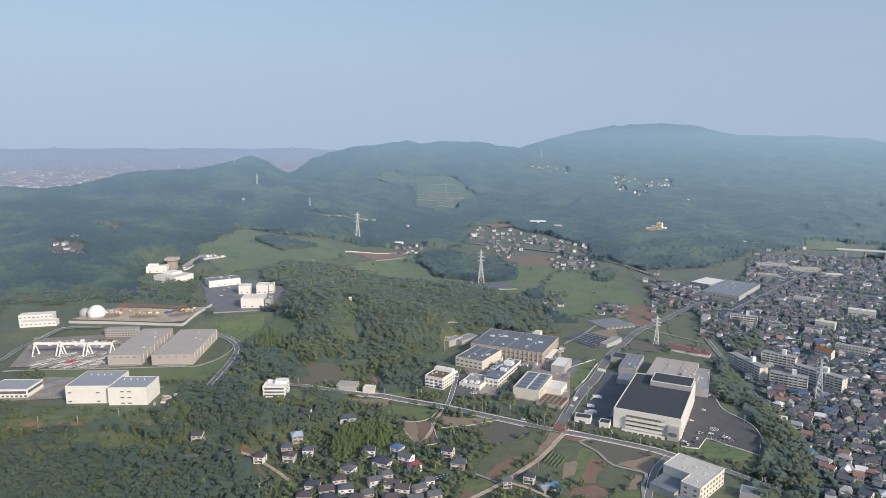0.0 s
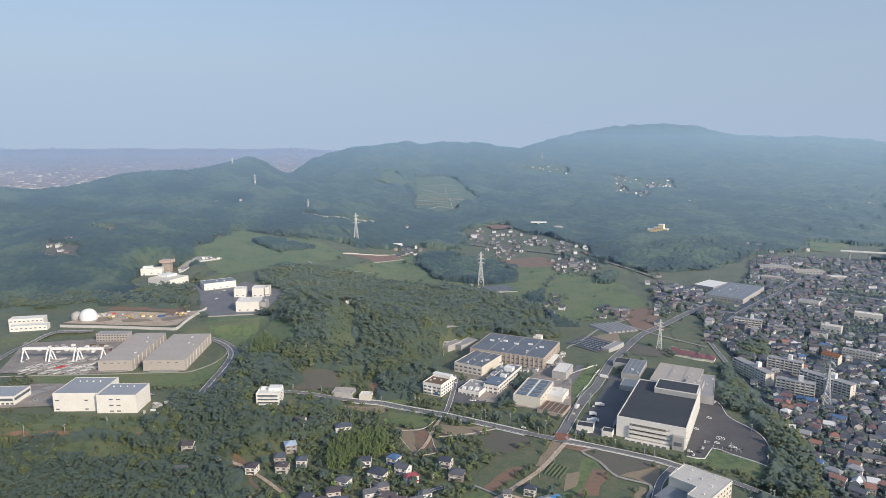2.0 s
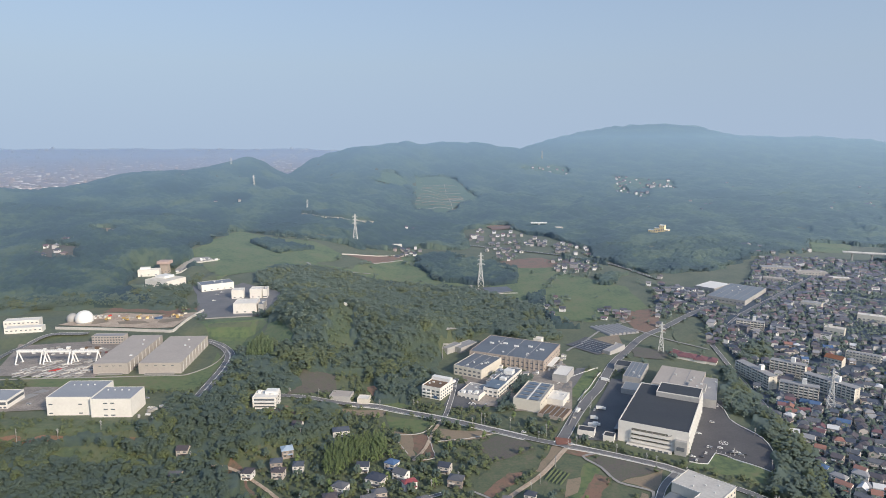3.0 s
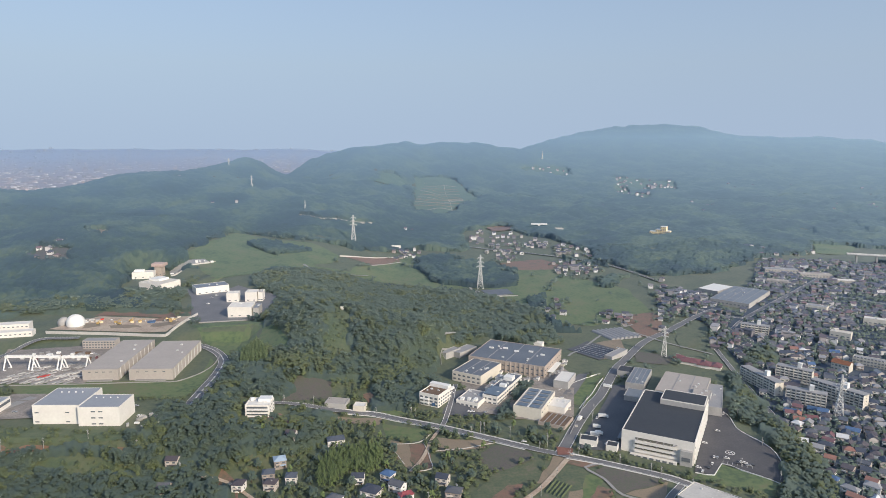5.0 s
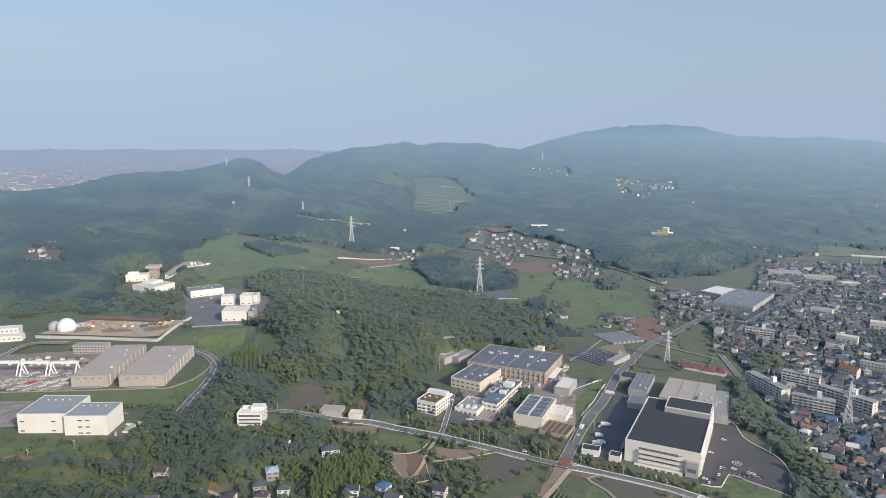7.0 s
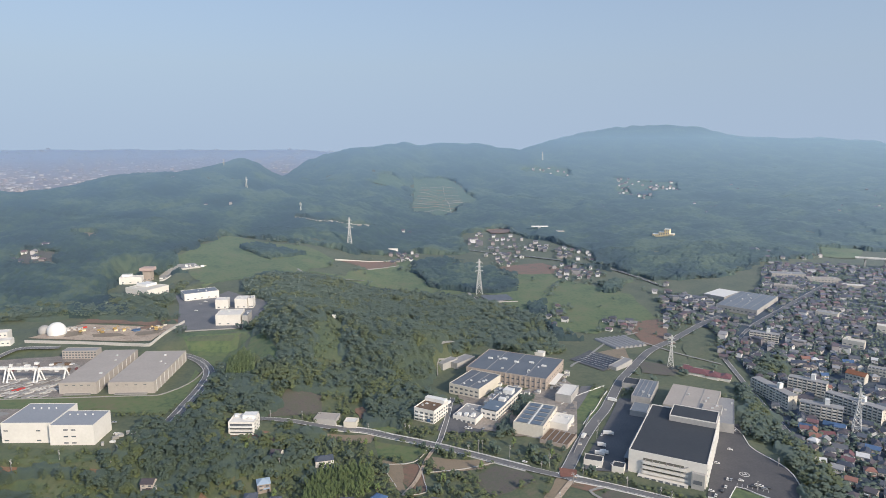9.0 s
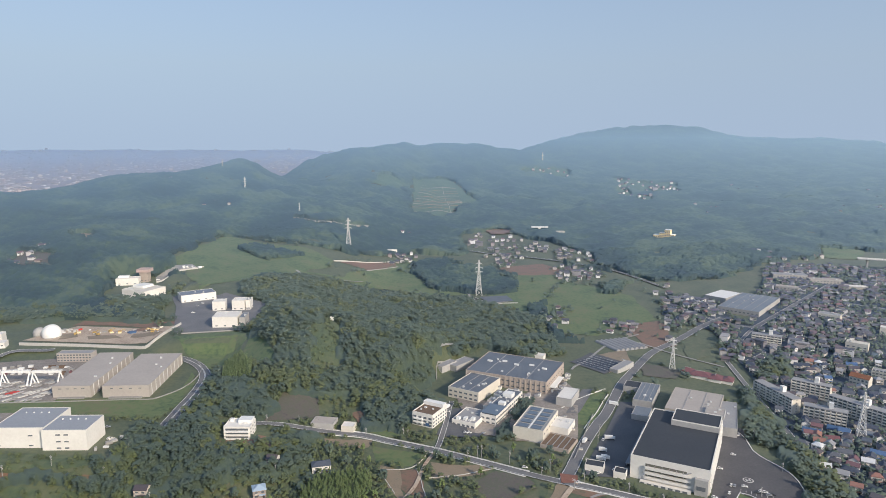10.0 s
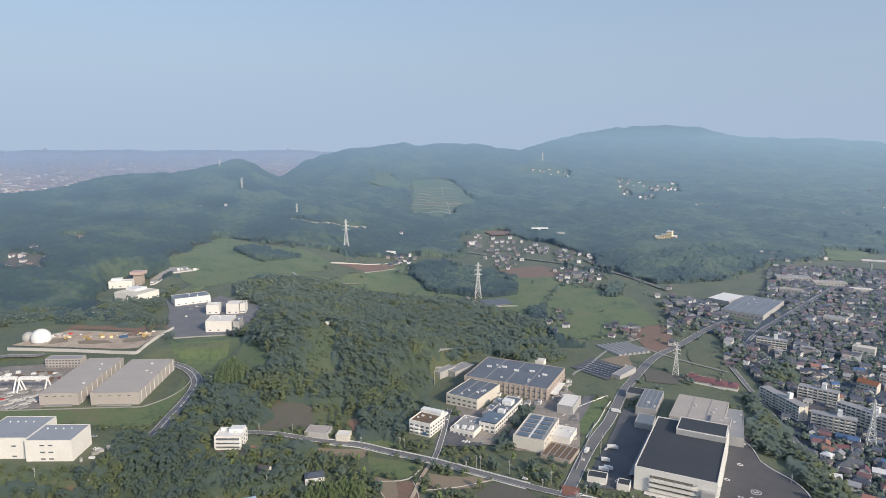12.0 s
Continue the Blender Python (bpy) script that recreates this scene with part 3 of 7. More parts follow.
road([(365, 839), (402, 873), (384, 897), (409, 937), (433, 966)], 5, 'asphalt')
road([(433, 966), (534, 1071), (594, 1134), (706, 1250)], 8, 'asphalt')
lot([(360, 861), (346, 761), (309, 617), (295, 515), (261, 428), (337, 430), (978, 1330), (749, 1373), (638, 1363), (438, 998), (423, 1071), (380, 1156), (328, 1033), (369, 950)], 'town')
lot([(96, 551), (109, 548), (107, 538), (95, 538)], 'brick_paving')
field([(-43, 571), (-25, 565), (-18, 518), (-28, 529)], 'tan_soil')
field([(-164, 498), (-151, 501), (-135, 467), (-145, 451)], 'crop')
field([(340, 593), (422, 601), (376, 532), (366, 537)], 'meadow')
field([(-63, 632), (-41, 636), (-25, 621), (-38, 614), (-57, 620)], 'meadow')
field([(-75, 659), (-66, 663), (-59, 644), (-67, 637)], 'red_soil')
field([(-676, 1149), (-613, 1131), (-576, 1073), (-657, 1080)], 'dark_soil')
field([(-642, 1249), (-598, 1240), (-583, 1187), (-605, 1194)], 'tan_soil')
field([(118, 1770), (176, 1787), (176, 1708), (123, 1716)], 'red_soil')
field([(309, 894), (341, 908), (331, 859), (297, 835)], 'crop')
field([(233, 828), (277, 807), (260, 777), (225, 785)], 'dark_soil')
field([(190, 849), (231, 878), (229, 828), (189, 780)], 'tan_soil')
road([(148, 780), (214, 890), (265, 934)], 3, 'concrete')
road([(256, 900), (289, 857), (332, 821)], 3, 'concrete')
road([(4, 796), (47, 891), (88, 873)], 3, 'concrete')
road([(-21, 518), (-12, 538), (-5, 570), (3, 591)], 3, 'dirt')


# ---- woods ----
BAMBOO = [[(-90, 496), (-92, 522), (-80, 550), (-46, 551), (-42, 522), (-52, 512), (-66, 512), (-78, 494)], [(-203, 693), (-212, 735), (-200, 746), (-180, 718), (-172, 688)]]
KEEP_OUT += BAMBOO


def inside(x, y, outline):
    o = np.array(outline, float)
    hit = np.zeros(x.shape, bool)
    for (ax, ay), (bx, by) in zip(o, np.roll(o, -1, 0)):
        cross = (ay > y) != (by > y)
        hit ^= cross & (x < (bx - ax) * (y - ay) / (by - ay + 1e-12) + ax)
    return hit


def near_road(x, y, extra):
    near = np.zeros(x.shape, bool)
    for line, width in ROADS:
        lo, hi = line.min(0) - 12, line.max(0) + 12
        m = np.nonzero((x > lo[0]) & (x < hi[0]) & (y > lo[1]) & (y < hi[1]))[0]
        if len(m):
            d = np.min(np.hypot(x[m, None] - line[None, :, 0], y[m, None] - line[None, :, 1]), 1)
            near[m] |= d < width / 2 + extra
    return near


def ico():
    p = (1 + 5 ** 0.5) / 2
    v = np.array([(-1, p, 0), (1, p, 0), (-1, -p, 0), (1, -p, 0), (0, -1, p), (0, 1, p), (0, -1, -p), (0, 1, -p), (p, 0, -1), (p, 0, 1), (-p, 0, -1), (-p, 0, 1)]) / math.hypot(1, p)
    f = np.array([(0, 11, 5), (0, 5, 1), (0, 1, 7), (0, 7, 10), (0, 10, 11), (1, 5, 9), (5, 11, 4), (11, 10, 2), (10, 7, 6), (7, 1, 8), (3, 9, 4), (3, 4, 2), (3, 2, 6), (3, 6, 8), (3, 8, 9), (4, 9, 5), (2, 4, 11), (6, 2, 10), (8, 6, 7), (9, 8, 1)])
    return v, f


def octa():
    return np.array([(1, 0, 0), (0, 1, 0), (-1, 0, 0), (0, -1, 0), (0, 0, 1.0), (0, 0, -0.6)]), np.array([(0, 1, 4), (1, 2, 4), (2, 3, 4), (3, 0, 4), (1, 0, 5), (2, 1, 5), (3, 2, 5), (0, 3, 5)])


def foliage(name, x, y, size, tall, clumps, solid, mat, label, seed, slim=1.0, low=0.12, lift=0.6):
    """Crowns of many leaf clumps, joined: size is a crown's radius, tall the tree's height."""
    r = np.random.RandomState(seed)
    v, f = solid
    n = len(x)
    base = ground_z(x, y)
    k = n * clumps
    cx, cy, cb, cs, ct = (np.repeat(a, clumps) for a in (x, y, base, size, tall))
    a = r.uniform(0, 2 * np.pi, k)
    h = r.uniform(0, 1, k) ** 0.8
    bulge = np.sqrt(np.clip(1 - (2 * h - 0.85) ** 2 / 1.6, 0.05, 1))
    rad = cs * bulge * np.sqrt(r.uniform(0.1, 1, k)) * 0.85
    px, py, pz = cx + rad * np.cos(a), cy + rad * np.sin(a), cb + ct * (low + (0.9 - low) * h)
    q = cs * r.uniform(0.34, 0.60, k) * (6.0 / clumps) ** 0.33
    jit = r.uniform(0.72, 1.25, (k, len(v), 1))
    spin = r.uniform(0, 2 * np.pi, k)
    c, s = np.cos(spin)[:, None], np.sin(spin)[:, None]
    vx = v[None, :, 0] * c - v[None, :, 1] * s
    vy = v[None, :, 0] * s + v[None, :, 1] * c
    pts = np.stack([vx, vy, np.repeat(v[None, :, 2], k, 0) * 0.85 * slim], -1) * jit * q[:, None, None]
    clump_way = pts / (np.linalg.norm(pts, axis=-1, keepdims=True) + 1e-9)
    pts += np.stack([px, py, pz], -1)[:, None, :]
    # normals bent outward from the crown's heart and upward, to soften its shading
    heart = np.stack([cx, cy, cb + ct * 0.35], -1)[:, None, :]
    out = pts - heart
    out /= np.linalg.norm(out, axis=-1, keepdims=True) + 1e-9
    way = 0.32 * clump_way + 0.65 * out + np.array((0, 0, lift))
    way /= np.linalg.norm(way, axis=-1, keepdims=True) + 1e-9
    faces = (f[None] + (np.arange(k) * len(v))[:, None, None]).reshape(-1, 3)
    me = bpy.data.meshes.new(name)
    fill(me, pts.reshape(-1, 3), faces)
    me.materials.append(M[mat])
    me.polygons.foreach_set("use_smooth", np.ones(len(faces), bool))
    me.normals_split_custom_set_from_vertices(way.reshape(-1, 3).astype(np.float32))
    return tagged(new(name, me), label, "trees", kind="stuff")


def scatter(x0, x1, y0, y1, gap, seed):
    r = np.random.RandomState(seed)
    gx, gy = np.meshgrid(np.arange(x0, x1, gap), np.arange(y0, y1, gap))
    x = gx.ravel() + r.uniform(-0.48, 0.48, gx.size) * gap
    y = gy.ravel() + r.uniform(-0.48, 0.48, gx.size) * gap
    return x, y, r


def on_pad(x, y, extra):
    on = np.zeros(x.shape, bool)
    for px, py, ha, hb, a, pz, blend in PADS:
        dx, dy = x - px, y - py
        on |= (np.abs(dx * np.cos(a) + dy * np.sin(a)) < ha + extra) & (np.abs(-dx * np.sin(a) + dy * np.cos(a)) < hb + extra)
    return on


def in_sight(x, y):
    return np.abs(x) < 0.70 * y + 40


# ---- building helpers ----
def plain(name, mesh, parent, at=(0, 0, 0), turn=0.0, label=""):
    """A part that shares its mesh with others of its kind."""
    ob = new(name, mesh)
    ob.parent = parent
    ob.matrix_basis = pose(*at, 0, 0, turn)
    return tagged(ob, label) if label else ob


_window_meshes = {}


def window_mesh(w, h):
    key = (round(w, 2), round(h, 2))
    if key not in _window_meshes:
        s = Shape().box(0, 0, 0, w, 0.16, h)
        _window_meshes[key] = s.mesh("window", M["glass"])
    return _window_meshes[key]


def windows(t, face, w, d, cols, rows, z0, dz, ww, wh, lo=-0.5, hi=0.5, x0=0.0, y0=0.0):
    """Rows of windows on one face (S, E, N or W) of a block w by d; lo and hi are shares of its width."""
    for r in range(rows):
        for c in range(cols):
            u = lo + (hi - lo) * (c + 0.5) / cols
            at = {"S": (x0 + u * w, y0 - d / 2, 0), "N": (x0 + u * w, y0 + d / 2, 180), "E": (x0 + w / 2, y0 + u * d, 90), "W": (x0 - w / 2, y0 + u * d, -90)}[face]
            plain("window", window_mesh(ww, wh), t, (at[0], at[1], z0 + r * dz), at[2])


def parapet(t, w, d, h, mat, rise=0.9, thick=0.5, x0=0.0, y0=0.0):
    s = Shape()
    s.box(x0, y0 - d / 2 + thick / 2, h, w, thick, rise).box(x0, y0 + d / 2 - thick / 2, h, w, thick, rise)
    s.box(x0 - w / 2 + thick / 2, y0, h, thick, d - 2 * thick, rise).box(x0 + w / 2 - thick / 2, y0, h, thick, d - 2 * thick, rise)
    part("parapet", s, mat, t)


def hall(name, label, x, y, z, w, d, h, turn, wall, roof, rise=0.6, category="building", vents=0, seams=0):
    """A flat-roofed hall with a parapet, roof seams and vents."""
    t = thing(name, label, category, x, y, z, turn)
    part("wall", Shape().box(0, 0, -4, w, d, h + 4), wall, t)
    part("roof", Shape().box(0, 0, h - 0.1, w - 1.0, d - 1.0, 0.35), roof, t)
    parapet(t, w, d, h, wall, rise)
    r = random.Random(int(x * 7 + y))
    for k in range(vents):
        part("roof_vent", Shape().box(r.uniform(-0.38, 0.38) * w, r.uniform(-0.38, 0.38) * d, h + 0.25, r.uniform(1.2, 2.6), r.uniform(1.2, 2.2), r.uniform(0.8, 1.6)), "steel", t)
    for k in range(seams):
        part("roof_seam", Shape().box((k + 1) / (seams + 1) * w - w / 2, 0, h + 0.25, 0.7, d - 1.6, 0.25), "grey_roof", t)
    return t


def gable(s, w, d, z, rise, over=0.5, thick=0.25):
    """A gabled roof over w by d, ridge along x, as a closed slab."""
    a, b = w / 2 + over, d / 2 + over
    pts = [(-a, -b, z - 0.15), (a, -b, z - 0.15), (a, b, z - 0.15), (-a, b, z - 0.15), (-a, 0, z + rise), (a, 0, z + rise)]
    low = [(p[0], p[1], p[2] - thick) for p in pts]
    return s.add(pts + low, [(0, 1, 5, 4), (2, 3, 4, 5), (7, 6, 10, 11), (9, 8, 11, 10), (0, 6, 7, 1), (2, 8, 9, 3), (0, 4, 10, 6), (4, 3, 9, 10), (1, 7, 11, 5), (5, 11, 8, 2)])


def hip(s, w, d, z, rise, over=0.6, thick=0.25):
    a, b = w / 2 + over, d / 2 + over
    r = max(0.3, a - b * 0.9)
    pts = [(-a, -b, z), (a, -b, z), (a, b, z), (-a, b, z), (-r, 0, z + rise), (r, 0, z + rise)]
    low = [(p[0], p[1], p[2] - thick) for p in pts[:4]]
    return s.add(pts + low, [(0, 1, 5, 4), (2, 3, 4, 5), (1, 2, 5), (3, 0, 4), (9, 8, 7, 6), (0, 6, 7, 1), (1, 7, 8, 2), (2, 8, 9, 3), (3, 9, 6, 0)])


def gabled_walls(w, d, h, rise):
    s = Shape().box(0, 0, -3, w, d, h + 3)
    for e in (-1, 1):
        x = e * w / 2
        s.add([(x, -d / 2, h), (x, d / 2, h), (x, 0, h + rise * 0.9), (x - e * 0.2, -d / 2, h), (x - e * 0.2, d / 2, h), (x - e * 0.2, 0, h + rise * 0.9)],
              [(0, 1, 2), (5, 4, 3), (0, 3, 4, 1), (1, 4, 5, 2), (2, 5, 3, 0)])
    return s


# ---- warehouse with the black roof ----
def black_roofed_warehouse():
    t = thing("warehouse", "white warehouse with a flat black roof and ramps across its front", "warehouse", 196, 583, 3, -27)
    w, d, h = 56, 98, 18
    part("wall", Shape().box(0, 0, -4, w, d, h + 4), "white", t)
    part("roof", Shape().box(0, 0, h - 0.1, w - 1.4, d - 1.4, 0.4), "black_roof", t, "flat black membrane roof")
    parapet(t, w, d, h, "white", 1.0, 0.7)
    upper = part("roof_house", Shape().box(9, 34, h, 37, 26, 4.5), "grey_wall", t, "grey raised block on the roof")
    part("roof_house_top", Shape().box(9, 34, h + 4.5, 35.4, 24.4, 0.3), "black_roof", upper)
    rim = Shape()
    for x0, y0, a, b in ((9, 21.3, 37, 0.6), (9, 46.7, 37, 0.6), (-9.2, 34, 0.6, 26), (27.2, 34, 0.6, 26)):
        rim.box(x0, y0, h + 4.5, a, b, 0.8)
    part("roof_house_rim", rim, "white", upper)
    # ramps that fold back and forth across the front
    for k, z in enumerate((3.0, 6.8, 10.6)):
        o = [(-17, -d / 2), (-18.6, -d / 2 - 1.0), (-17, -d / 2 - 2.0), (11, -d / 2 - 2.0), (15.5, -d / 2 - 1.4), (11, -d / 2)]
        deck = part("ramp_deck", Shape().prism(o, z, 2.0), "white", t, "white ramp deck with a solid rail")
        part("ramp_gap", Shape().box(-2.5, -d / 2 - 0.1, z + 2.0, 29, 0.3, 1.8), "dark_soil", deck)
        part("ramp_flight", Shape().bar((11, -d / 2 - 0.9, z + 1.9), (15.2, -d / 2 - 0.9, z + 4.0), 0.45), "grey_wall", deck)
        part("ramp_flight", Shape().bar((15.2, -d / 2 - 0.9, z + 0.2), (11, -d / 2 - 0.9, z + 2.0), 0.45), "grey_wall", deck)
        for x0 in range(-15, 12, 5):
            part("ramp_column", Shape().box(x0, -d / 2 - 1.5, z + 2.0, 0.4, 0.4, 1.8), "grey_wall", deck)
    part("loading_dock", Shape().box(-2, -d / 2 - 2.5, -1.0, 36, 5, 2.8), "white", t)
    for x0 in range(-18, 17, 5):
        plain("dock_door", window_mesh(3.2, 2.4), t, (x0, -d / 2 - 5.02, -0.8))
    part("stair_tower", Shape().box(22.5, -d / 2 - 1.5, -3, 9, 4, 15), "grey_wall", t, "grey stair tower beside the ramps")
    part("stair_opening", Shape().box(22.5, -d / 2 - 3.6, 4, 6, 0.3, 3), "glass", t)
    for k in range(13):
        part("pilaster", Shape().box(w / 2 + 0.35, -44 + k * 7.2, -3, 0.7, 1.3, h + 2.4), "white_paint", t)
    windows(t, "E", w, d, 12, 3, 3.5, 4.8, 3.0, 1.3)
    part("canopy", Shape().box(-w / 2 - 3.2, 2, 4.5, 6, 76, 0.4), "blue_roof", t, "long grey-blue lean-to canopy")
    for k in range(8):
        part("canopy_post", Shape().box(-w / 2 - 5.8, -33 + k * 10, -2, 0.3, 0.3, 6.5), "steel", t)


black_roofed_warehouse()
hall("factory_annex", "low grey factory behind the black-roofed warehouse", 242, 673, 4, 44, 58, 10, -28, "taupe", "taupe", 0.5, vents=3, seams=2)
hall("plant_room", "grey plant room on the edge of the warehouse yard", 250, 646, 4, 16, 16, 12, -28, "grey_wall", "taupe", 0.5, vents=2)
hall("side_annex", "narrow grey block with a pale flat roof", 263, 648, 4, 14, 62, 8, -23, "grey_wall", "grey_roof", vents=3)
hall("small_hall", "small hall with a blue-grey metal roof", 207, 704, 4, 18, 50, 7, -26, "grey_wall", "blue_roof", seams=3, vents=2)
hall("low_shed", "low grey shed in the lorry yard", 190, 662, 4, 15, 22, 5, -26, "grey_wall", "blue_roof")
hall("gatehouse", "white gatehouse with a dark flat roof by the road", 125, 563, 5, 14, 10, 4, -20, "white", "black_roof")
hall("gatehouse", "white guard block with a dark roof beside the warehouse", 142, 553, 4, 9, 9, 4.5, -24, "white", "black_roof")
hall("corrugated_shed", "dark shed behind the small hall", 200, 727, 4, 16, 18, 6, -26, "grey_wall", "black_roof")


lot([(30, 622), (64, 612), (70, 606), (122, 612), (142, 716), (134, 748), (100, 720), (60, 690), (22, 700)], "stained_yard")


# ---- hall with solar panels on its roof ----
def solar_hall():
    t = hall("solar_hall", "cream hall with blue solar panels covering its roof", 89, 630, 6, 26, 48, 10, -24, "cream", "grey_wall", 0.9)
    panel = Shape().box(0, 0, 0, 8.6, 6.6, 0.2).mesh("solar_panel", M["panel"])
    for a in (-5.8, 5.8):
        for k in range(5):
            plain("solar_panel", panel, t, (a, -18.4 + k * 9.2, 10.8))
    part("walkway", Shape().box(0, 0, 10.3, 1.4, 45, 0.35), "white_paint", t)
    part("base_slab", Shape().box(0, 0, -4, 28, 50, 4.4), "concrete", t)
    windows(t, "E", 26, 48, 6, 1, 6.5, 3, 2.4, 1.0)


solar_hall()
hall("white_annex", "white flat-roofed annex beside the cream hall", 112, 630, 6, 16, 22, 6, -26, "white", "white", vents=2)
hall("low_brown_shed", "low shed with a brown tiled roof", 104, 601, 5.5, 24, 24, 3, -29, "tan_wall", "brown", seams=4)
hall("pale_box", "pale box-shaped store with rounded roof edge", 128, 693, 6, 15, 30, 8, -25, "grey_wall", "white")


# ---- factory with blue-grey roofs ----
def factory():
    t = hall("factory", "tan brick factory under a wide blue-grey roof", 85, 758, 6, 86, 66, 12, -25, "tan_wall", "slate_roof", 0.7, vents=6, seams=3)
    windows(t, "S", 86, 66, 16, 2, 2.2, 5.0, 2.6, 1.2)
    windows(t, "E", 86, 66, 10, 2, 2.2, 5.0, 2.4, 1.2)
    for k in range(17):
        part("pilaster", Shape().box(-42.5 + k * 5.3, -33.3, -3, 0.8, 0.6, 15), "tan_wall", t)
    for k in range(5):
        part("roof_duct", Shape().box(-30 + k * 15, 3 + (k % 2) * 5, 12.3, 5, 1.6, 1.6), "white_paint", t)
    part("loading_shelter", Shape().box(46, -5, 3.5, 6, 34, 0.5), "white_paint", t)
    u = hall("factory_wing", "lower factory wing with a blue-grey roof", 40, 716, 6, 33, 47, 10, -31, "cream", "slate_roof", 0.7, vents=5, seams=2)
    windows(u, "S", 33, 47, 6, 2, 2.0, 4.2, 3.0, 1.6)
    v = hall("office_wing", "long white office wing with ribbon windows", 63, 668, 6, 15, 66, 9, -27, "white", "slate_roof", 0.8, vents=5)
    windows(v, "E", 15, 66, 14, 2, 1.8, 3.8, 3.2, 1.6)
    windows(v, "S", 15, 66, 3, 2, 1.8, 3.8, 3.0, 1.6)
    part("stair_house", Shape().box(0, 16, 9, 9, 8, 4), "white_paint", v)
    part("stair_house", Shape().box(2, -5, 9, 6, 5, 3), "white_paint", v)
    part("roof_edge", Shape().box(0, -20, 9.9, 15.6, 22, 0.3), "panel", v, "dark sheet covering the wing's end roof")
    for k, (a, b, c, e, f) in enumerate(((-11, -2, 8, 14, 7), (-13, 12, 10, 9, 5.5), (-10, -17, 6, 9, 4.5), (-12, 24, 9, 10, 8))):
        block = part("side_block", Shape().box(a, b, -1, c, e, f + 1), "white", v, "white side block stepping down from the office")
        part("side_block_roof", Shape().box(a, b, f, c - 0.8, e - 0.8, 0.3), "grey_roof" if k % 2 else "tan_wall", block)
        part("hatch", Shape().box(a + 1, b - 2, f, 2.2, 2.6, 2.0), "white_paint", block)
    x = hall("workshop", "white low workshop with a cluttered roof terrace", 33, 645, 6, 22, 30, 6, -27, "white", "grey_roof", 0.9, vents=6)
    windows(x, "S", 22, 30, 5, 1, 1.8, 3.8, 2.6, 2.0)
    for k in range(3):
        part("roof_stair", Shape().box(-6 + k * 6, -12 + k * 2, 6.2, 3, 4, 2.4), "white_paint", x)


factory()


def white_office():
    t = hall("office_building", "white three-storey office with a recessed roof terrace", -3, 641, 9, 20, 26, 11, -28, "white", "brown", 1.1, vents=4)
    part("upper_floor", Shape().box(0, 9.5, 11, 20, 6, 3.4), "white_paint", t)
    part("balcony", Shape().box(-4, -13.9, 3.0, 9, 1.8, 1.1), "white_paint", t)
    part("balcony", Shape().box(-4, -13.9, 6.2, 9, 1.8, 1.1), "white_paint", t)
    windows(t, "S", 20, 26, 4, 3, 1.0, 3.1, 3.0, 1.8)
    windows(t, "E", 20, 26, 6, 3, 1.0, 3.1, 2.4, 1.4)
    plain("blue_sign", Shape().box(0, 0, 0, 3.4, 0.2, 2.8).mesh("blue_sign", M["blue"]), t, (5, -13.2, 1.2))
    t = hall("apartment_house", "white four-storey apartment house with stepped balconies", -156, 596, 17, 21, 17, 9.5, 0, "white", "white", 1.0, vents=3)
    for k in range(3):
        part("balcony", Shape().box(0, -9.3, -0.2 + k * 3.1, 20, 1.6, 1.0), "white_paint", t)
        part("window_band", Shape().box(0, -8.5, 1.0 + k * 3.1, 18, 0.3, 1.7), "glass", t)
    windows(t, "E", 21, 17, 3, 3, 1.2, 3.1, 1.8, 1.2)
    part("penthouse", Shape().box(4.5, 3.5, 9.5, 11, 8, 3.2), "white_paint", t)
    part("water_tank", Shape().box(-7, 4, 9.8, 3, 3, 2.2), "white_paint", t)


white_office()


# ---- L-shaped office in front ----
def l_shaped_office():
    t = thing("office_block", "pale grey L-shaped office with a flat roof", "building", 178, 429, 2, 44.5)
    o = [(0, 0), (40, 0), (40, 35), (15, 35), (15, 14), (0, 14)]
    part("wall", Shape().prism(o, -4, 16), "cream", t)
    inner = [(0.6, 0.6), (39.4, 0.6), (39.4, 34.4), (15.6, 34.4), (15.6, 13.4), (0.6, 13.4)]
    part("roof", Shape().prism(inner, 12.0, 0.3), "pale_concrete", t, "pale grey flat roof")
    s = Shape()
    for (ax, ay), (bx, by) in zip(o, o[1:] + o[:1]):
        s.box((ax + bx) / 2, (ay + by) / 2, 11.9, abs(bx - ax) + 0.5, abs(by - ay) + 0.5, 0.7)
    part("parapet", s, "white", t)
    windows(t, "S", 40, 35, 8, 3, 1.2, 3.7, 2.2, 1.4, x0=20, y0=17.5)
    windows(t, "W", 40, 14, 2, 3, 1.2, 3.7, 2.2, 1.4, x0=20, y0=7)
    for a, b in ((20, 22), (27, 16), (33, 9), (22, 7), (34, 27), (8, 6)):
        part("roof_vent", Shape().box(a, b, 12.3, 1.3, 0.9, 0.8), "steel", t)
    part("low_wing", Shape().box(4, 25, -3, 20, 19, 8), "grey_wall", t)
    part("low_wing_roof", Shape().box(4, 25, 5, 20.6, 19.6, 0.5), "blue_roof", t, "blue-grey roof of the low wing")
    part("canopy", Shape().box(-10, 8, 3.5, 16, 10, 0.4), "blue_roof", t)
    for a in (-17, -4):
        part("canopy_post", Shape().box(a, 4, -2, 0.3, 0.3, 5.5), "steel", t)


l_shaped_office()
hall("grey_cottage", "small grey flat-roofed block beside the trees", 218, 439, 1, 13, 12, 6, -30, "grey_wall", "blue_roof")


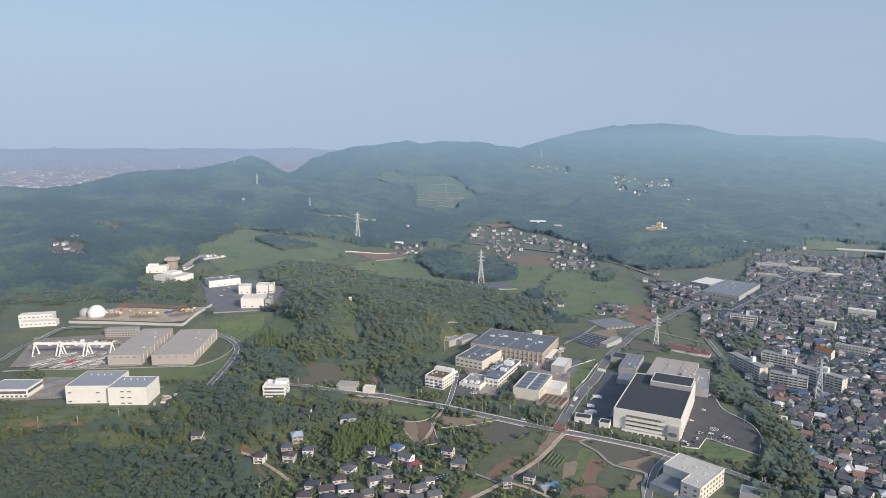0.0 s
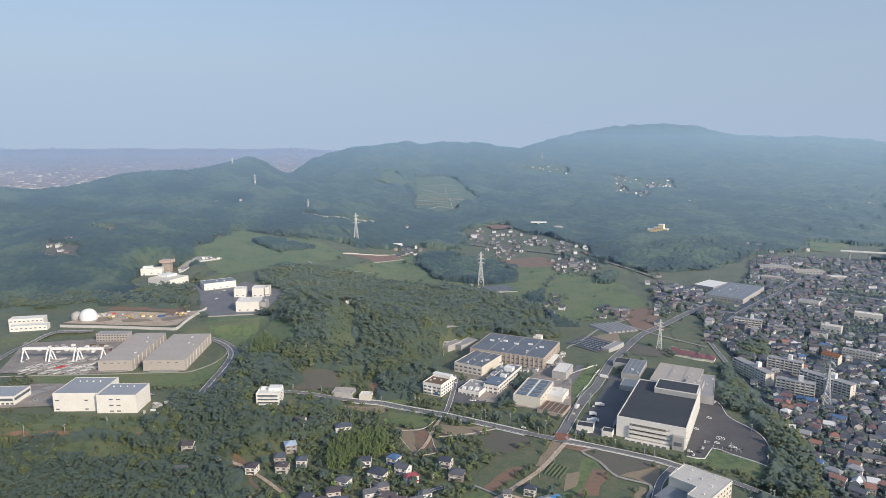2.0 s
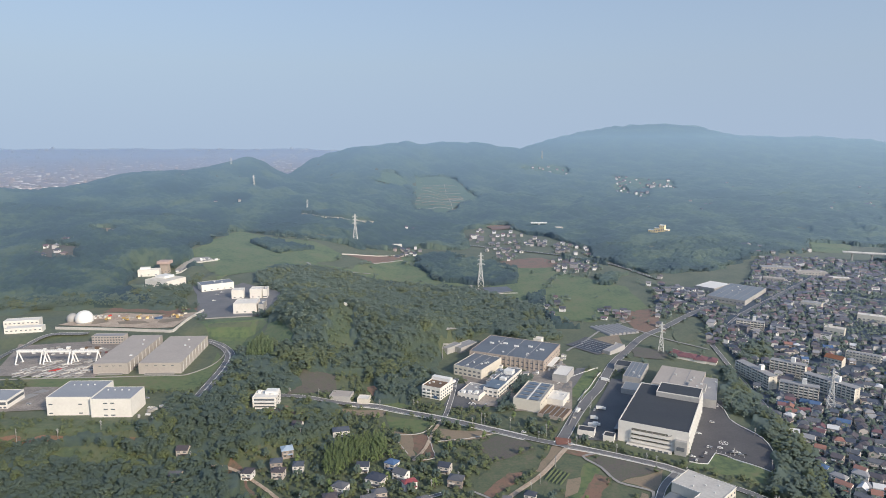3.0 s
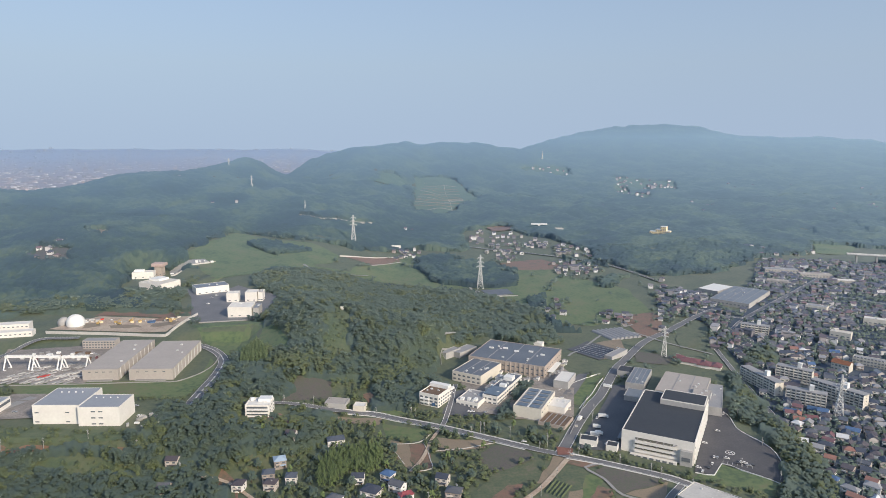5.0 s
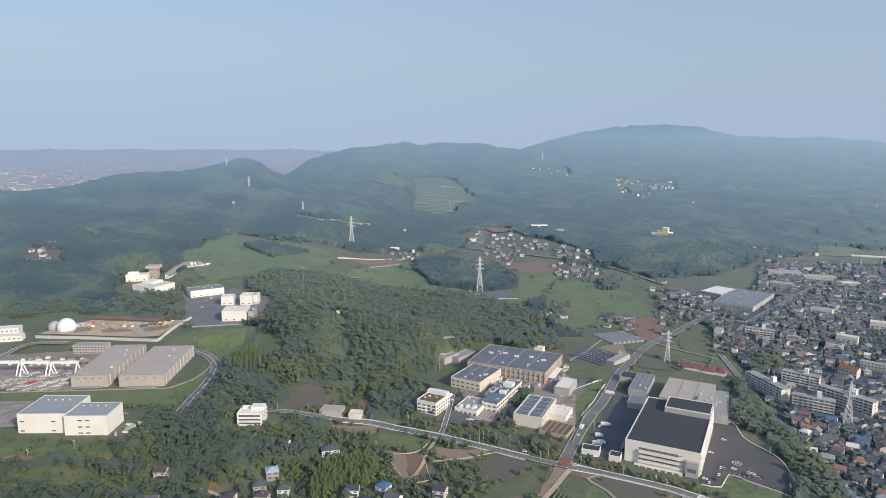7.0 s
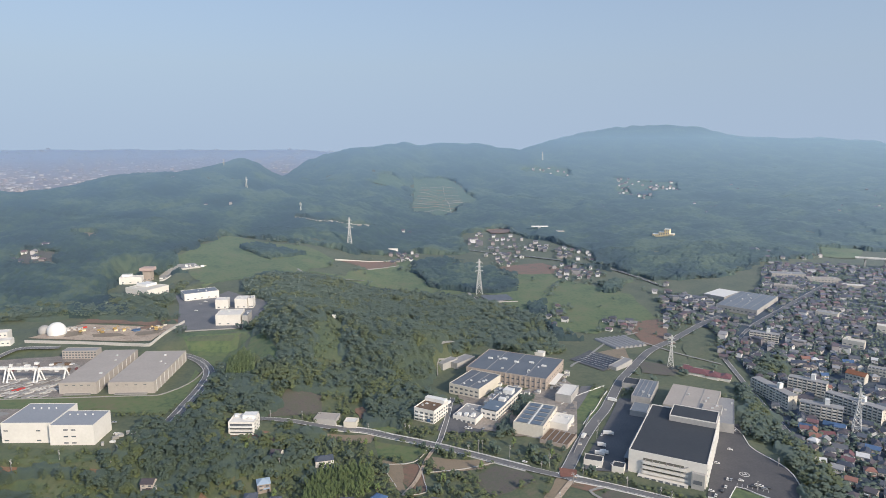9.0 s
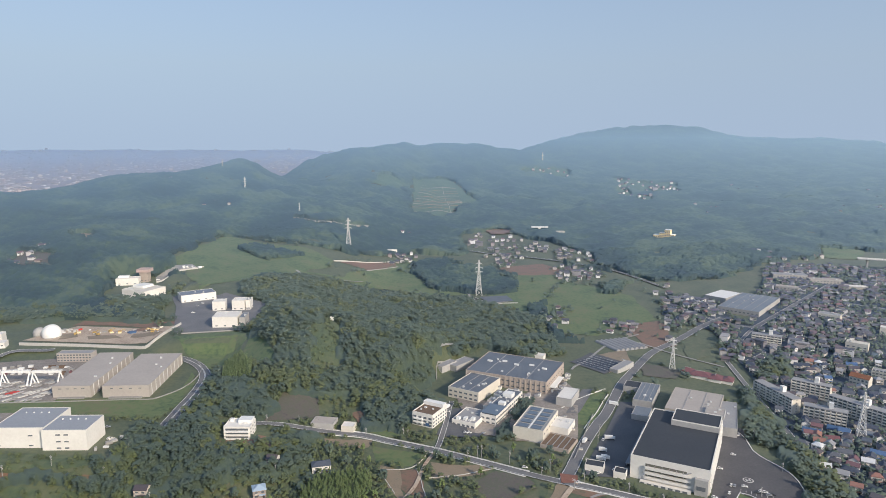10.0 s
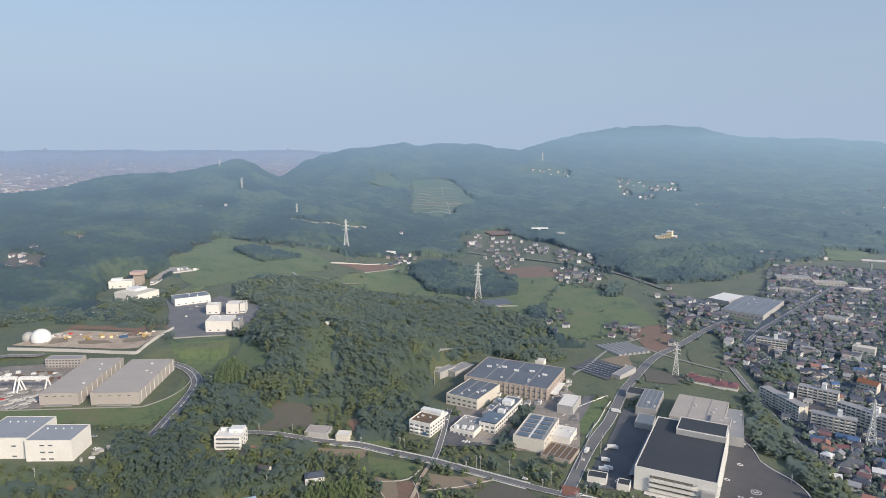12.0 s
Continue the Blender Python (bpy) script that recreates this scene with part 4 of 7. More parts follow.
# ---- industrial estate ----
def white_warehouse():
    t = thing("white_warehouse", "white windowless warehouse in two offset blocks", "warehouse", -298, 580, 20, 1)
    part("wall", Shape().box(-18, 5, -4, 39, 39, 20), "white", t)
    part("wall", Shape().box(19, -5, -4, 34, 28, 20), "white", t)
    part("roof", Shape().box(-18, 5, 15.9, 38, 38, 0.35), "pale_roof", t, "blue-grey metal roof")
    part("roof", Shape().box(19, -5, 15.9, 33, 27, 0.35), "pale_roof", t, "blue-grey metal roof")
    for x0, y0, w, d in ((-18, 5, 39, 39), (19, -5, 34, 28)):
        parapet(t, w, d, 16, "white", 0.5, 0.4, x0, y0)
    for k in range(4):
        part("roof_vent", Shape().box(8 + 6 * k, 1, 16.2, 0.8, 0.8, 1.0), "white_paint", t)
        part("roof_vent", Shape().box(-28 + 6 * k, 14, 16.2, 0.8, 0.8, 1.0), "white_paint", t)
    for z in (1.4, 6.6, 12.0):
        for a in (14.5, 20.5):
            plain("window", window_mesh(3.4, 1.0), t, (a, -19.05, z))
    for a in (-34, -9):
        for z in (1.5, 9.5):
            plain("window", window_mesh(3.2, 1.0), t, (a, -14.55, z))


white_warehouse()
t = hall("depot", "white depot with a blue-grey roof and dark window band", -396, 590, 20, 36, 26, 8, 2, "white", "pale_roof", 0.5)
part("window_band", Shape().box(0, -13.1, 4.2, 34, 0.3, 2.4), "glass", t)
part("window_band", Shape().box(18.1, 0, 4.2, 0.3, 24, 2.4), "glass", t)
windows(t, "S", 36, 26, 9, 1, 1.0, 3, 2.4, 1.6)
for x0, w, d, y0 in ((-333, 34, 97, 714), (-284, 42, 92, 713)):
    t = hall("shed", "long taupe industrial shed with a flat metal roof", x0, y0, 20, w, d, 11, 3, "taupe", "taupe", 0.3, "shed", vents=3)
    for k in range(9):
        part("downpipe", Shape().box(w / 2 + 0.2, -d / 2 + 6 + k * 10.2, -2, 0.4, 0.5, 13), "steel", t)
    for k in range(4):
        plain("louvre", window_mesh(2.6, 0.7), t, (-w * 0.3 + k * w * 0.2, -d / 2 - 0.05, 8.2))
    part("loading_lip", Shape().box(0, -d / 2 - 1.6, -2, w * 0.7, 3, 3.0), "concrete", t)
part("tower", Shape().box(-18.5, -42, -2, 4, 5, 12.6), "taupe", t)
t = hall("yard_office", "beige three-storey yard office with rows of windows", -382, 770, 20, 36, 12, 9, 2, "taupe", "grey_roof")
windows(t, "S", 36, 12, 11, 3, 1.2, 2.9, 2.0, 1.4)
for x0, y0, w, d, h in ((-505, 808, 38, 14, 10), (-492, 790, 40, 12, 6)):
    t = hall("long_store", "long cream two-storey store with a row of windows", x0, y0, 27, w, d, h, 14, "white", "white", 0.4)
    windows(t, "S", w, d, 8, 1, h - 3.4, 3, 2.2, 1.2)


def gantry(x, y, span, turn=2):
    t = thing("gantry_crane", "white gantry crane spanning the storage yard", "crane", x, y, 20, turn, "gantry cranes over the yard")
    part("girder", Shape().box(0, 0, 12.6, span + 2, 2.2, 2.0), "white_paint", t)
    part("walkway", Shape().box(0, 1.6, 14.6, span + 2, 0.8, 0.3), "steel", t)
    for k in range(6):
        part("girder_lug", Shape().box(-span / 2 + (k + 0.5) * span / 6, 0, 14.6, 0.8, 0.8, 0.9), "white_paint", t)
    for a in (-span / 2, span / 2):
        for b in (-4.5, 4.5):
            leg = part("leg", Shape().bar((a, b * 0.15, 12.8), (a + (2.6 if b > 0 else -2.6) * 0.6, b, 0.6), 0.8), "white_paint", t)
            part("bogie", Shape().box(a, b, 0, 2.4, 1.6, 1.0), "steel", leg)
    part("trolley", Shape().box(span * 0.15, 0, 11.0, 3, 2.4, 1.5), "steel", t)


for x0 in (-429, -400, -371):
    gantry(x0, 697, 25)


_slabs = {}


def slab_stack(x, y, w, d, h, turn, mat):
    t = thing("slab_stack", "stack of precast concrete slabs in the yard" if mat != "red" else "stack of red painted steel forms in the yard", "stack", x, y, gz(x, y) + 0.45, turn, "stacks in the storage yard")
    n = 1 if h < 1.8 else 2
    r = random.Random(int(x * 13 + y * 7))
    for k in range(n):
        key = (round(w), round(d), round(h / n, 1), mat)
        if key not in _slabs:
            a, b, c, e = key[0] / 2, key[1] / 2, key[2] - 0.08, 0.12
            s = Shape()
            s.add([(-a, -b, 0), (a, -b, 0), (a, b, 0), (-a, b, 0), (-a, -b, c - e), (a, -b, c - e), (a, b, c - e), (-a, b, c - e), (e - a, e - b, c), (a - e, e - b, c), (a - e, b - e, c), (e - a, b - e, c)],
                  [(3, 2, 1, 0), (8, 9, 10, 11)] + [(i, (i + 1) % 4, 4 + (i + 1) % 4, 4 + i) for i in range(4)] + [(4 + i, 4 + (i + 1) % 4, 8 + (i + 1) % 4, 8 + i) for i in range(4)])
            _slabs[key] = s.mesh("slab", M[mat])
        plain("slab", _slabs[key], t, (r.uniform(-0.2, 0.2), r.uniform(-0.2, 0.2), k * h / n), r.uniform(-2, 2))


_r = random.Random(5)
for row in range(25):
    for k in range(7):
        x0, y0 = -440 + row * 3.9 + k * 5.6, 658 + k * 8.8
        if row % 4 and _r.random() < 0.84 and x0 < -356 + 0.1 * (y0 - 660) and x0 > -0.64 * y0:
            slab_stack(x0 + _r.uniform(-0.4, 0.4), y0 + _r.uniform(-0.5, 0.5), _r.choice([2, 2, 3]), _r.choice([7, 8, 9]), _r.uniform(0.5, 1.15), -33, "red" if row in (9, 10) and k == 2 else _r.choice(["pale_concrete", "pale_concrete", "concrete", "concrete", "grey_wall"]))
for k in range(16):
    slab_stack(-440 + k * 5.5 + _r.uniform(-1, 1), 742 + _r.uniform(-6, 6), _r.uniform(3, 7), _r.uniform(2, 4), _r.uniform(1, 2.6), 5, _r.choice(["concrete", "white_paint", "grey_wall", "brown"]))


def wall_run(name, label, points, high, thick, mat, base=-1.5):
    """A low wall that follows the ground from point to point."""
    s = Shape()
    line = smooth_line(points, 8.0) if len(points) > 2 else np.array([np.array(points[0]) + (np.array(points[1]) - np.array(points[0])) * k / 10 for k in range(11)], float)
    for a, b in zip(line, line[1:]):
        za, zb = gz(*a), gz(*b)
        way = (b - a) / (np.linalg.norm(b - a) + 1e-9)
        n = np.array((-way[1], way[0])) * thick / 2
        s.add([(*(a - n), za + base), (*(b - n), zb + base), (*(b + n), zb + base), (*(a + n), za + base), (*(a - n), za + high), (*(b - n), zb + high), (*(b + n), zb + high), (*(a + n), za + high)],
              [(3, 2, 1, 0), (4, 5, 6, 7), (0, 1, 5, 4), (1, 2, 6, 5), (2, 3, 7, 6), (3, 0, 4, 7)])
    return solo(name, s, mat, label, "wall", "structure")


def straight(points):
    """Corners kept sharp: each side is cut into short steps."""
    out = []
    for a, b in zip(points, points[1:]):
        n = max(1, int(math.dist(a, b) / 12))
        out += [(a[0] + (b[0] - a[0]) * k / n, a[1] + (b[1] - a[1]) * k / n) for k in range(n)]
    return out + [points[-1]]


wall_run("retaining_wall", "white concrete retaining wall round the dirt yard", straight([(-462, 800), (-390, 795), (-316, 786), (-306, 862)]), 3.2, 1.0, "pale_concrete", -3)
wall_run("retaining_wall", "low pale wall round the sheds", straight([(-446, 648), (-340, 655), (-255, 662), (-242, 680)]) + [(-236, 700), (-236, 722), (-240, 745), (-250, 762)], 1.0, 0.8, "concrete")
wall_run("car_park_wall", "pale concrete wall curving round the car park", [(263, 628), (264, 615), (261, 595), (265, 579), (271, 565), (273, 547), (268, 525), (259, 504)], 1.1, 0.5, "white_paint")
wall_run("car_park_wall", "pale kerb wall along the lawn below the car park", straight([(254, 500), (222, 530), (209, 512), (196, 516)]), 0.8, 0.5, "white_paint")
wall_run("yard_wall", "pale wall beside the warehouse lorry yard", straight([(112, 576), (137, 640), (146, 664)]), 1.6, 0.4, "concrete")


def gas_holder(x, y, z, r, mat, label):
    t = thing("storage_tank", label, "tank", x, y, z)
    s = Shape()
    n, m = 28, 12
    pts = [(r * math.sin(b) * math.cos(a), r * math.sin(b) * math.sin(a), r * 0.35 + r * math.cos(b)) for b in [1.95 * k / m for k in range(1, m + 1)] for a in [2 * math.pi * j / n for j in range(n)]]
    s.add([(0, 0, r * 1.35)] + pts, [(0, 1 + j, 1 + (j + 1) % n) for j in range(n)] + [(1 + k * n + j, 1 + (k + 1) * n + j, 1 + (k + 1) * n + (j + 1) % n, 1 + k * n + (j + 1) % n) for k in range(m - 1) for j in range(n)])
    dome = part("dome", s, mat, t)
    dome.data.polygons.foreach_set("use_smooth", [True] * len(dome.data.polygons))
    part("base_ring", Shape().prism([(r * 0.98 * math.cos(a), r * 0.98 * math.sin(a)) for a in [2 * math.pi * j / 24 for j in range(24)]], -2, 2.6), "concrete", t)


gas_holder(-444, 832, 27.5, 10.5, "white_paint", "large white domed tank beside the dirt yard")
gas_holder(-462, 838, 27, 7, "grey_wall", "smaller grey domed tank behind the white one")


def excavator(x, y, turn):
    z = gz(x, y) + 0.4
    t = thing("excavator", "dusty yellow excavator on the dirt yard", "excavator", x, y, z, turn, "machines on the dirt yard")
    for a in (-1.2, 1.2):
        part("track", Shape().box(0, a, 0, 4.2, 0.7, 1.0), "dark_soil", t)
    part("cab", Shape().box(-0.2, 0, 1.1, 3.4, 2.6, 1.9), "machine_paint", t)
    arm = part("arm", Shape().bar((1.2, 0, 2.4), (4.4, 0, 4.6), 0.35).bar((4.4, 0, 4.6), (6.2, 0, 2.0), 0.28), "machine_paint", t)
    part("bucket", Shape().box(6.3, 0, 0.9, 1.1, 1.3, 1.1), "steel", arm)


for x0, y0, a in ((-400, 842, 20), (-393, 836, 160), (-385, 850, 70), (-372, 846, 30), (-335, 848, 200), (-330, 838, 10), (-420, 838, 100)):
    excavator(x0, y0, a)
solo("tarpaulin", Shape().prism([(-362, 850), (-355, 852), (-353, 845), (-358, 842), (-363, 845)], 27.6, 1.4), "blue", "crumpled blue tarpaulin over a heap", "tarpaulin")


def heap(x, y, r, h, mat, label):
    g = random.Random(int(x + y))
    n = 14
    rings = [[(x + r * f * math.cos(a) * g.uniform(0.85, 1.15), y + r * f * 0.7 * math.sin(a) * g.uniform(0.85, 1.15), gz(x, y) - 0.3 + h * (1 - f) * g.uniform(0.8, 1.15)) for a in [2 * math.pi * j / n for j in range(n)]] for f in (1.0, 0.66, 0.33)]
    s = Shape()
    s.add([p for q in rings for p in q] + [(x, y, gz(x, y) + h)], [(k * n + j, k * n + (j + 1) % n, (k + 1) * n + (j + 1) % n, (k + 1) * n + j) for k in range(2) for j in range(n)] + [(2 * n + j, 2 * n + (j + 1) % n, 3 * n) for j in range(n)])
    solo("soil_mound", s, mat, label, "heap")


for a in ((-380, 856, 16, 3.5, "dirt"), (-350, 858, 14, 3.0, "red_soil"), (-408, 852, 12, 2.4, "dirt"), (-340, 852, 9, 2.0, "red_soil"), (-430, 846, 8, 1.5, "dirt")):
    heap(*a, "heap of bare soil at the edge of the yard")

# ---- offices on the slope ----
for n, lab, x0, y0, z, w, d, h, a, wl, rf in (
        ("works_office", "white works office with a pale flat roof", -412, 1003, 36, 42, 38, 10, -24, "white", "cream"),
        ("works_annex", "white annex above the works office", -466, 1072, 36, 32, 16, 10, 12, "white", "white"),
        ("stair_tower", "square cream tower with an overhanging top", -450, 1094, 36, 12, 12, 17, 0, "tan_wall", "cream"),
        ("works_hall", "long white hall with a grey-blue roof", -333, 990, 33, 46, 26, 10, 32, "white", "blue_roof"),
        ("store", "white store with a shallow roof", -250, 862, 33, 29, 26, 13, 5, "white", "white"),
        ("store", "small white box-shaped store", -283, 935, 33, 16, 16, 12, 8, "white", "white"),
        ("store", "white store with a ribbed front", -258, 938, 33, 16, 18, 13, 4, "white", "white"),
        ("store", "narrow white store beside the ribbed one", -246, 940, 33, 6, 16, 13, 4, "white", "grey_roof"),
        ("lean_to", "grey-blue lean-to beside the stores", -231, 866, 33, 7, 24, 11, 5, "grey_wall", "blue_roof")):
    t = hall(n, lab, x0, y0, z, w, d, h, a, wl, rf, 0.5, vents=2)
    windows(t, "S", w, d, max(2, int(w / 9)), 1, 2.0, 3.6, 2.6, 1.2)
    windows(t, "E", w, d, max(2, int(d / 7)), 1, 2.0, 3.6, 2.2, 1.4)
    if n == "stair_tower":
        part("overhang", Shape().box(0, 0, h - 1.5, w + 7, d + 5, 4.5), "rose", t, "pinkish overhanging top storey")
    elif w > 30 and n != "works_hall":
        part("upper_storey", Shape().box(-w * 0.2, d * 0.18, h, w * 0.45, d * 0.5, 3.2), "white_paint", t)
lot([(-428, 1087), (-381, 1131), (-398, 1150), (-442, 1112)], "concrete")
wall_run("retaining_wall", "pale wall of the storage terrace", straight([(-430, 1083), (-381, 1128)]), 2.4, 0.9, "pale_concrete", -3)
wall_run("retaining_wall", "pale wall below the stores", straight([(-297, 822), (-228, 838)]), 1.4, 0.8, "concrete")
_r = random.Random(8)
for k in range(22):
    x0, y0 = -432 + k * 2.6, 1100 + k * 2.0 + _r.uniform(-6, 8)
    slab_stack(x0, y0, _r.uniform(2, 5), _r.uniform(2, 4), _r.uniform(1, 3), _r.uniform(0, 60), _r.choice(["white_paint", "cream", "concrete"]))
for k in range(14):
    x0, y0 = _r.uniform(-258, -232), _r.uniform(555, 582)
    slab_stack(x0, y0, _r.uniform(2, 5), _r.uniform(2, 4), _r.uniform(1, 2.5), _r.uniform(-30, 60), _r.choice(["white_paint", "cream", "concrete", "grey_wall"]))

# ---- apartment slabs ----
def apartment_slab(x, y, z, w, turn, floors=5):
    h = floors * 2.9
    t = thing("apartment_block", "cream five-storey apartment slab with balconies", "apartment block", x, y, z, turn, "apartment slabs in the town")
    d = 9.5
    part("wall", Shape().box(0, 0, -4, w, d, h + 4), "cream", t)
    part("roof", Shape().box(0, 0, h, w + 0.8, d + 0.8, 0.6), "grey_roof", t)
    part("stair_house", Shape().box(w * 0.12, 1.5, h, 4, 4.5, 6.0), "white_paint", t)
    n = int(w / 4.2)
    balcony = Shape().box(0, 0, 0, 3.5, 1.3, 1.05).mesh("balcony", M["white"])
    for f in range(floors):
        for k in range(n):
            at = -w / 2 + (k + 0.5) * w / n
            plain("balcony", balcony, t, (at, -d / 2 - 0.65, f * 2.9 + 0.3))
            plain("window", window_mesh(3.1, 1.5), t, (at, -d / 2, f * 2.9 + 1.4))
    windows(t, "E", w, d, 1, floors, 1.4, 2.9, 1.0, 1.0)
    for k in range(n // 2 + 1):
        part("fin", Shape().box(-w / 2 + k * 2 * w / n, -d / 2 - 0.7, 0, 0.25, 1.4, h), "white", t)


apartment_slab(370, 683, -11, 36, -33)
apartment_slab(392, 748, -10, 36, -40)
apartment_slab(409, 694, -11, 54, -58)
apartment_slab(346, 728, -10, 54, -76)
apartment_slab(420, 905, -6, 34, -30, 5)

# ---- big sheds of the town ----
hall("white_roofed_warehouse", "wide low warehouse with a bright white roof", 457, 1129, 0, 34, 55, 8.5, -48, "grey_wall", "white_paint", 0.4, "warehouse")
t = hall("distribution_hall", "wide grey distribution hall with a ribbed metal roof", 477, 1080, 0, 58, 115, 8, -40, "grey_wall", "blue_roof", 0.4, "warehouse", vents=5, seams=4)
for x0, y0, w, d, h, a, rf in ((640, 1282, 58, 22, 8, -12, "grey_roof"), (684, 1244, 54, 18, 8, -12, "taupe"), (710, 1196, 34, 16, 7, -15, "white"), (560, 1010, 28, 14, 9, -40, "grey_roof"), (600, 930, 34, 12, 11, -35, "white"), (520, 880, 24, 12, 10, -40, "cream"), (590, 1190, 34, 16, 8, -30, "taupe")):
    u = hall("town_block", "broad low block among the town houses", x0, y0, gz(x0, y0) - 0.5, w, d, h, a, "cream" if h > 8.5 else "grey_wall", rf, 0.4, vents=2)
    windows(u, "S", w, d, int(w / 5), max(1, int(h / 4)), 1.4, 3.2, 2.8, 1.4)
windows(t, "S", 58, 115, 10, 1, 3, 4, 3, 1.6)
t = thing("hillside_hotel", "stepped yellow hotel on the wooded slope", "hotel", 500, 1560, gz(500, 1560) - 2, -30)
for x0, w, h in ((-14, 14, 12), (-2, 12, 17), (9, 12, 24), (19, 10, 14)):
    part("wing", Shape().box(x0, 0, -4, w, 16, h + 4), "yellow", t)
    part("wing_roof", Shape().box(x0, 0, h, w + 0.6, 16.6, 0.6), "white_paint", t)
    for f in range(int(h / 3.4)):
        for k in range(3):
            plain("window", window_mesh(2.4, 1.6), t, (x0 - w / 3 + k * w / 3, -8.05, 1 + f * 3.4))


for x0, y0, w, d, a in ((292, 790, 22, 15, -28), (306, 782, 15, 13, 62), (282, 800, 12, 10, -28)):
    t = thing("tiled_hall", "low hall under a wide maroon tiled roof", "building", x0, y0, gz(x0, y0), a, "halls with maroon roofs")
    part("wall", Shape().box(0, 0, -2, w, d, 5.6), "white", t)
    part("roof", hip(Shape(), w, d, 3.6, 3.4, 1.0), "maroon", t, "maroon tiled hip roof")
    part("ridge", Shape().box(0, 0, 6.8, w * 0.45, 0.5, 0.5), "grey_wall", t)


t = thing("tiled_hall", "small hall under a maroon hipped roof", "building", 318, 778, gz(318, 778), 60)
part("wall", Shape().box(0, 0, -2, 15, 11, 5.5), "white", t)
part("roof", hip(Shape(), 15, 11, 3.5, 3.0), "maroon", t)
for x0, y0, w, d, a, rf in ((371, 663, 17, 11, -33, "blue"), (342, 655, 14, 11, -30, "blue"), (392, 655, 15, 9, -33, "blue_roof"), (352, 640, 11, 9, -15, "maroon")):
    t = thing("workshop", "low town workshop with a %s" % {"blue": "blue sheet roof", "blue_roof": "blue-grey metal roof", "maroon": "rust-red roof"}[rf], "workshop", x0, y0, gz(x0, y0), a)
    part("wall", gabled_walls(w, d, 3.6, 1.8), "grey_wall", t)
    part("roof", gable(Shape(), w, d, 3.6, 1.8), rf, t)
t = hall("hospital", "long cream municipal block in the town", 503, 790, -8, 36, 12, 8, -40, "cream", "grey_roof")
windows(t, "S", 42, 14, 12, 3, 1.4, 3.5, 2.2, 1.5)
t = thing("school", "cream block under an orange tiled roof", "building", 462, 778, -9, -50)
part("wall", gabled_walls(19, 12, 9, 3), "cream", t)
part("roof", gable(Shape(), 19, 12, 9, 3), material("orange_tiles", [(0.22, 0.10, 0.06), (0.28, 0.13, 0.08)], 0.8, 6), t)
windows(t, "S", 19, 12, 5, 2, 1.4, 4, 2.2, 1.5)


# ---- bridge, greenhouses and solar field ----
def viaduct():
    t = thing("viaduct", "pale concrete road viaduct on piers", "bridge", 0, 0, 0)
    a, b = np.array((818.0, 1372.0)), np.array((1010.0, 1290.0))
    s = Shape()
    way = b - a
    turn = math.degrees(math.atan2(way[1], way[0]))
    mid = (a + b) / 2
    part("deck", Shape().box(*mid, 22.0, float(np.linalg.norm(way)), 11, 1.6, turn), "concrete", t)
    for e in (-1, 1):
        n = np.array((-way[1], way[0])) / np.linalg.norm(way) * 5.3 * e
        part("rail", Shape().box(*(mid + n), 23.6, float(np.linalg.norm(way)), 0.4, 1.1, turn), "white_paint", t)
    for k in range(6):
        p = a + way * (k + 0.5) / 6
        part("pier", Shape().box(*p, gz(*p) - 2, 3, 7, 22 - gz(*p) + 2, turn), "concrete", t)


viaduct()


def tunnel_house(x, y, length, turn):
    t = thing("greenhouse", "long plastic tunnel greenhouse", "greenhouse", x, y, gz(x, y) - 0.3, turn, "greenhouses in the valley")
    arc = [(3 * math.cos(a), 3.2 * math.sin(a)) for a in [math.pi * k / 8 for k in range(9)]]
    s = Shape()
    pts = [(-length / 2, p, q) for p, q in arc] + [(length / 2, p, q) for p, q in arc]
    s.add(pts, [(k, k + 1, k + 10, k + 9) for k in range(8)] + [tuple(range(8, -1, -1)), tuple(range(9, 18))])
    part("cover", s, "grey_roof", t)


for k in range(7):
    tunnel_house(213 + k * 6.2, 885 + k * 2.2, 42, 115)


def panel_row(x, y, length, turn):
    t = thing("solar_row", "tilted row of dark solar panels on frames", "solar panels", x, y, gz(x, y), turn, "solar field")
    a = length / 8 - 0.15
    s = Shape().add([(-a, -2.9, 0.6), (a, -2.9, 0.6), (a, 2.9, 1.3), (-a, 2.9, 1.3), (-a, -2.9, 0.4), (a, -2.9, 0.4), (a, 2.9, 1.1), (-a, 2.9, 1.1)], [(0, 1, 2, 3), (7, 6, 5, 4), (0, 4, 5, 1), (2, 6, 7, 3), (1, 5, 6, 2), (3, 7, 4, 0)])
    me = s.mesh("solar_panel", M["dark_panel"])
    for k in range(4):
        plain("solar_panel", me, t, (-length / 2 + (k + 0.5) * length / 4, 0, 0))
    for k in range(4):
        part("frame_leg", Shape().box(-length / 2 + (k + 0.5) * length / 4, 1.2, -1, 0.2, 0.2, 1.8), "steel", t)
    part("frame_rail", Shape().box(0, 3.1, 1.1, length, 0.35, 0.3), "steel", t)


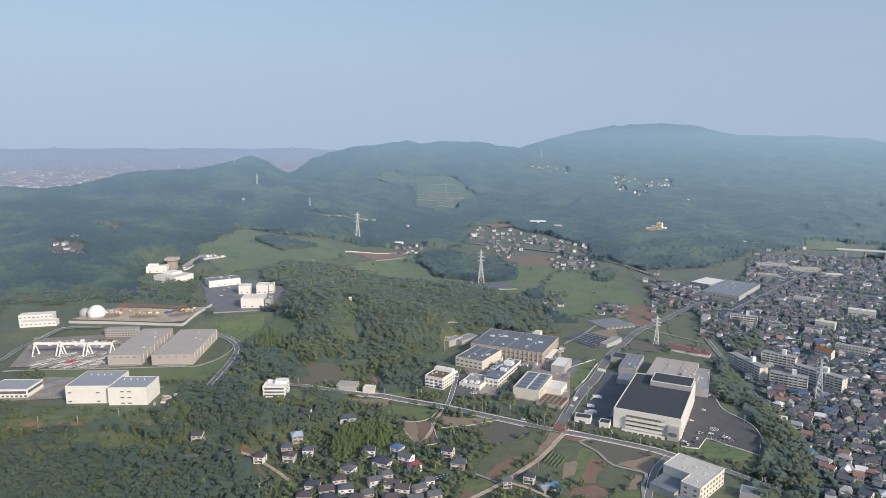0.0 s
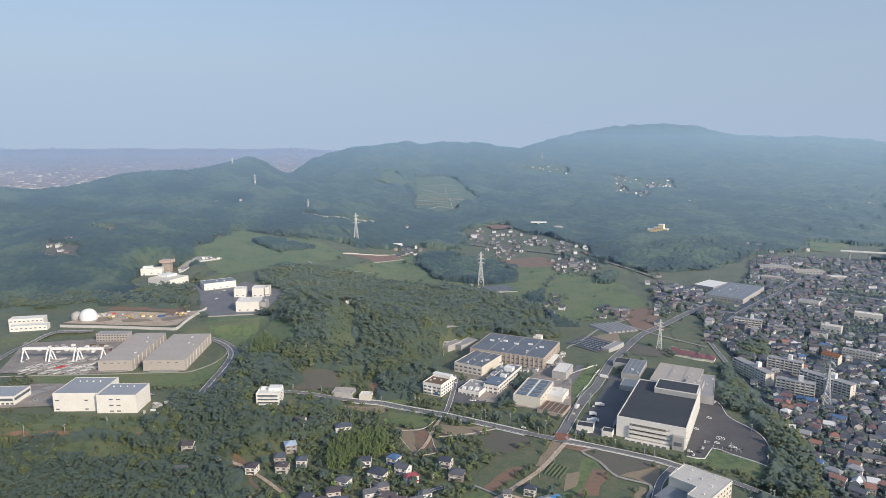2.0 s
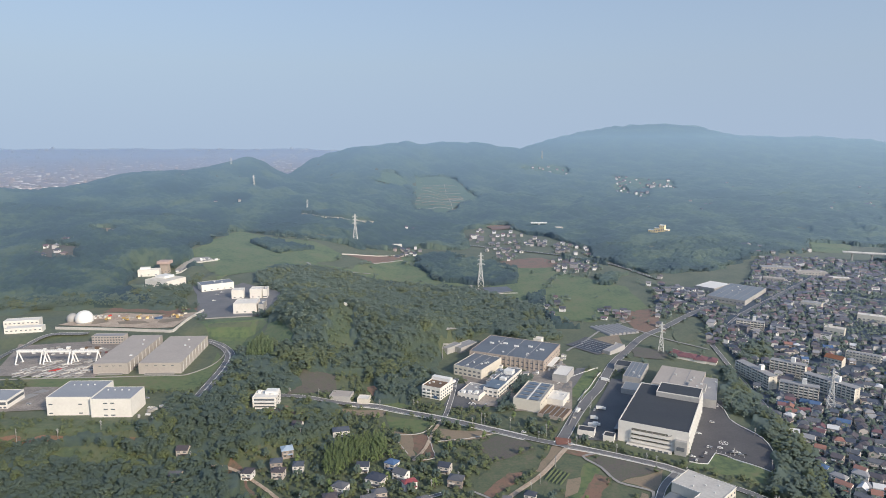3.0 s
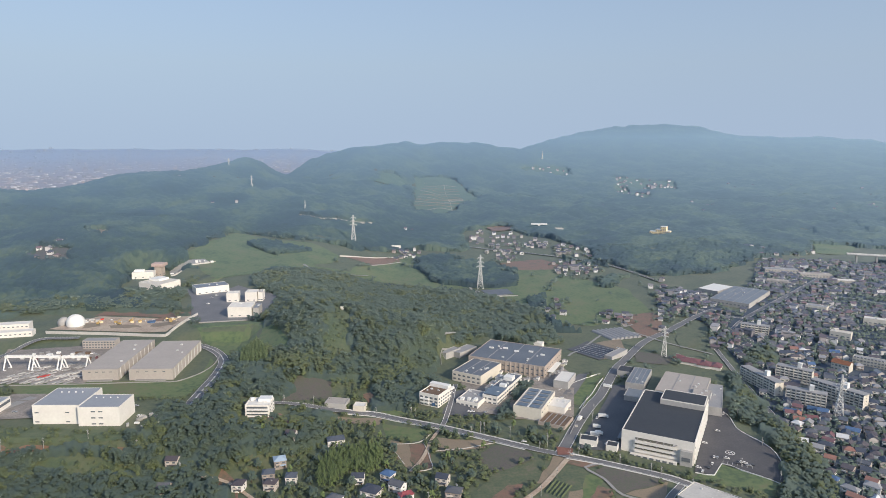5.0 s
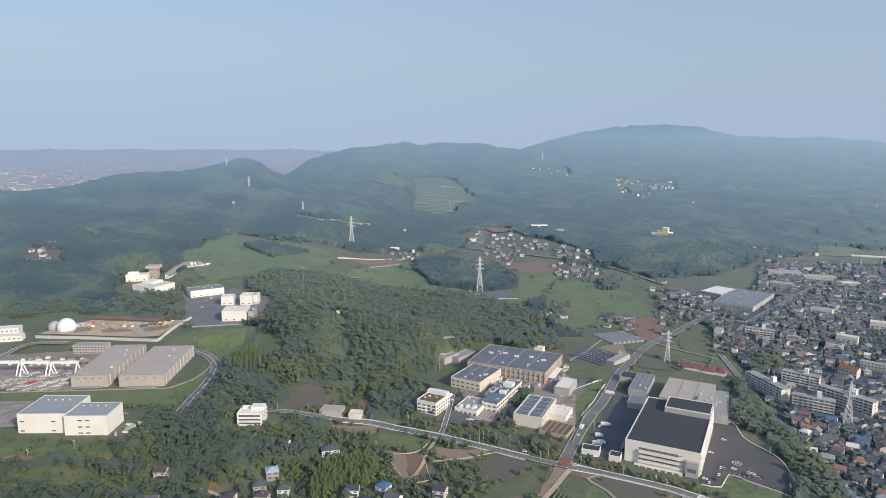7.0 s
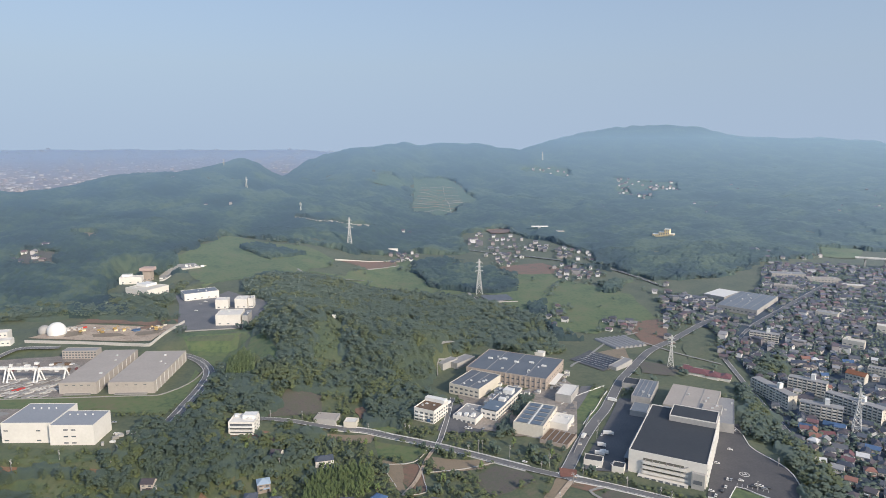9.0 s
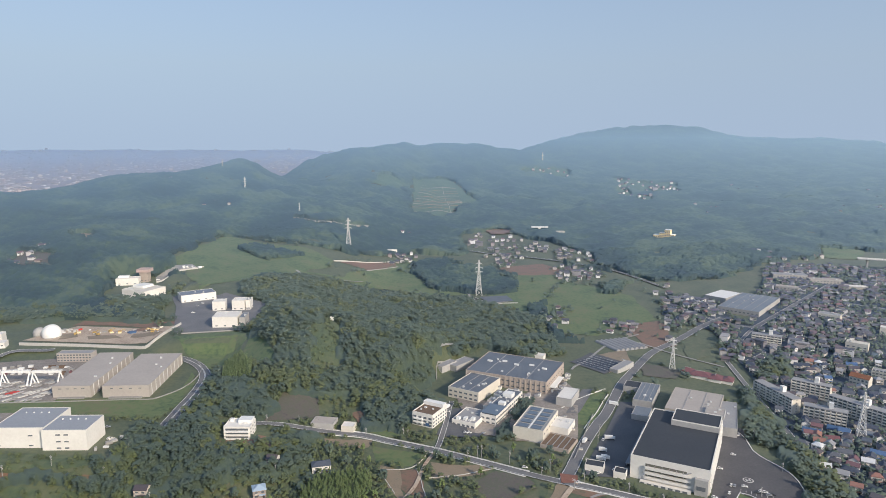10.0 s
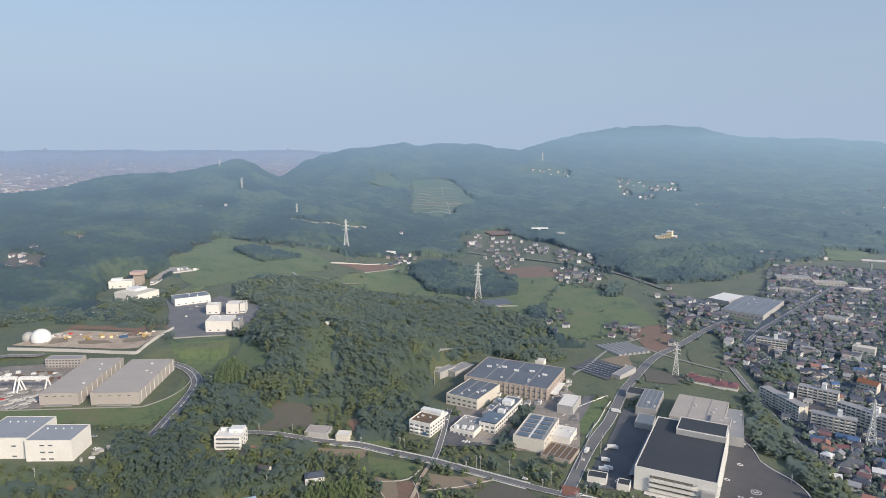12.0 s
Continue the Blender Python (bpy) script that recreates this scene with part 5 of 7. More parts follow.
lot([(152, 812), (186, 858), (216, 828), (181, 768)], "asphalt")
for k in range(6):
    panel_row(172 + k * 5.0, 796 + k * 6.6, 40, -46)
hall("grey_shed", "pale metal shed beside the solar field", 208, 800, 1, 10, 38, 3.5, -42, "grey_wall", "grey_roof")
lot([(121, 664), (133, 664), (160, 722), (148, 722)], "old_asphalt")
for line in ([(-42, 566), (-33, 546), (-26, 530)], [(-41, 564), (-21, 564), (-11, 571), (-4, 588)], [(-2, 550), (23, 553), (48, 561)], [(-15, 519), (-4, 523), (-8, 549), (-12, 564)]):
    wall_run("field_kerb", "pale concrete kerb between the fields", straight(line), 0.55, 0.6, "pale_concrete")
drape("reservoir_deck", [(67, 1137), (112, 1147), (120, 1112), (79, 1100)], "deck", "blue-grey paved deck below the pylon", "yard", 0.8)
wall_run("deck_wall", "pale low wall along the paved deck", straight([(60, 1134), (79, 1097), (125, 1100)]), 1.6, 1.2, "pale_concrete")
wall_run("terrace_wall", "pale concrete wall of a valley terrace", straight([(-192, 1289), (-163, 1317), (-84, 1421)]), 2.2, 1.6, "pale_concrete")
wall_run("terrace_wall", "low concrete wall below the bare terrace", straight([(-132, 1290), (-97, 1347), (-80, 1370)]), 1.8, 1.4, "concrete")
hall("white_shed", "white shed behind the factory", 118, 815, 6, 12, 10, 6, -25, "white", "white")
hall("factory_canopy", "pale canopy roof beside the factory", 28, 790, 8, 14, 32, 4, -40, "grey_wall", "grey_roof")
hall("factory_canopy", "second pale canopy roof by the wood", 12, 782, 9, 10, 26, 4, -40, "grey_wall", "grey_roof")
wall_run("retaining_wall", "pale curved retaining wall below the wood", [(2, 752), (3, 778), (22, 800), (44, 815)], 1.4, 0.7, "concrete")
hall("cream_cabin", "small cream cabin beside the road", -73, 631, gz(-73, 631), 11, 10, 5, -8, "cream", "white")
hall("low_workshop", "low grey workshop by the roadside", -95, 636, gz(-95, 636), 20, 14, 4, -8, "grey_wall", "taupe")
hall("hut", "tiny white hut in a hilltop clearing", -112, 789, gz(-112, 789), 4, 4, 3, 0, "white", "white")
hall("long_barn", "long white barn across the meadow", -107, 1486, gz(-107, 1486) + 0.5, 36, 10, 6, 4, "white", "white")
t = hall("water_deck", "pale flat platform on a stalk above the trees", 246, 1719, gz(246, 1719) + 2, 5, 5, 12, 0, "white", "white")
part("platform", Shape().box(0, 0, 12, 40, 10, 2.2), "white_paint", t)
hall("hill_shed", "long grey-green shed among the trees", 285, 1700, gz(285, 1700), 36, 14, 5, 5, "grey_wall", "grey_roof")


# ---- terrace walls and crop rows ----
for k in range(13):
    wall_run("terrace_wall", "pale grassy bank of a hillside terrace", straight([(-88 + k * 1.5, 2050 + k * 29), (72 - 3 * abs(k - 5), 2030 + k * 30)]), 2.2, 2.3, "concrete" if k % 3 == 0 else "tan_soil")
for a, b in (((-70, 2045), (-20, 2035)), ((20, 2150), (62, 2165)), ((-210, 2290), (-160, 2370)), ((-210, 2290), (-140, 2270)), ((30, 2040), (5, 2420)), ((-85, 2420), (-50, 2425))):
    wall_run("terrace_path", "pale concrete path on the terraces", straight([a, b]), 1.6, 1.3, "pale_concrete")


field([(-225, 2262), (-128, 2252), (-124, 2350), (-165, 2392), (-205, 2360)], "terrace")
wall_run("terrace_path", "white wall line along the hilltop", straight([(-340, 1585), (-279, 1571), (-197, 1606), (-150, 1625)]), 5.0, 1.0, "concrete")


def crop_row(x, y, length, turn):
    """One low leafy ridge with an uneven top."""
    r = np.random.RandomState(int(x * 3 + y))
    s = Shape()
    n = int(length / 1.2)
    c, q = math.cos(radians(turn)), math.sin(radians(turn))
    for k in range(n + 1):
        u = -length / 2 + k * length / n
        h, w = (r.uniform(0.8, 1.5), r.uniform(0.5, 0.8)) if 0 < k < n else (0.1, 0.2)
        for v, z in ((-w, -0.2), (-w * 0.7, h * 0.7), (0, h), (w * 0.7, h * 0.7), (w, -0.2)):
            px, py = x + u * c - v * q, y + u * q + v * c
            s.v.append((px, py, gz(px, py) + 0.3 + z))
        if k:
            s.f += [(5 * k - 5 + i, 5 * k + i, 5 * k + i + 1, 5 * k - 4 + i) for i in range(4)]
    solo("vegetable_ridge", s, "scrub_leaf", "dark green row of vegetables in the field", "crop", group="vegetable rows")


for k in range(5):
    crop_row(83 + k * 2.5, 495 - k * 1.7, 19, 57)


def field_shed():
    t = thing("field_shed", "low field shed with a pale roof half covered in blue sheet", "shed", 77, 452, gz(77, 452), 25)
    part("wall", gabled_walls(14, 9, 2.6, 1.3), "grey_wall", t)
    part("roof", gable(Shape(), 14, 9, 2.6, 1.3), "pale_roof", t)
    part("sheet", Shape().add([(0, -5.1, 2.5), (7.6, -5.1, 2.5), (7.6, 0, 3.98), (0, 0, 3.98), (0, -5.1, 2.44), (7.6, -5.1, 2.44), (7.6, 0, 3.92), (0, 0, 3.92)], [(0, 1, 2, 3), (7, 6, 5, 4), (0, 4, 5, 1), (1, 5, 6, 2), (2, 6, 7, 3), (3, 7, 4, 0)]), "bright_blue", t, "bright blue sheet over half of the roof")
    part("door", Shape().box(-3, -4.5, 0, 2.2, 0.2, 2.1), "brown", t)


field_shed()
for part_of_road in (slice(16, 45), slice(49, 66)):
    line = ROADS[0][0][part_of_road]
    way = np.gradient(line, axis=0)
    side = np.stack([-way[:, 1], way[:, 0]], 1) / np.linalg.norm(way, axis=1)[:, None]
    for e in (-1, 1):
        wall_run("guard_rail", "white guard rail along the main road", [tuple(p) for p in line + side * 4.2 * e], 1.0, 0.3, "white_paint", 0.3)

wall_run("lawn_wall", "pale low wall beside the roadside lawn", straight([(131, 631), (171, 710)]), 1.0, 0.6, "white_paint")
wall_run("lawn_wall", "pale low wall along the factory lawn", straight([(119, 675), (138, 696), (171, 723)]), 1.0, 0.6, "white_paint")


def crate(x, y, w, d, h, turn, mat):
    t = thing("storage_crate", "boxy plant unit standing beside the factory", "crate", x, y, gz(x, y) - 0.2, turn, "yard clutter by the factory")
    part("case", Shape().box(0, 0, 0, w, d, h), mat, t)
    part("lid", Shape().box(0, 0, h, w + 0.2, d + 0.2, 0.2), "grey_roof", t)


_r = random.Random(21)
for k in range(26):
    u, v = _r.uniform(-38, 40), _r.uniform(-52, -38)
    x0, y0 = 85 + u * 0.906 + v * 0.423, 758 - u * 0.423 + v * 0.906
    crate(x0, y0, _r.uniform(2, 6), _r.uniform(2, 4), _r.uniform(1.5, 4), -25 + _r.choice([0, 90]), _r.choice(["white_paint", "grey_wall", "cream", "steel", "taupe"]))
for k in range(16):
    u, v = _r.uniform(46, 54), _r.uniform(-30, 30)
    x0, y0 = 85 + u * 0.906 + v * 0.423, 758 - u * 0.423 + v * 0.906
    crate(x0, y0, _r.uniform(1.5, 4), _r.uniform(2, 4), _r.uniform(1.5, 3.5), -25, _r.choice(["white_paint", "grey_wall", "cream", "steel"]))
for k in range(14):
    x0, y0 = _r.uniform(106, 122), _r.uniform(590, 660)
    crate(x0, y0, _r.uniform(1.5, 3.5), _r.uniform(1.5, 3), _r.uniform(1, 2.6), -25, _r.choice(["white_paint", "grey_wall", "cream"]))


# ---- markings on the car park ----
def marking(x, y, w, d, turn):
    z = max(gz(x + a, y + b) for a in (-1, 1) for b in (-1, 1)) + 0.62
    ob = solo("floor_marking", Shape().box(x, y, z - 0.3, w, d, 0.31, turn), "white_paint", "white painted line on the car park", "marking", "structure")


for a in range(16):
    b = 2 * math.pi * a / 16
    marking(236 + 3.4 * math.cos(b), 548 + 3.4 * math.sin(b), 0.45, 1.3, math.degrees(b))
for a in (-1.2, 1.2):
    marking(236 + a, 548, 0.5, 3.2, 0)
marking(236, 548, 2.4, 0.5, 0)
for k in range(7):
    marking(224 + k * 3.1, 533 - k * 1.6, 0.18, 4.5, -27)
# patches and clutter on the dirt yard
for o in ([(-405, 832), (-372, 836), (-360, 826), (-396, 820)], [(-350, 842), (-318, 838), (-322, 822), (-352, 826)], [(-436, 840), (-420, 846), (-412, 828), (-430, 820)]):
    drape("gravel_patch", o, "tan_soil", "paler patch of trodden gravel in the yard", "yard", 0.75, 4.0, 3.0)
_r = random.Random(77)
for k in range(26):
    slab_stack(_r.uniform(-470, -425), _r.uniform(846, 862), _r.uniform(2, 6), _r.uniform(1.5, 4), _r.uniform(1, 2.4), _r.uniform(0, 60), _r.choice(["white_paint", "concrete", "red", "cream", "pale_concrete"]))
for k in range(16):
    slab_stack(_r.uniform(-420, -325), _r.uniform(844, 860), _r.uniform(2, 5), _r.uniform(1.5, 3), _r.uniform(1, 2.2), _r.uniform(0, 60), _r.choice(["white_paint", "concrete", "yellow", "cream"]))
for k in range(22):
    slab_stack(-434 + k * 4.2 + _r.uniform(-1, 1), 728 + _r.uniform(-4, 10), _r.uniform(2, 5), _r.uniform(2, 4), _r.uniform(0.8, 2.2), 5, _r.choice(["pale_concrete", "white_paint", "taupe", "brown", "maroon"]))


# ---- pylons ----
def pylon(x, y, high, turn=10):
    t = thing("pylon", "pale galvanised steel lattice power pylon", "pylon", x, y, gz(x, y) - 0.5, turn, "power pylons")
    b, waist, top = high * 0.085, high * 0.028, high * 0.012
    zw = high * 0.62
    thick = max(0.22, high * 0.0075)

    def half(z):
        return b + (waist - b) * z / zw if z < zw else waist + (top - waist) * (z - zw) / (high - zw)

    for sx in (-1, 1):
        for sy in (-1, 1):
            part("leg", Shape().bar((sx * b, sy * b, 0), (sx * waist, sy * waist, zw), thick).bar((sx * waist, sy * waist, zw), (sx * top, sy * top, high), thick * 0.85), "steel", t)
    levels = [0.0]
    while levels[-1] < high * 0.97:
        levels.append(levels[-1] + max(2.4, half(levels[-1]) * 2.1))
    s = Shape()
    for z0, z1 in zip(levels, levels[1:]):
        z1 = min(z1, high)
        a, c = half(z0), half(z1)
        for p, q in (((-1, -1), (1, -1)), ((1, -1), (1, 1)), ((1, 1), (-1, 1)), ((-1, 1), (-1, -1))):
            s.bar((p[0] * a, p[1] * a, z0), (q[0] * c, q[1] * c, z1), thick * 0.55).bar((q[0] * a, q[1] * a, z0), (p[0] * c, p[1] * c, z1), thick * 0.55)
            s.bar((p[0] * c, p[1] * c, z1), (q[0] * c, q[1] * c, z1), thick * 0.5)
    part("bracing", s, "steel", t)
    for f, r in ((0.66, 0.11), (0.78, 0.10), (0.90, 0.085)):
        z, w = high * f, half(high * f)
        arm = Shape()
        for e in (-1, 1):
            tip = (e * high * r, 0, z + 0.2)
            for sy in (-1, 1):
                arm.bar((e * w, sy * w, z), tip, thick * 0.6).bar((e * w, sy * w, z + high * 0.03), tip, thick * 0.5)
        arm = part("crossarm", arm, "steel", t)
        for e in (-1, 1):
            part("insulator", Shape().bar((e * high * r, 0, z + 0.1), (e * high * r, 0, z - high * 0.035), 0.14, 6), "white_paint", arm)


for a in ((67, 1156, 59, 5), (-184, 1430, 60, 15), (268, 810, 38, -20), (386, 653, 43, -20), (-494, 1785, 33, 20), (-611, 1975, 30, 20), (-327, 1641, 26, 20), (421, 2888, 42, 0)):
    pylon(*a)


# ---- roadside things ----
def utility_pole(x, y, high):
    t = thing("utility_pole", "pale concrete utility pole with a crossarm", "pole", x, y, gz(x, y) - 0.5, (x * 7 + y * 3) % 90 - 45, "utility poles")
    part("shaft", Shape().bar((0, 0, 0), (0, 0, high + 0.5), 0.24, 6, 0.15), "concrete", t)
    part("crossarm", Shape().box(0, 0.2, high - 0.6, 1.9, 0.14, 0.16), "steel", t)
    part("crossarm", Shape().box(0, 0.2, high - 1.6, 1.5, 0.14, 0.16), "steel", t)
    part("transformer", Shape().bar((0.45, 0, high - 3.2), (0.45, 0, high - 2.3), 0.3, 8), "grey_wall", t)


CAR_PAINT = {"white": M["white_paint"], "silver": material("silver_car_paint", [(0.45, 0.46, 0.48), (0.5, 0.51, 0.53)], 1, 6, 0.3, 0.5), "dark": material("dark_car_paint", [(0.03, 0.035, 0.045), (0.05, 0.05, 0.06)], 1, 6, 0.3)}
_cars = {}


def car(x, y, turn, colour):
    if colour not in _cars:
        t = thing("car", "small %s car parked on the asphalt" % colour, "car", x, y, gz(x, y) + 0.55, turn, "parked cars")
        side = [(-2.1, 0.35), (-2.15, 0.85), (-1.9, 1.0), (0.9, 1.0), (1.9, 0.85), (2.15, 0.6), (2.1, 0.35)]
        s = Shape()
        n = len(side)
        s.add([(a, -0.85, b) for a, b in side] + [(a, 0.85, b) for a, b in side], [tuple(range(n)), tuple(range(2 * n - 1, n - 1, -1))] + [((i + 1) % n, i, n + i, n + (i + 1) % n) for i in range(n)])
        part("body", s, CAR_PAINT[colour], t)
        s = Shape().add([(-1.8, -0.8, 1.0), (0.9, -0.8, 1.0), (0.9, 0.8, 1.0), (-1.8, 0.8, 1.0), (-1.4, -0.66, 1.5), (0.3, -0.66, 1.5), (0.3, 0.66, 1.5), (-1.4, 0.66, 1.5)], [(0, 1, 5, 4), (1, 2, 6, 5), (2, 3, 7, 6), (3, 0, 4, 7)])
        part("glazing", s, "glass", t)
        part("roof", Shape().box(-0.55, 0, 1.48, 1.75, 1.36, 0.07), CAR_PAINT[colour], t)
        for a in (-1.3, 1.3):
            for b in (-0.8, 0.8):
                part("wheel", Shape().bar((a, b - 0.1, 0.32), (a, b + 0.1, 0.32), 0.32, 10), "black_roof", t)
        _cars[colour] = t
    else:
        copy_thing(_cars[colour], pose(x, y, gz(x, y) + 0.55, 0, 0, turn))


def lorry(x, y, turn, length):
    t = thing("lorry", "white box lorry standing in the yard", "lorry", x, y, gz(x, y) + 0.5, turn, "lorries in the yards")
    part("cargo_box", Shape().box(-0.9, 0, 1.0, length - 2.2, 2.4, 2.5), "white_paint", t)
    part("cab", Shape().box(length / 2 - 1.0, 0, 0.6, 1.8, 2.2, 2.1), "white_paint", t)
    part("windscreen", Shape().box(length / 2 - 0.08, 0, 1.6, 0.1, 2.0, 0.9), "glass", t)
    part("chassis", Shape().box(0, 0, 0.5, length - 0.6, 1.0, 0.4), "black_roof", t)
    for a in (-length * 0.3, -length * 0.18, length * 0.32):
        for b in (-1.0, 1.0):
            part("wheel", Shape().bar((a, b - 0.14, 0.48), (a, b + 0.14, 0.48), 0.48, 10), "black_roof", t)


# ---- houses ----
def tiles(name, lo, hi):
    return material(name, [lo, hi], 0.6, 5, 0.7, haze_gloss=0.45, vary="object", spread=0.4, haze_tint=(0.64, 0.83, 1.12))


ROOFS = {
    "brown": tiles("brown_tiles", (0.055, 0.04, 0.033), (0.11, 0.08, 0.065)), "slate": tiles("slate_tiles", (0.058, 0.064, 0.076), (0.10, 0.108, 0.12)),
    "sky": tiles("pale_blue_tiles", (0.35, 0.45, 0.55), (0.42, 0.52, 0.62)), "grey": tiles("grey_tiles", (0.08, 0.078, 0.077), (0.13, 0.127, 0.125)),
    "dark": tiles("dark_tiles", (0.03, 0.03, 0.035), (0.06, 0.06, 0.07)), "blue": tiles("blue_tiles", (0.05, 0.10, 0.22), (0.08, 0.15, 0.28)),
    "red": tiles("red_tiles", (0.24, 0.045, 0.04), (0.30, 0.06, 0.05)), "orange": tiles("orange_clay_tiles", (0.26, 0.11, 0.06), (0.33, 0.15, 0.08)), "white": tiles("white_metal", (0.62, 0.62, 0.61), (0.72, 0.72, 0.71)), "rust": tiles("rust_red_tiles", (0.15, 0.06, 0.05), (0.21, 0.09, 0.07)), "pale": tiles("pale_grey_metal", (0.26, 0.255, 0.25), (0.36, 0.35, 0.345)),
}
ROOF_WORDS = {"brown": "brown tiled", "slate": "slate-grey tiled", "sky": "pale blue metal", "grey": "grey tiled", "dark": "dark tiled", "blue": "blue tiled", "red": "bright red", "orange": "orange clay-tiled", "pale": "pale grey metal", "white": "white metal", "rust": "rust-red tiled"}
_houses = {}


def house(x, y, w, d, turn, roof, form, group):
    key = (w, d, roof, form)
    at = pose(x, y, gz(x, y) - 0.1, 0, 0, turn)
    if key in _houses:
        return copy_thing(_houses[key], at)
    t = thing("house", "two-storey rendered house with a %s %s roof" % (ROOF_WORDS[roof], form), "house", x, y, 0, turn, group)
    t.matrix_world = at
    h = 6.0
    part("wall", gabled_walls(w, d, h, 2.2) if form == "gable" else Shape().box(0, 0, -3, w, d, h + 3), HOUSE_WALL, t)
    s = Shape()
    (gable if form == "gable" else hip)(s, w, d, h, 2.1, 0.4)
    part("roof", s, ROOFS[roof], t)
    part("porch", Shape().box(w * 0.18, -d / 2 - 0.9, 2.6, w * 0.5, 1.8, 0.25), ROOFS[roof], t)
    part("balcony", Shape().box(-w * 0.2, -d / 2 - 0.5, 3.0, w * 0.4, 1.0, 1.0), HOUSE_WALL, t)
    windows(t, "S", w, d, 2, 2, 0.9, 2.7, 2.0, 1.3)
    windows(t, "E", w, d, 1, 2, 1.0, 2.7, 1.6, 1.1)
    part("door", Shape().box(w * 0.3, -d / 2, 0, 1.0, 0.18, 2.1), "brown", t)
    _houses[key] = t
    return t


def village_house(x, y, w, d, turn, roof):
    house(x, y, w, d, turn, roof, "hip" if (x + y) % 2 else "gable", "village houses")
    KEEP_OUT.append([(x - 7, y - 7), (x + 7, y - 7), (x + 7, y + 7), (x - 7, y + 7)])


def far_houses(name, spots, label):
    """Many small houses: walls, roofs and window bands, joined."""
    parts = (Shape(), Shape(), Shape())
    r = random.Random(len(spots))
    for x, y, turn in spots:
        w, d, h = r.uniform(6.0, 10.5), r.uniform(5.5, 8.2), r.choice([3.2, 5.2, 5.6, 6.0])
        if r.random() < 0.04:
            w, d, h = w * 1.6, d * 1.2, 9.0
        # houses in the hill woods are raised on deepened walls to show above the crowns in the camera's view
        deep = 5 if y > 2000 else 2
        z = gz(x, y) + (deep - 2) * 0.75
        m = pose(x, y, z, 0, 0, turn + (90 if r.random() < 0.4 else 0))
        for target, src in zip(parts, (Shape().box(0, 0, -deep, w, d, h + deep), (gable if r.random() < 0.5 else hip)(Shape(), w, d, h, r.uniform(1.6, 2.4)) if h < 8 else Shape().box(0, 0, h, w + 0.3, d + 0.3, 0.5), Shape().box(0, -d / 2, h - 1.9, w * 0.7, 0.2, 1.2).box(w / 2, 0, h - 1.9, 0.2, d * 0.5, 1.1))):
            target.add([m @ Vector(p) for p in src.v], src.f)
    s, slots = Shape(), []
    for k, p in enumerate(parts):
        s.add(p.v, p.f)
        slots += [k] * len(p.f)
    me = s.mesh(name, FAR_WALL)
    me.materials.append(FAR_ROOF)
    me.materials.append(M["glass"])
    me.polygons.foreach_set("material_index", slots)
    tagged(new(name, me), label, "houses", kind="stuff")


_spots = []


def cluster(outline, count, turn):
    r = random.Random(int(sum(a + b for a, b in outline)))
    o = np.array(outline, float)
    lo, hi = o.min(0), o.max(0)
    made = 0
    if lo[1] > 2150 and lo[0] < 700:
        CLEARINGS.append(outline)
        drape("hill_meadow", outline, "terrace", "pale green clearing round the hill houses", "field", 0.3, ragged=7.0)
        count = int(count * 1.2)
    for _ in range(count * 30):
        x, y = r.uniform(lo[0], hi[0]), r.uniform(lo[1], hi[1])
        if made < count and inside(np.array([x]), np.array([y]), outline)[0] and all(math.dist((x, y), q[:2]) > 10 for q in _spots[-60:]):
            _spots.append((x, y, turn + r.uniform(-12, 12)))
            made += 1


BLOCKED = []


def block_out(x, y, w, d, turn):
    """Room that a large building takes in the town."""
    c, s = math.cos(radians(turn)), math.sin(radians(turn))
    BLOCKED.append([(x + a * w * c - b * d * s, y + a * w * s + b * d * c) for a, b in ((-0.55, -0.6), (0.55, -0.6), (0.55, 0.6), (-0.55, 0.6))])


for a in ((370, 683, 42, 24, -33), (392, 748, 42, 24, -40), (409, 694, 60, 24, -58), (346, 728, 60, 24, -76), (420, 905, 40, 22, -30), (457, 1129, 40, 62, -48), (477, 1080, 66, 122, -40), (640, 1282, 64, 30, -12), (684, 1244, 60, 26, -12), (710, 1196, 40, 24, -15), (560, 1010, 34, 20, -40), (600, 930, 40, 18, -35), (520, 880, 30, 18, -40), (590, 1190, 40, 22, -30), (299, 786, 38, 26, -28), (503, 790, 48, 22, -52), (462, 778, 36, 24, -50), (386, 653, 16, 16, 0), (371, 663, 20, 14, -33), (342, 655, 17, 14, -30), (392, 655, 18, 12, -33), (352, 640, 14, 12, -15), (268, 810, 14, 14, 0)):
    block_out(*a)

# village houses among the gardens
village_house(-121, 561, 8, 7, -10, 'brown')
village_house(-85, 564, 14, 9, 15, 'slate')
village_house(-122, 525, 9, 9, 20, 'sky')
village_house(-145, 496, 8, 9, -5, 'brown')
village_house(-127, 510, 9, 8, 10, 'slate')
village_house(-122, 497, 9, 8, -5, 'brown')
village_house(-109, 506, 8, 8, 5, 'slate')
village_house(-72, 475, 10, 9, -25, 'grey')
village_house(-77, 460, 10, 8, 15, 'brown')
village_house(-47, 486, 13, 11, -25, 'dark')
village_house(-37, 508, 9, 8, -30, 'blue')
village_house(-29, 493, 11, 8, -30, 'grey')
village_house(-22, 479, 10, 6, 25, 'red')
village_house(-59, 505, 9, 8, 0, 'dark')
village_house(-43, 466, 10, 7, 20, 'grey')
village_house(-50, 458, 10, 7, 20, 'grey')
village_house(-37, 453, 12, 8, -10, 'brown')
village_house(-29, 447, 10, 8, -10, 'brown')
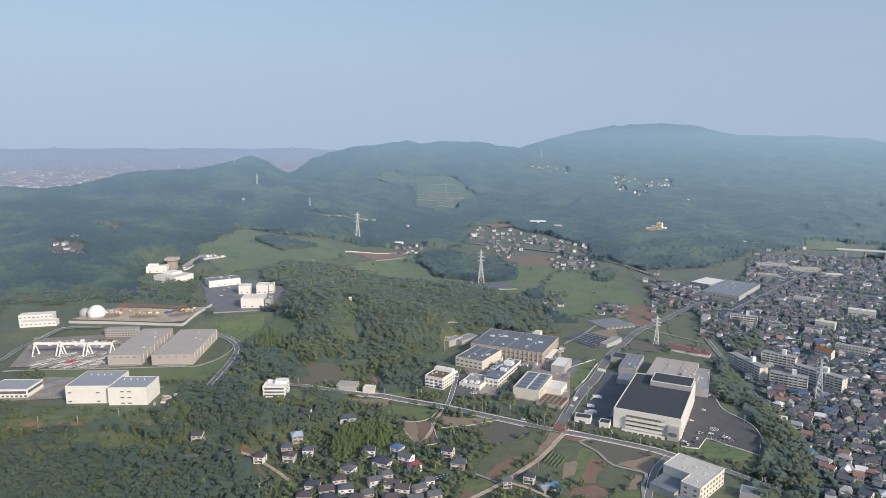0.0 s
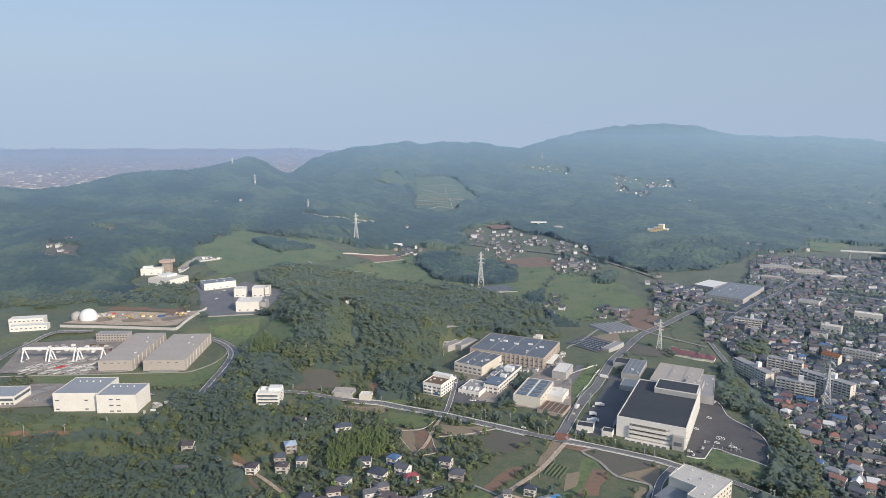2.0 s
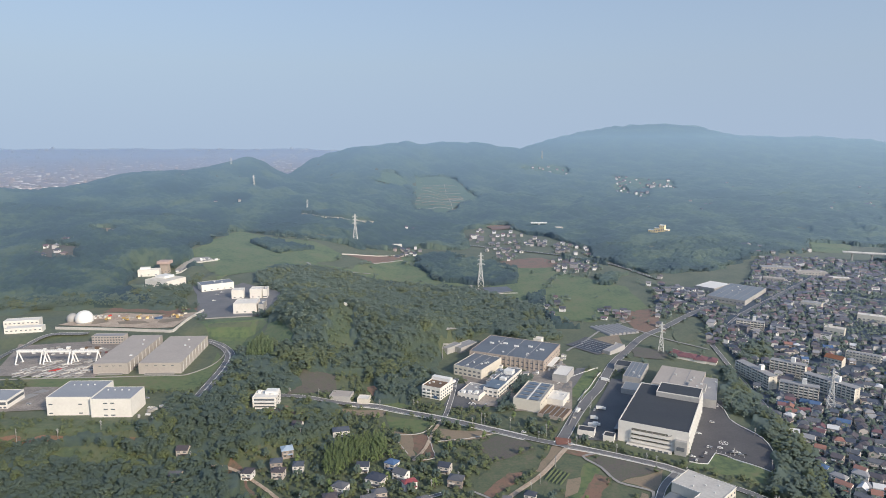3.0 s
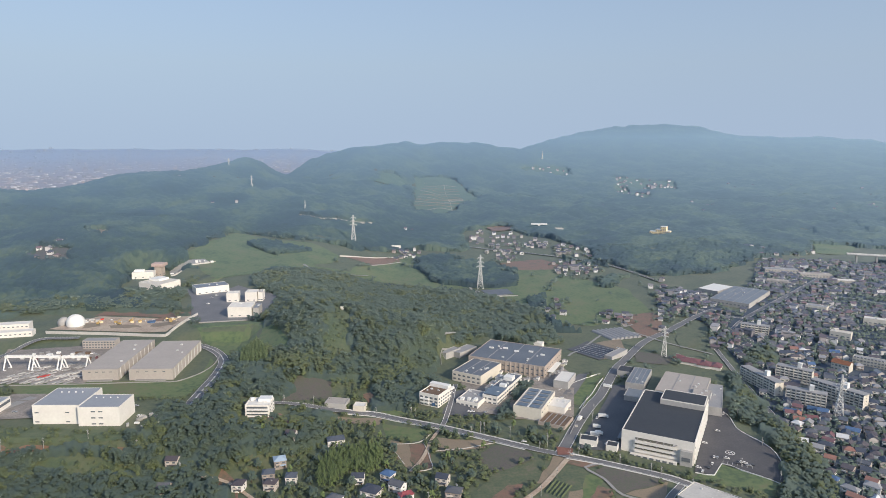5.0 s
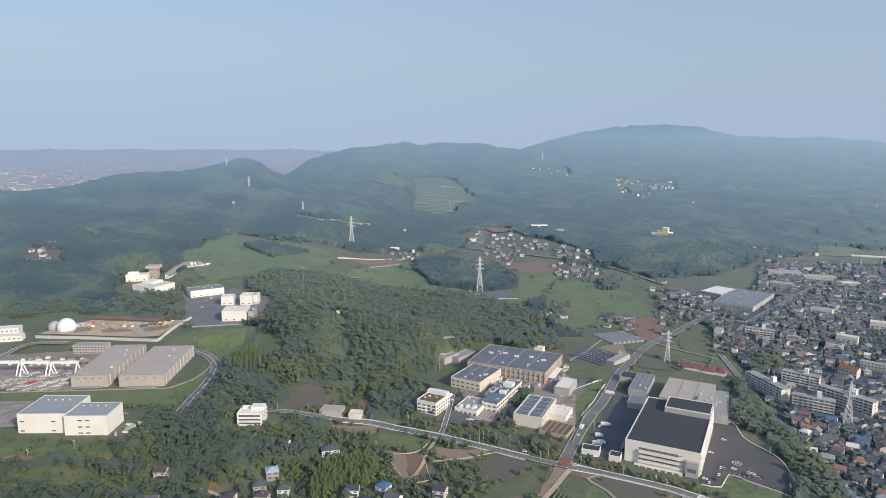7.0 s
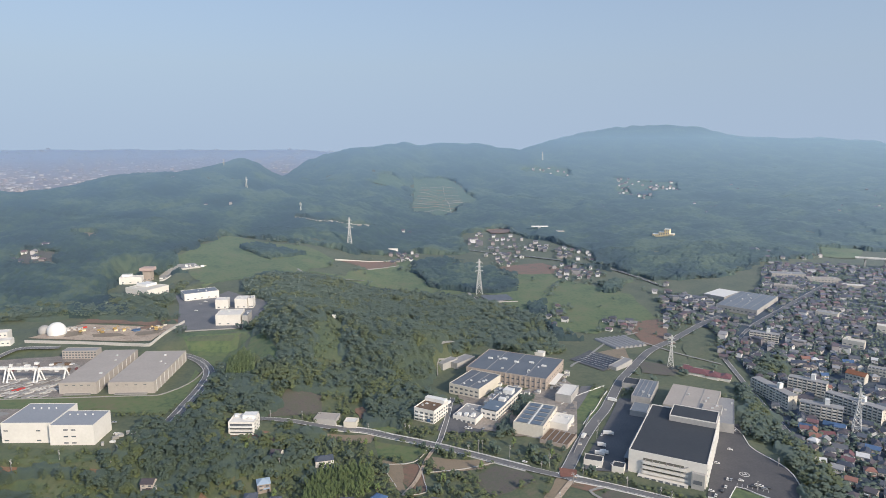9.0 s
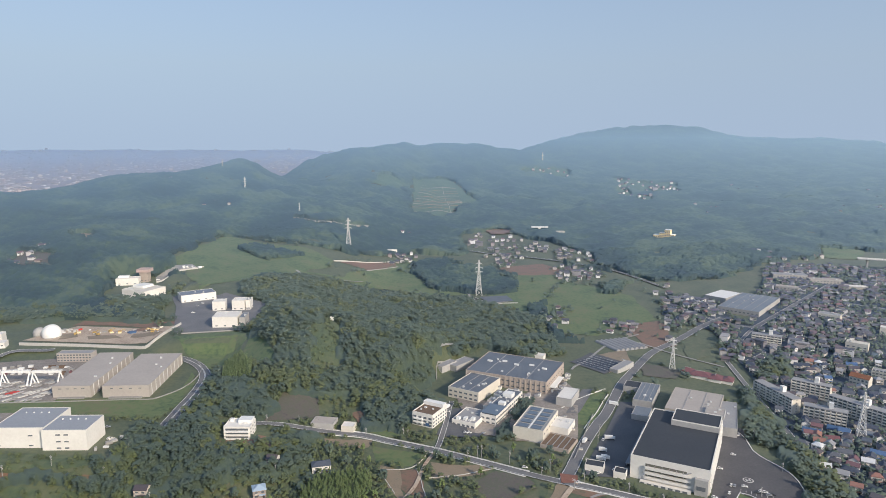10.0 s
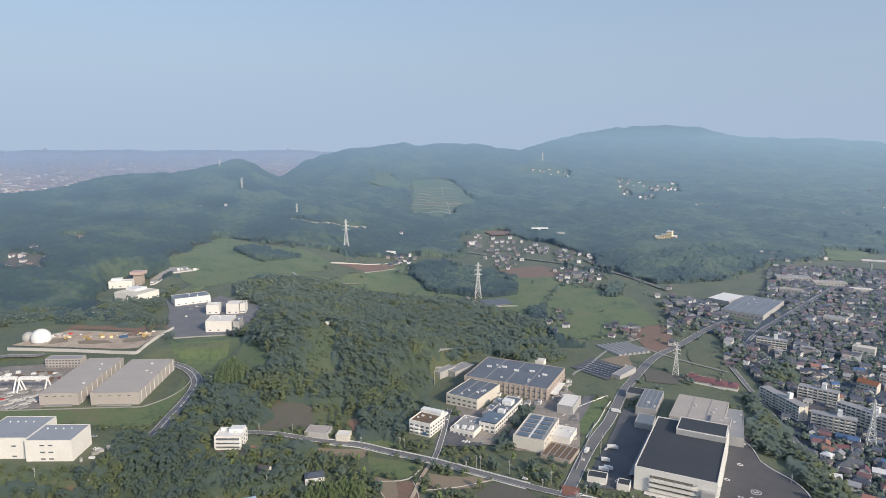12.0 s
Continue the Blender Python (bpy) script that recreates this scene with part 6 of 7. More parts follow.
village_house(-84, 446, 11, 9, 15, 'brown')
village_house(-95, 452, 10, 8, -10, 'dark')
village_house(-70, 447, 11, 8, 10, 'slate')
village_house(-54, 440, 9, 7, 20, 'grey')
village_house(-17, 447, 9, 7, 25, 'grey')
village_house(-11, 456, 8, 6, 25, 'grey')
village_house(4, 502, 9, 8, -20, 'dark')
village_house(12, 483, 11, 9, -15, 'grey')
village_house(-203, 521, 9, 8, 0, 'brown')
village_house(-198, 492, 9, 7, 0, 'grey')
village_house(-61, 434, 10, 8, 0, 'brown')
village_house(-37, 434, 11, 8, 10, 'brown')
village_house(-19, 433, 10, 8, 10, 'grey')
village_house(64, 461, 8, 6, -20, 'dark')
village_house(47, 455, 6, 5, 0, 'grey')
village_house(-81, 434, 10, 8, 20, 'dark')
village_house(-98, 437, 10, 8, 0, 'brown')
village_house(-6, 438, 9, 8, 20, 'grey')
# utility poles
utility_pole(-341, 531, 11.4)
utility_pole(-308, 532, 10.6)
utility_pole(-277, 540, 8.0)
utility_pole(-235, 532, 10.0)
utility_pole(-228, 557, 8.3)
utility_pole(-195, 514, 9.9)
utility_pole(-116, 548, 9.2)
utility_pole(-121, 495, 8.8)
utility_pole(-98, 460, 8.1)
utility_pole(-141, 621, 8.0)
utility_pole(-116, 631, 8.0)
utility_pole(-57, 620, 8.0)
utility_pole(28, 576, 8.4)
utility_pole(36, 579, 11.0)
utility_pole(39, 578, 11.0)
utility_pole(60, 567, 11.8)
utility_pole(89, 553, 11.6)
utility_pole(82, 548, 8.1)
utility_pole(89, 506, 9.3)
utility_pole(74, 483, 8.4)
utility_pole(66, 473, 8.0)
utility_pole(137, 605, 9.1)
utility_pole(142, 622, 9.9)
utility_pole(118, 563, 9.9)
utility_pole(112, 540, 8.1)
utility_pole(142, 529, 8.0)
utility_pole(162, 515, 8.0)
utility_pole(168, 510, 8.0)
utility_pole(103, 530, 9.3)
utility_pole(271, 616, 9.3)
utility_pole(235, 525, 8.0)
utility_pole(268, 561, 8.0)
utility_pole(256, 506, 8.0)
utility_pole(-51, 466, 8.0)
utility_pole(-42, 451, 8.0)
utility_pole(-6, 477, 8.2)
utility_pole(14, 488, 8.0)
utility_pole(234, 456, 8.0)
utility_pole(236, 455, 8.0)
utility_pole(186, 494, 8.6)
utility_pole(-25, 618, 8.0)
utility_pole(-21, 615, 8.0)
utility_pole(-171, 523, 8.0)
utility_pole(-133, 449, 8.0)
utility_pole(329, 528, 14.0)
utility_pole(302, 482, 12.2)
utility_pole(306, 456, 9.5)
utility_pole(347, 617, 12.2)
utility_pole(405, 1011, 13.1)
utility_pole(392, 998, 13.8)
utility_pole(454, 793, 14.0)
utility_pole(347, 573, 11.5)
utility_pole(461, 862, 14.0)
# parked cars
car(242, 588, -25, 'white')
car(222, 565, -25, 'white')
car(220, 540, 60, 'white')
car(222, 539, 60, 'silver')
car(229, 538, -20, 'white')
car(214, 529, 60, 'white')
car(209, 523, 60, 'dark')
car(201, 523, -25, 'white')
car(235, 529, -20, 'dark')
car(238, 531, -20, 'white')
car(240, 530, -20, 'white')
car(241, 526, -20, 'silver')
car(244, 527, -20, 'dark')
car(261, 622, 60, 'white')
car(202, 517, 60, 'white')
car(28, 620, -30, 'white')
car(31, 620, -30, 'white')
car(43, 619, 50, 'silver')
car(143, 612, 60, 'white')
car(126, 556, 10, 'white')
car(140, 561, 10, 'white')
car(12, 666, -30, 'white')
car(13, 659, -30, 'white')
car(-266, 601, 10, 'silver')
car(-254, 580, 40, 'white')
car(-365, 587, 15, 'silver')
car(108, 538, -20, 'white')
car(71, 560, -20, 'white')
car(129, 608, -28, 'dark')
car(219, 832, -28, 'white')
car(203, 728, -28, 'white')
car(-316, 964, 10, 'white')
car(-311, 915, 20, 'white')
car(-318, 950, 10, 'silver')
car(359, 762, -20, 'white')
car(238, 475, 30, 'silver')
# lorries
lorry(149, 614, -8, 9)
lorry(133, 577, -15, 8)
lorry(138, 592, -10, 7)
lorry(137, 579, -10, 7)
lorry(126, 605, 60, 8)
lorry(12, 664, 62, 10)
lorry(170, 685, -25, 9)
# house clusters
cluster([(60, 1710), (127, 1735), (240, 1595), (331, 1455), (306, 1394), (209, 1469), (112, 1527), (63, 1607)], 60, -10)
cluster([(79, 1520), (184, 1472), (136, 1369), (114, 1387)], 16, -10)
cluster([(226, 1382), (309, 1351), (308, 1276), (217, 1251)], 26, -10)
cluster([(154, 1070), (186, 1070), (175, 932), (142, 956)], 7, -15)
cluster([(701, 2819), (926, 2709), (836, 2441), (643, 2492)], 26, 0)
cluster([(647, 2553), (707, 2286), (662, 2199), (609, 2358)], 10, 0)
cluster([(355, 1156), (413, 1260), (323, 935), (282, 856)], 14, -25)
cluster([(225, 1014), (278, 980), (257, 919), (224, 933)], 10, -20)
cluster([(395, 1156), (432, 1134), (413, 1033), (367, 1071)], 20, -40)
cluster([(349, 896), (401, 910), (377, 851), (331, 837)], 12, -25)
cluster([(-105, 1460), (-44, 1526), (-47, 1411), (-94, 1390)], 12, 0)
cluster([(643, 1459), (806, 1458), (757, 1388), (631, 1401)], 10, 0)
cluster([(647, 1383), (782, 1390), (733, 1299), (619, 1296)], 22, -10)
cluster([(-810, 1313), (-636, 1166), (-581, 1086), (-655, 1085)], 8, 0)
cluster([(-737, 1778), (-672, 1803), (-645, 1687), (-685, 1664)], 6, 0)
cluster([(310, 2712), (526, 2903), (516, 2719), (325, 2652)], 8, 0)
cluster([(1286, 2321), (1417, 2216), (1055, 1658), (973, 1689)], 11, 0)
cluster([(951, 2717), (1239, 2647), (1204, 2568), (877, 2442)], 11, 0)
cluster([(760, 1750), (1000, 1800), (1060, 2250), (700, 2150)], 9, 0)
cluster([(1150, 1950), (1400, 2000), (1700, 2700), (1350, 2750)], 9, 0)
cluster([(420, 1950), (640, 1950), (640, 2150), (430, 2150)], 8, 0)
cluster([(-184, 1620), (-67, 1793), (-70, 1687), (-168, 1588)], 5, 0)
cluster([(-589, 1645), (-446, 1679), (-450, 1643), (-565, 1613)], 5, 0)


def woods():
    # near woods, tree by tree
    x, y, r = scatter(-640, 420, 380, 1165, 6.0, 11)
    m = in_sight(x, y) & (np.hypot(x, 0) < 600)
    w = np.zeros(x.shape, bool)
    for o in WOODS:
        w |= inside(x, y, o)
    w &= m & ~near_road(x, y, 3.5)
    for o in KEEP_OUT:
        w &= ~inside(x, y, o)
    w &= ~on_pad(x, y, 2.0)
    x, y = x[w], y[w]
    r = np.random.RandomState(12)
    size = r.uniform(3.2, 5.6, len(x)) * (1 + 0.22 * waves(x, y, 60, 5))
    tall = size * r.uniform(1.7, 2.5, len(x))
    # fewer pale trees at the near left: its shade put into tree colours
    pale = waves(x, y, 70, 15) + 0.6 * waves(x, y, 22, 16) > np.where((y < 500) & (x < -60), 0.45, 0.22)
    for name, pick, mat, label in (("broadleaf_wood", ~pale, "leaf", "dense dark green broadleaf wood on the slopes"), ("young_wood", pale, "scrub_leaf", "lighter green young trees in the wood")):
        for stand, clumps in ((pick & (y < 600), 46), (pick & (y >= 600) & (y < 820), 24), (pick & (y >= 820), 15)):
            foliage(name, x[stand], y[stand], size[stand], tall[stand], clumps, octa(), mat, label, 13, lift=1.0)
    # foliage sheet added below the crowns to brighten the dark gaps between them
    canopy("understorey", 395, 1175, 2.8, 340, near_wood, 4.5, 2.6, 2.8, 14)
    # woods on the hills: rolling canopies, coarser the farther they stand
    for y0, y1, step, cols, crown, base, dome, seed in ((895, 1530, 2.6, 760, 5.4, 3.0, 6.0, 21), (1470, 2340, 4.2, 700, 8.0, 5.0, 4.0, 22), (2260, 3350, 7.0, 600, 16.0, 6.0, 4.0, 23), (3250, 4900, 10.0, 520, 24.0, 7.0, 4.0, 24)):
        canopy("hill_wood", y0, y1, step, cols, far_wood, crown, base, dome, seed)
    # trees that stand out along the edges of the hill woods
    x, y, r = scatter(-1500, 1500, 900, 2250, 6.5, 31)
    w = in_sight(x, y)
    x, y = x[w], y[w]
    w = far_wood(x, y)
    x, y = x[w], y[w]
    edge = ~(far_wood(x + 9, y) & far_wood(x - 9, y) & far_wood(x, y + 9) & far_wood(x, y - 9))
    x, y = x[edge], y[edge]
    r = np.random.RandomState(32)
    size = r.uniform(2.5, 5.0, len(x))
    foliage("wood_edge", x, y, size, r.uniform(6, 11, len(x)), 8, octa(), "canopy", "ragged edge trees of the hill woods", 33, 1.0, 0.05, 1.0)


def near_wood(x, y):
    w = np.zeros(x.shape, bool)
    for o in WOODS:
        w |= inside(x, y, o)
    w &= ~near_road(x, y, 3.5) & ~on_pad(x, y, 2.0)
    for o in KEEP_OUT:
        w &= ~inside(x, y, o)
    return w


def far_wood(x, y):
    w = ~near_road(x, y, 8) & ~on_pad(x, y, 3.0)
    for o in CLEARINGS + KEEP_OUT:
        w &= ~inside(x, y, o)
    for o in GROVES:
        w |= inside(x, y, o)
    w &= ~inside(x, y, WOODS[0])
    w &= ~((y > 2300) & (x < -300) & (ground_z(x, y) < 0.086 * np.maximum(y - 3300, 0) + 45))
    return w


def domes(x, y, crown, seed):
    """Rounded crowns packed at random: 1 in the middle of a crown, 0 between crowns."""
    r = np.random.RandomState(seed)
    table = r.uniform(0, 1, (64, 64, 3))
    cell = crown * 1.25
    cx, cy = np.floor(x / cell).astype(int), np.floor(y / cell).astype(int)
    best = np.zeros(x.shape)
    for a in (-1, 0, 1):
        for b in (-1, 0, 1):
            t = table[(cx + a) % 64, (cy + b) % 64]
            px, py = (cx + a + t[..., 0]) * cell, (cy + b + t[..., 1]) * cell
            size = crown * (0.6 + 0.45 * t[..., 2])
            best = np.maximum(best, (0.6 + 0.4 * t[..., 2]) * np.sqrt(np.clip(1 - ((x - px) ** 2 + (y - py) ** 2) / size ** 2, 0, 1)))
    return best


def canopy(name, y0, y1, step, cols, wooded, crown, base, dome, seed):
    rows = np.arange(y0, y1, step)
    u = np.linspace(-0.74, 0.74, cols)
    y = np.repeat(rows[:, None], cols, 1) + np.random.RandomState(seed).uniform(-0.3, 0.3, (len(rows), cols)) * step
    x = u[None, :] * rows[:, None]
    sway = max(0.9 * crown, 17.0)
    reach = max(5 * crown, 64.0)
    m = wooded((x + sway * waves(x, y, reach, seed + 3)).ravel(), (y + sway * waves(x, y, reach, seed + 4)).ravel()).reshape(x.shape)
    z = ground_z(x, y) + np.where(m, base + dome * domes(x, y, crown, seed) + 2.5 * waves(x, y, 60, seed) + np.clip((y - 900) / 500, 0, 1) * np.clip((3300 - y) / 700, 0, 1) * 9.0 * waves(x, y, 115, 8), -2.0)
    z[0] = ground_z(x[0], y[0]) - 3
    z[-1] = ground_z(x[-1], y[-1]) - 3
    idx = np.arange(x.size).reshape(x.shape)
    quads = np.stack([idx[:-1, :-1], idx[:-1, 1:], idx[1:, 1:], idx[1:, :-1]], -1).reshape(-1, 4)
    quads = quads[m.ravel()[quads].any(1)]
    used, back = np.unique(quads, return_inverse=True)
    me = bpy.data.meshes.new(name)
    fill(me, np.stack([x, y, z], -1).reshape(-1, 3)[used], back.reshape(-1, 4))
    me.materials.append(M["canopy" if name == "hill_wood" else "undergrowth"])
    me.polygons.foreach_set("use_smooth", np.ones(len(quads), bool))
    tagged(new(name, me), "dark green woods covering the hills" if name == "hill_wood" else "dense foliage sheet filling the gaps below the trees", "trees", kind="stuff")


woods()


# ---- the town ----
TOWN = [(362, 850), (346, 761), (309, 617), (295, 515), (261, 428), (337, 430), (978, 1330), (749, 1373), (638, 1363), (438, 998), (423, 1071), (380, 1156), (328, 1033), (369, 950)]


def town():
    r = np.random.RandomState(31)
    u, v = np.meshgrid(np.arange(-900, 1500, 10.6), np.arange(-200, 1900, 11.6))
    iu, iv = np.meshgrid(np.arange(u.shape[1]), np.arange(u.shape[0]))
    u = u + 4.0 * (iu // 6)
    v = v + 4.0 * (iv // 2)
    u, v = u.ravel() + r.uniform(-3.4, 3.4, u.size), v.ravel() + r.uniform(-3.4, 3.4, u.size)
    bend = 0.10 * np.sin(v / 170.0)
    a = radians(-27)
    x, y = 300 + u * math.cos(a) - v * math.sin(a) + 60 * bend, 300 + u * math.sin(a) + v * math.cos(a)
    m = inside(x, y, TOWN) & in_sight(x, y) & ~near_road(x, y, 4.5) & (r.uniform(0, 1, x.size) < np.where(y < 720, 0.70, 0.80)) & (waves(x, y, 170, 44) < 0.42)
    for o in BLOCKED + [w for w in WOODS]:
        m &= ~inside(x, y, o)
    x, y = x[m], y[m]
    order = np.argsort(y)
    x, y = x[order], y[order]
    kinds = ["brown", "slate", "grey", "dark", "dark", "brown", "grey", "orange", "brown", "white", "pale", "brown", "blue", "dark", "rust", "dark", "grey", "brown", "dark", "pale", "orange", "brown"]
    near = 260
    for px, py in zip(x[:near], y[:near]):
        house(float(px), float(py), int(r.choice([7, 8, 9, 11])), int(r.choice([6, 7, 8])), float(-27 + 12 * math.sin(px / 60.0) + r.uniform(-16, 16) + 90 * (r.uniform() < 0.3)), kinds[r.randint(len(kinds))], "hip" if r.uniform() < 0.5 else "gable", "town houses")
    far_houses("town_houses", [(float(p), float(q), float(-27 + 14 * math.sin(p / 90.0 + q / 140.0) + r.uniform(-22, 22))) for p, q in zip(x[near:], y[near:])], "crowded town houses with grey, brown and orange roofs")
    # gardens between the houses
    gx, gy, rr = scatter(240, 980, 430, 1400, 7.4, 61)
    w = inside(gx, gy, TOWN) & in_sight(gx, gy) & ~near_road(gx, gy, 3) & (rr.uniform(0, 1, gx.size) < 0.9)
    for o in BLOCKED:
        w &= ~inside(gx, gy, o)
    gx, gy = gx[w], gy[w]
    size = rr.uniform(1.8, 4.2, len(gx))
    foliage("garden_trees", gx, gy, size, size * 1.9, 8, octa(), "leaf", "small garden trees between the town houses", 62, lift=0.3)


town()
_g = np.random.RandomState(64)
_gx = np.repeat([q[0] for q in _spots], 4) + _g.uniform(-15, 15, 4 * len(_spots))
_gy = np.repeat([q[1] for q in _spots], 4) + _g.uniform(-15, 15, 4 * len(_spots))
_near = _gy < 1600
_gx, _gy = _gx[_near], _gy[_near]
_gs = _g.uniform(1.8, 3.6, len(_gx))
foliage("hamlet_trees", _gx, _gy, _gs, _gs * 1.7, 7, octa(), "leaf", "garden trees round the hamlet houses", 65)
far_houses("hamlet_houses", _spots, "scattered hamlet houses with pale walls and dark roofs")


# ---- the city on the far plain ----
def far_city():
    drape("city_ground", [(-2900, 2550), (-1350, 2550), (-1000, 3000), (-350, 3500), (-350, 4930), (-4300, 4930), (-3900, 4000)], "city_ground", "pale built-up plain beyond the ridge", "ground", 0.5)
    r = np.random.RandomState(77)
    n = 6500
    y = 2650 + 2300 * r.uniform(0, 1, n) ** 0.75
    x = -y * r.uniform(0.10, 0.74, n)
    keep = ground_z(x, y) < 0.086 * np.maximum(y - 3300, 0) + 30
    x, y = x[keep], y[keep]
    z = ground_z(x, y)
    n = len(x)
    w, d, h = r.uniform(9, 22, n) * np.where(r.uniform(0, 1, n) < 0.06, 2.2, 1), r.uniform(8, 18, n), r.uniform(3.0, 7.0, n) * np.where(r.uniform(0, 1, n) < 0.05, 2.2, 1)
    c = np.array([(-1, -1, 0), (1, -1, 0), (1, 1, 0), (-1, 1, 0), (-1, -1, 1), (1, -1, 1), (1, 1, 1), (-1, 1, 1)], float)
    pts = np.stack([x[:, None] + c[None, :, 0] * w[:, None] / 2, y[:, None] + c[None, :, 1] * d[:, None] / 2, z[:, None] - 3 + c[None, :, 2] * (h[:, None] + 3)], -1)
    f = np.array([(4, 5, 6, 7), (0, 1, 5, 4), (1, 2, 6, 5), (2, 3, 7, 6), (3, 0, 4, 7)])
    faces = (f[None] + (np.arange(n) * 8)[:, None, None]).reshape(-1, 4)
    me = bpy.data.meshes.new("far_city")
    fill(me, pts.reshape(-1, 3), faces)
    # the same painted haze fades the farthest buildings into the sky
    me.materials.append(material("far_city_walls", [(0.16, 0.15, 0.14), (0.22, 0.19, 0.18), (0.30, 0.24, 0.22), (0.5, 0.36, 0.32), (0.78, 0.70, 0.66), (0.9, 0.88, 0.86)], 3, 200, 0.8, haze_gloss=1.45, vary="island", spread=0.9, haze_tint=(0.70, 0.80, 0.91), power_=14.0, veil=0.0))
    tagged(new("far_city", me), "pale sprawling city on the plain beyond the ridge", "city", kind="stuff")


far_city()


# ---- scrub, hedges and single trees ----
def scrub():
    x, y, r = scatter(-420, 330, 385, 720, 5.6, 71)
    m = in_sight(x, y) & ~near_road(x, y, 2.5) & (waves(x, y, 75, 72) + 0.5 * waves(x, y, 28, 73) > -0.45) & ~inside(x, y, TOWN)
    for o in KEEP_OUT + WOODS + BLOCKED:
        m &= ~inside(x, y, o)
    m &= ~on_pad(x, y, 3.0)
    x, y = x[m], y[m]
    size = r.uniform(1.4, 3.4, len(x))
    foliage("scrub", x, y, size, size * r.uniform(1.3, 2.0, len(x)), 12, octa(), "scrub_leaf", "green scrub and hedges between the fields", 74)
    x, y, r = scatter(-330, 380, 760, 1400, 15.0, 75)
    m = in_sight(x, y) & ~near_road(x, y, 3) & (waves(x, y, 130, 76) + 0.6 * waves(x, y, 40, 77) > 0.30)
    for o in [k for k in KEEP_OUT if len(k) < 10] + WOODS + BLOCKED + [TOWN]:
        m &= ~inside(x, y, o)
    m &= ~on_pad(x, y, 3.0)
    x, y = x[m], y[m]
    size = r.uniform(2.5, 6, len(x))
    foliage("valley_trees", x, y, size, size * r.uniform(1.2, 1.8, len(x)), 9, octa(), "leaf", "loose groves and hedges across the valley meadows", 78)


scrub()


def belt():
    o = [(48, 600), (66, 604), (80, 640), (94, 688), (86, 694), (74, 662), (58, 628)]
    x, y, r = scatter(40, 100, 595, 700, 4.2, 85)
    m = inside(x, y, o) & (np.hypot(x - 89, y - 630) > 22)
    x, y = x[m], y[m]
    size = r.uniform(2.2, 3.8, len(x))
    foliage("tree_belt", x, y, size, size * r.uniform(1.8, 2.3, len(x)), 18, octa(), "leaf", "dark green belt of trees between the factory and the hall", 86)


belt()


def clearing_scrub(outline, seed):
    """Low bushes spilling over the edges of a clearing."""
    o = np.array(outline, float)
    x, y, r = scatter(o[:, 0].min() - 6, o[:, 0].max() + 6, o[:, 1].min() - 6, o[:, 1].max() + 6, 5.0, seed)
    m = (inside(x, y, outline) | inside(x + 6, y, outline) | inside(x - 6, y, outline)) & (waves(x, y, 30, seed) > -0.15) & ~near_road(x, y, 2)
    x, y = x[m], y[m]
    size = r.uniform(1.0, 2.6, len(x))
    foliage("clearing_scrub", x, y, size, size * 1.4, 10, octa(), "scrub_leaf", "low green scrub scattered over a rough clearing", seed)


for k, o in enumerate(([(-124, 713), (-130, 769), (-121, 794), (-101, 780), (-91, 720), (-106, 696)], [(-322, 516), (-300, 526), (-256, 524), (-225, 515), (-266, 503)], [(-390, 560), (-330, 556), (-250, 552), (-232, 540), (-300, 536), (-390, 540)])):
    clearing_scrub(o, 101 + k)


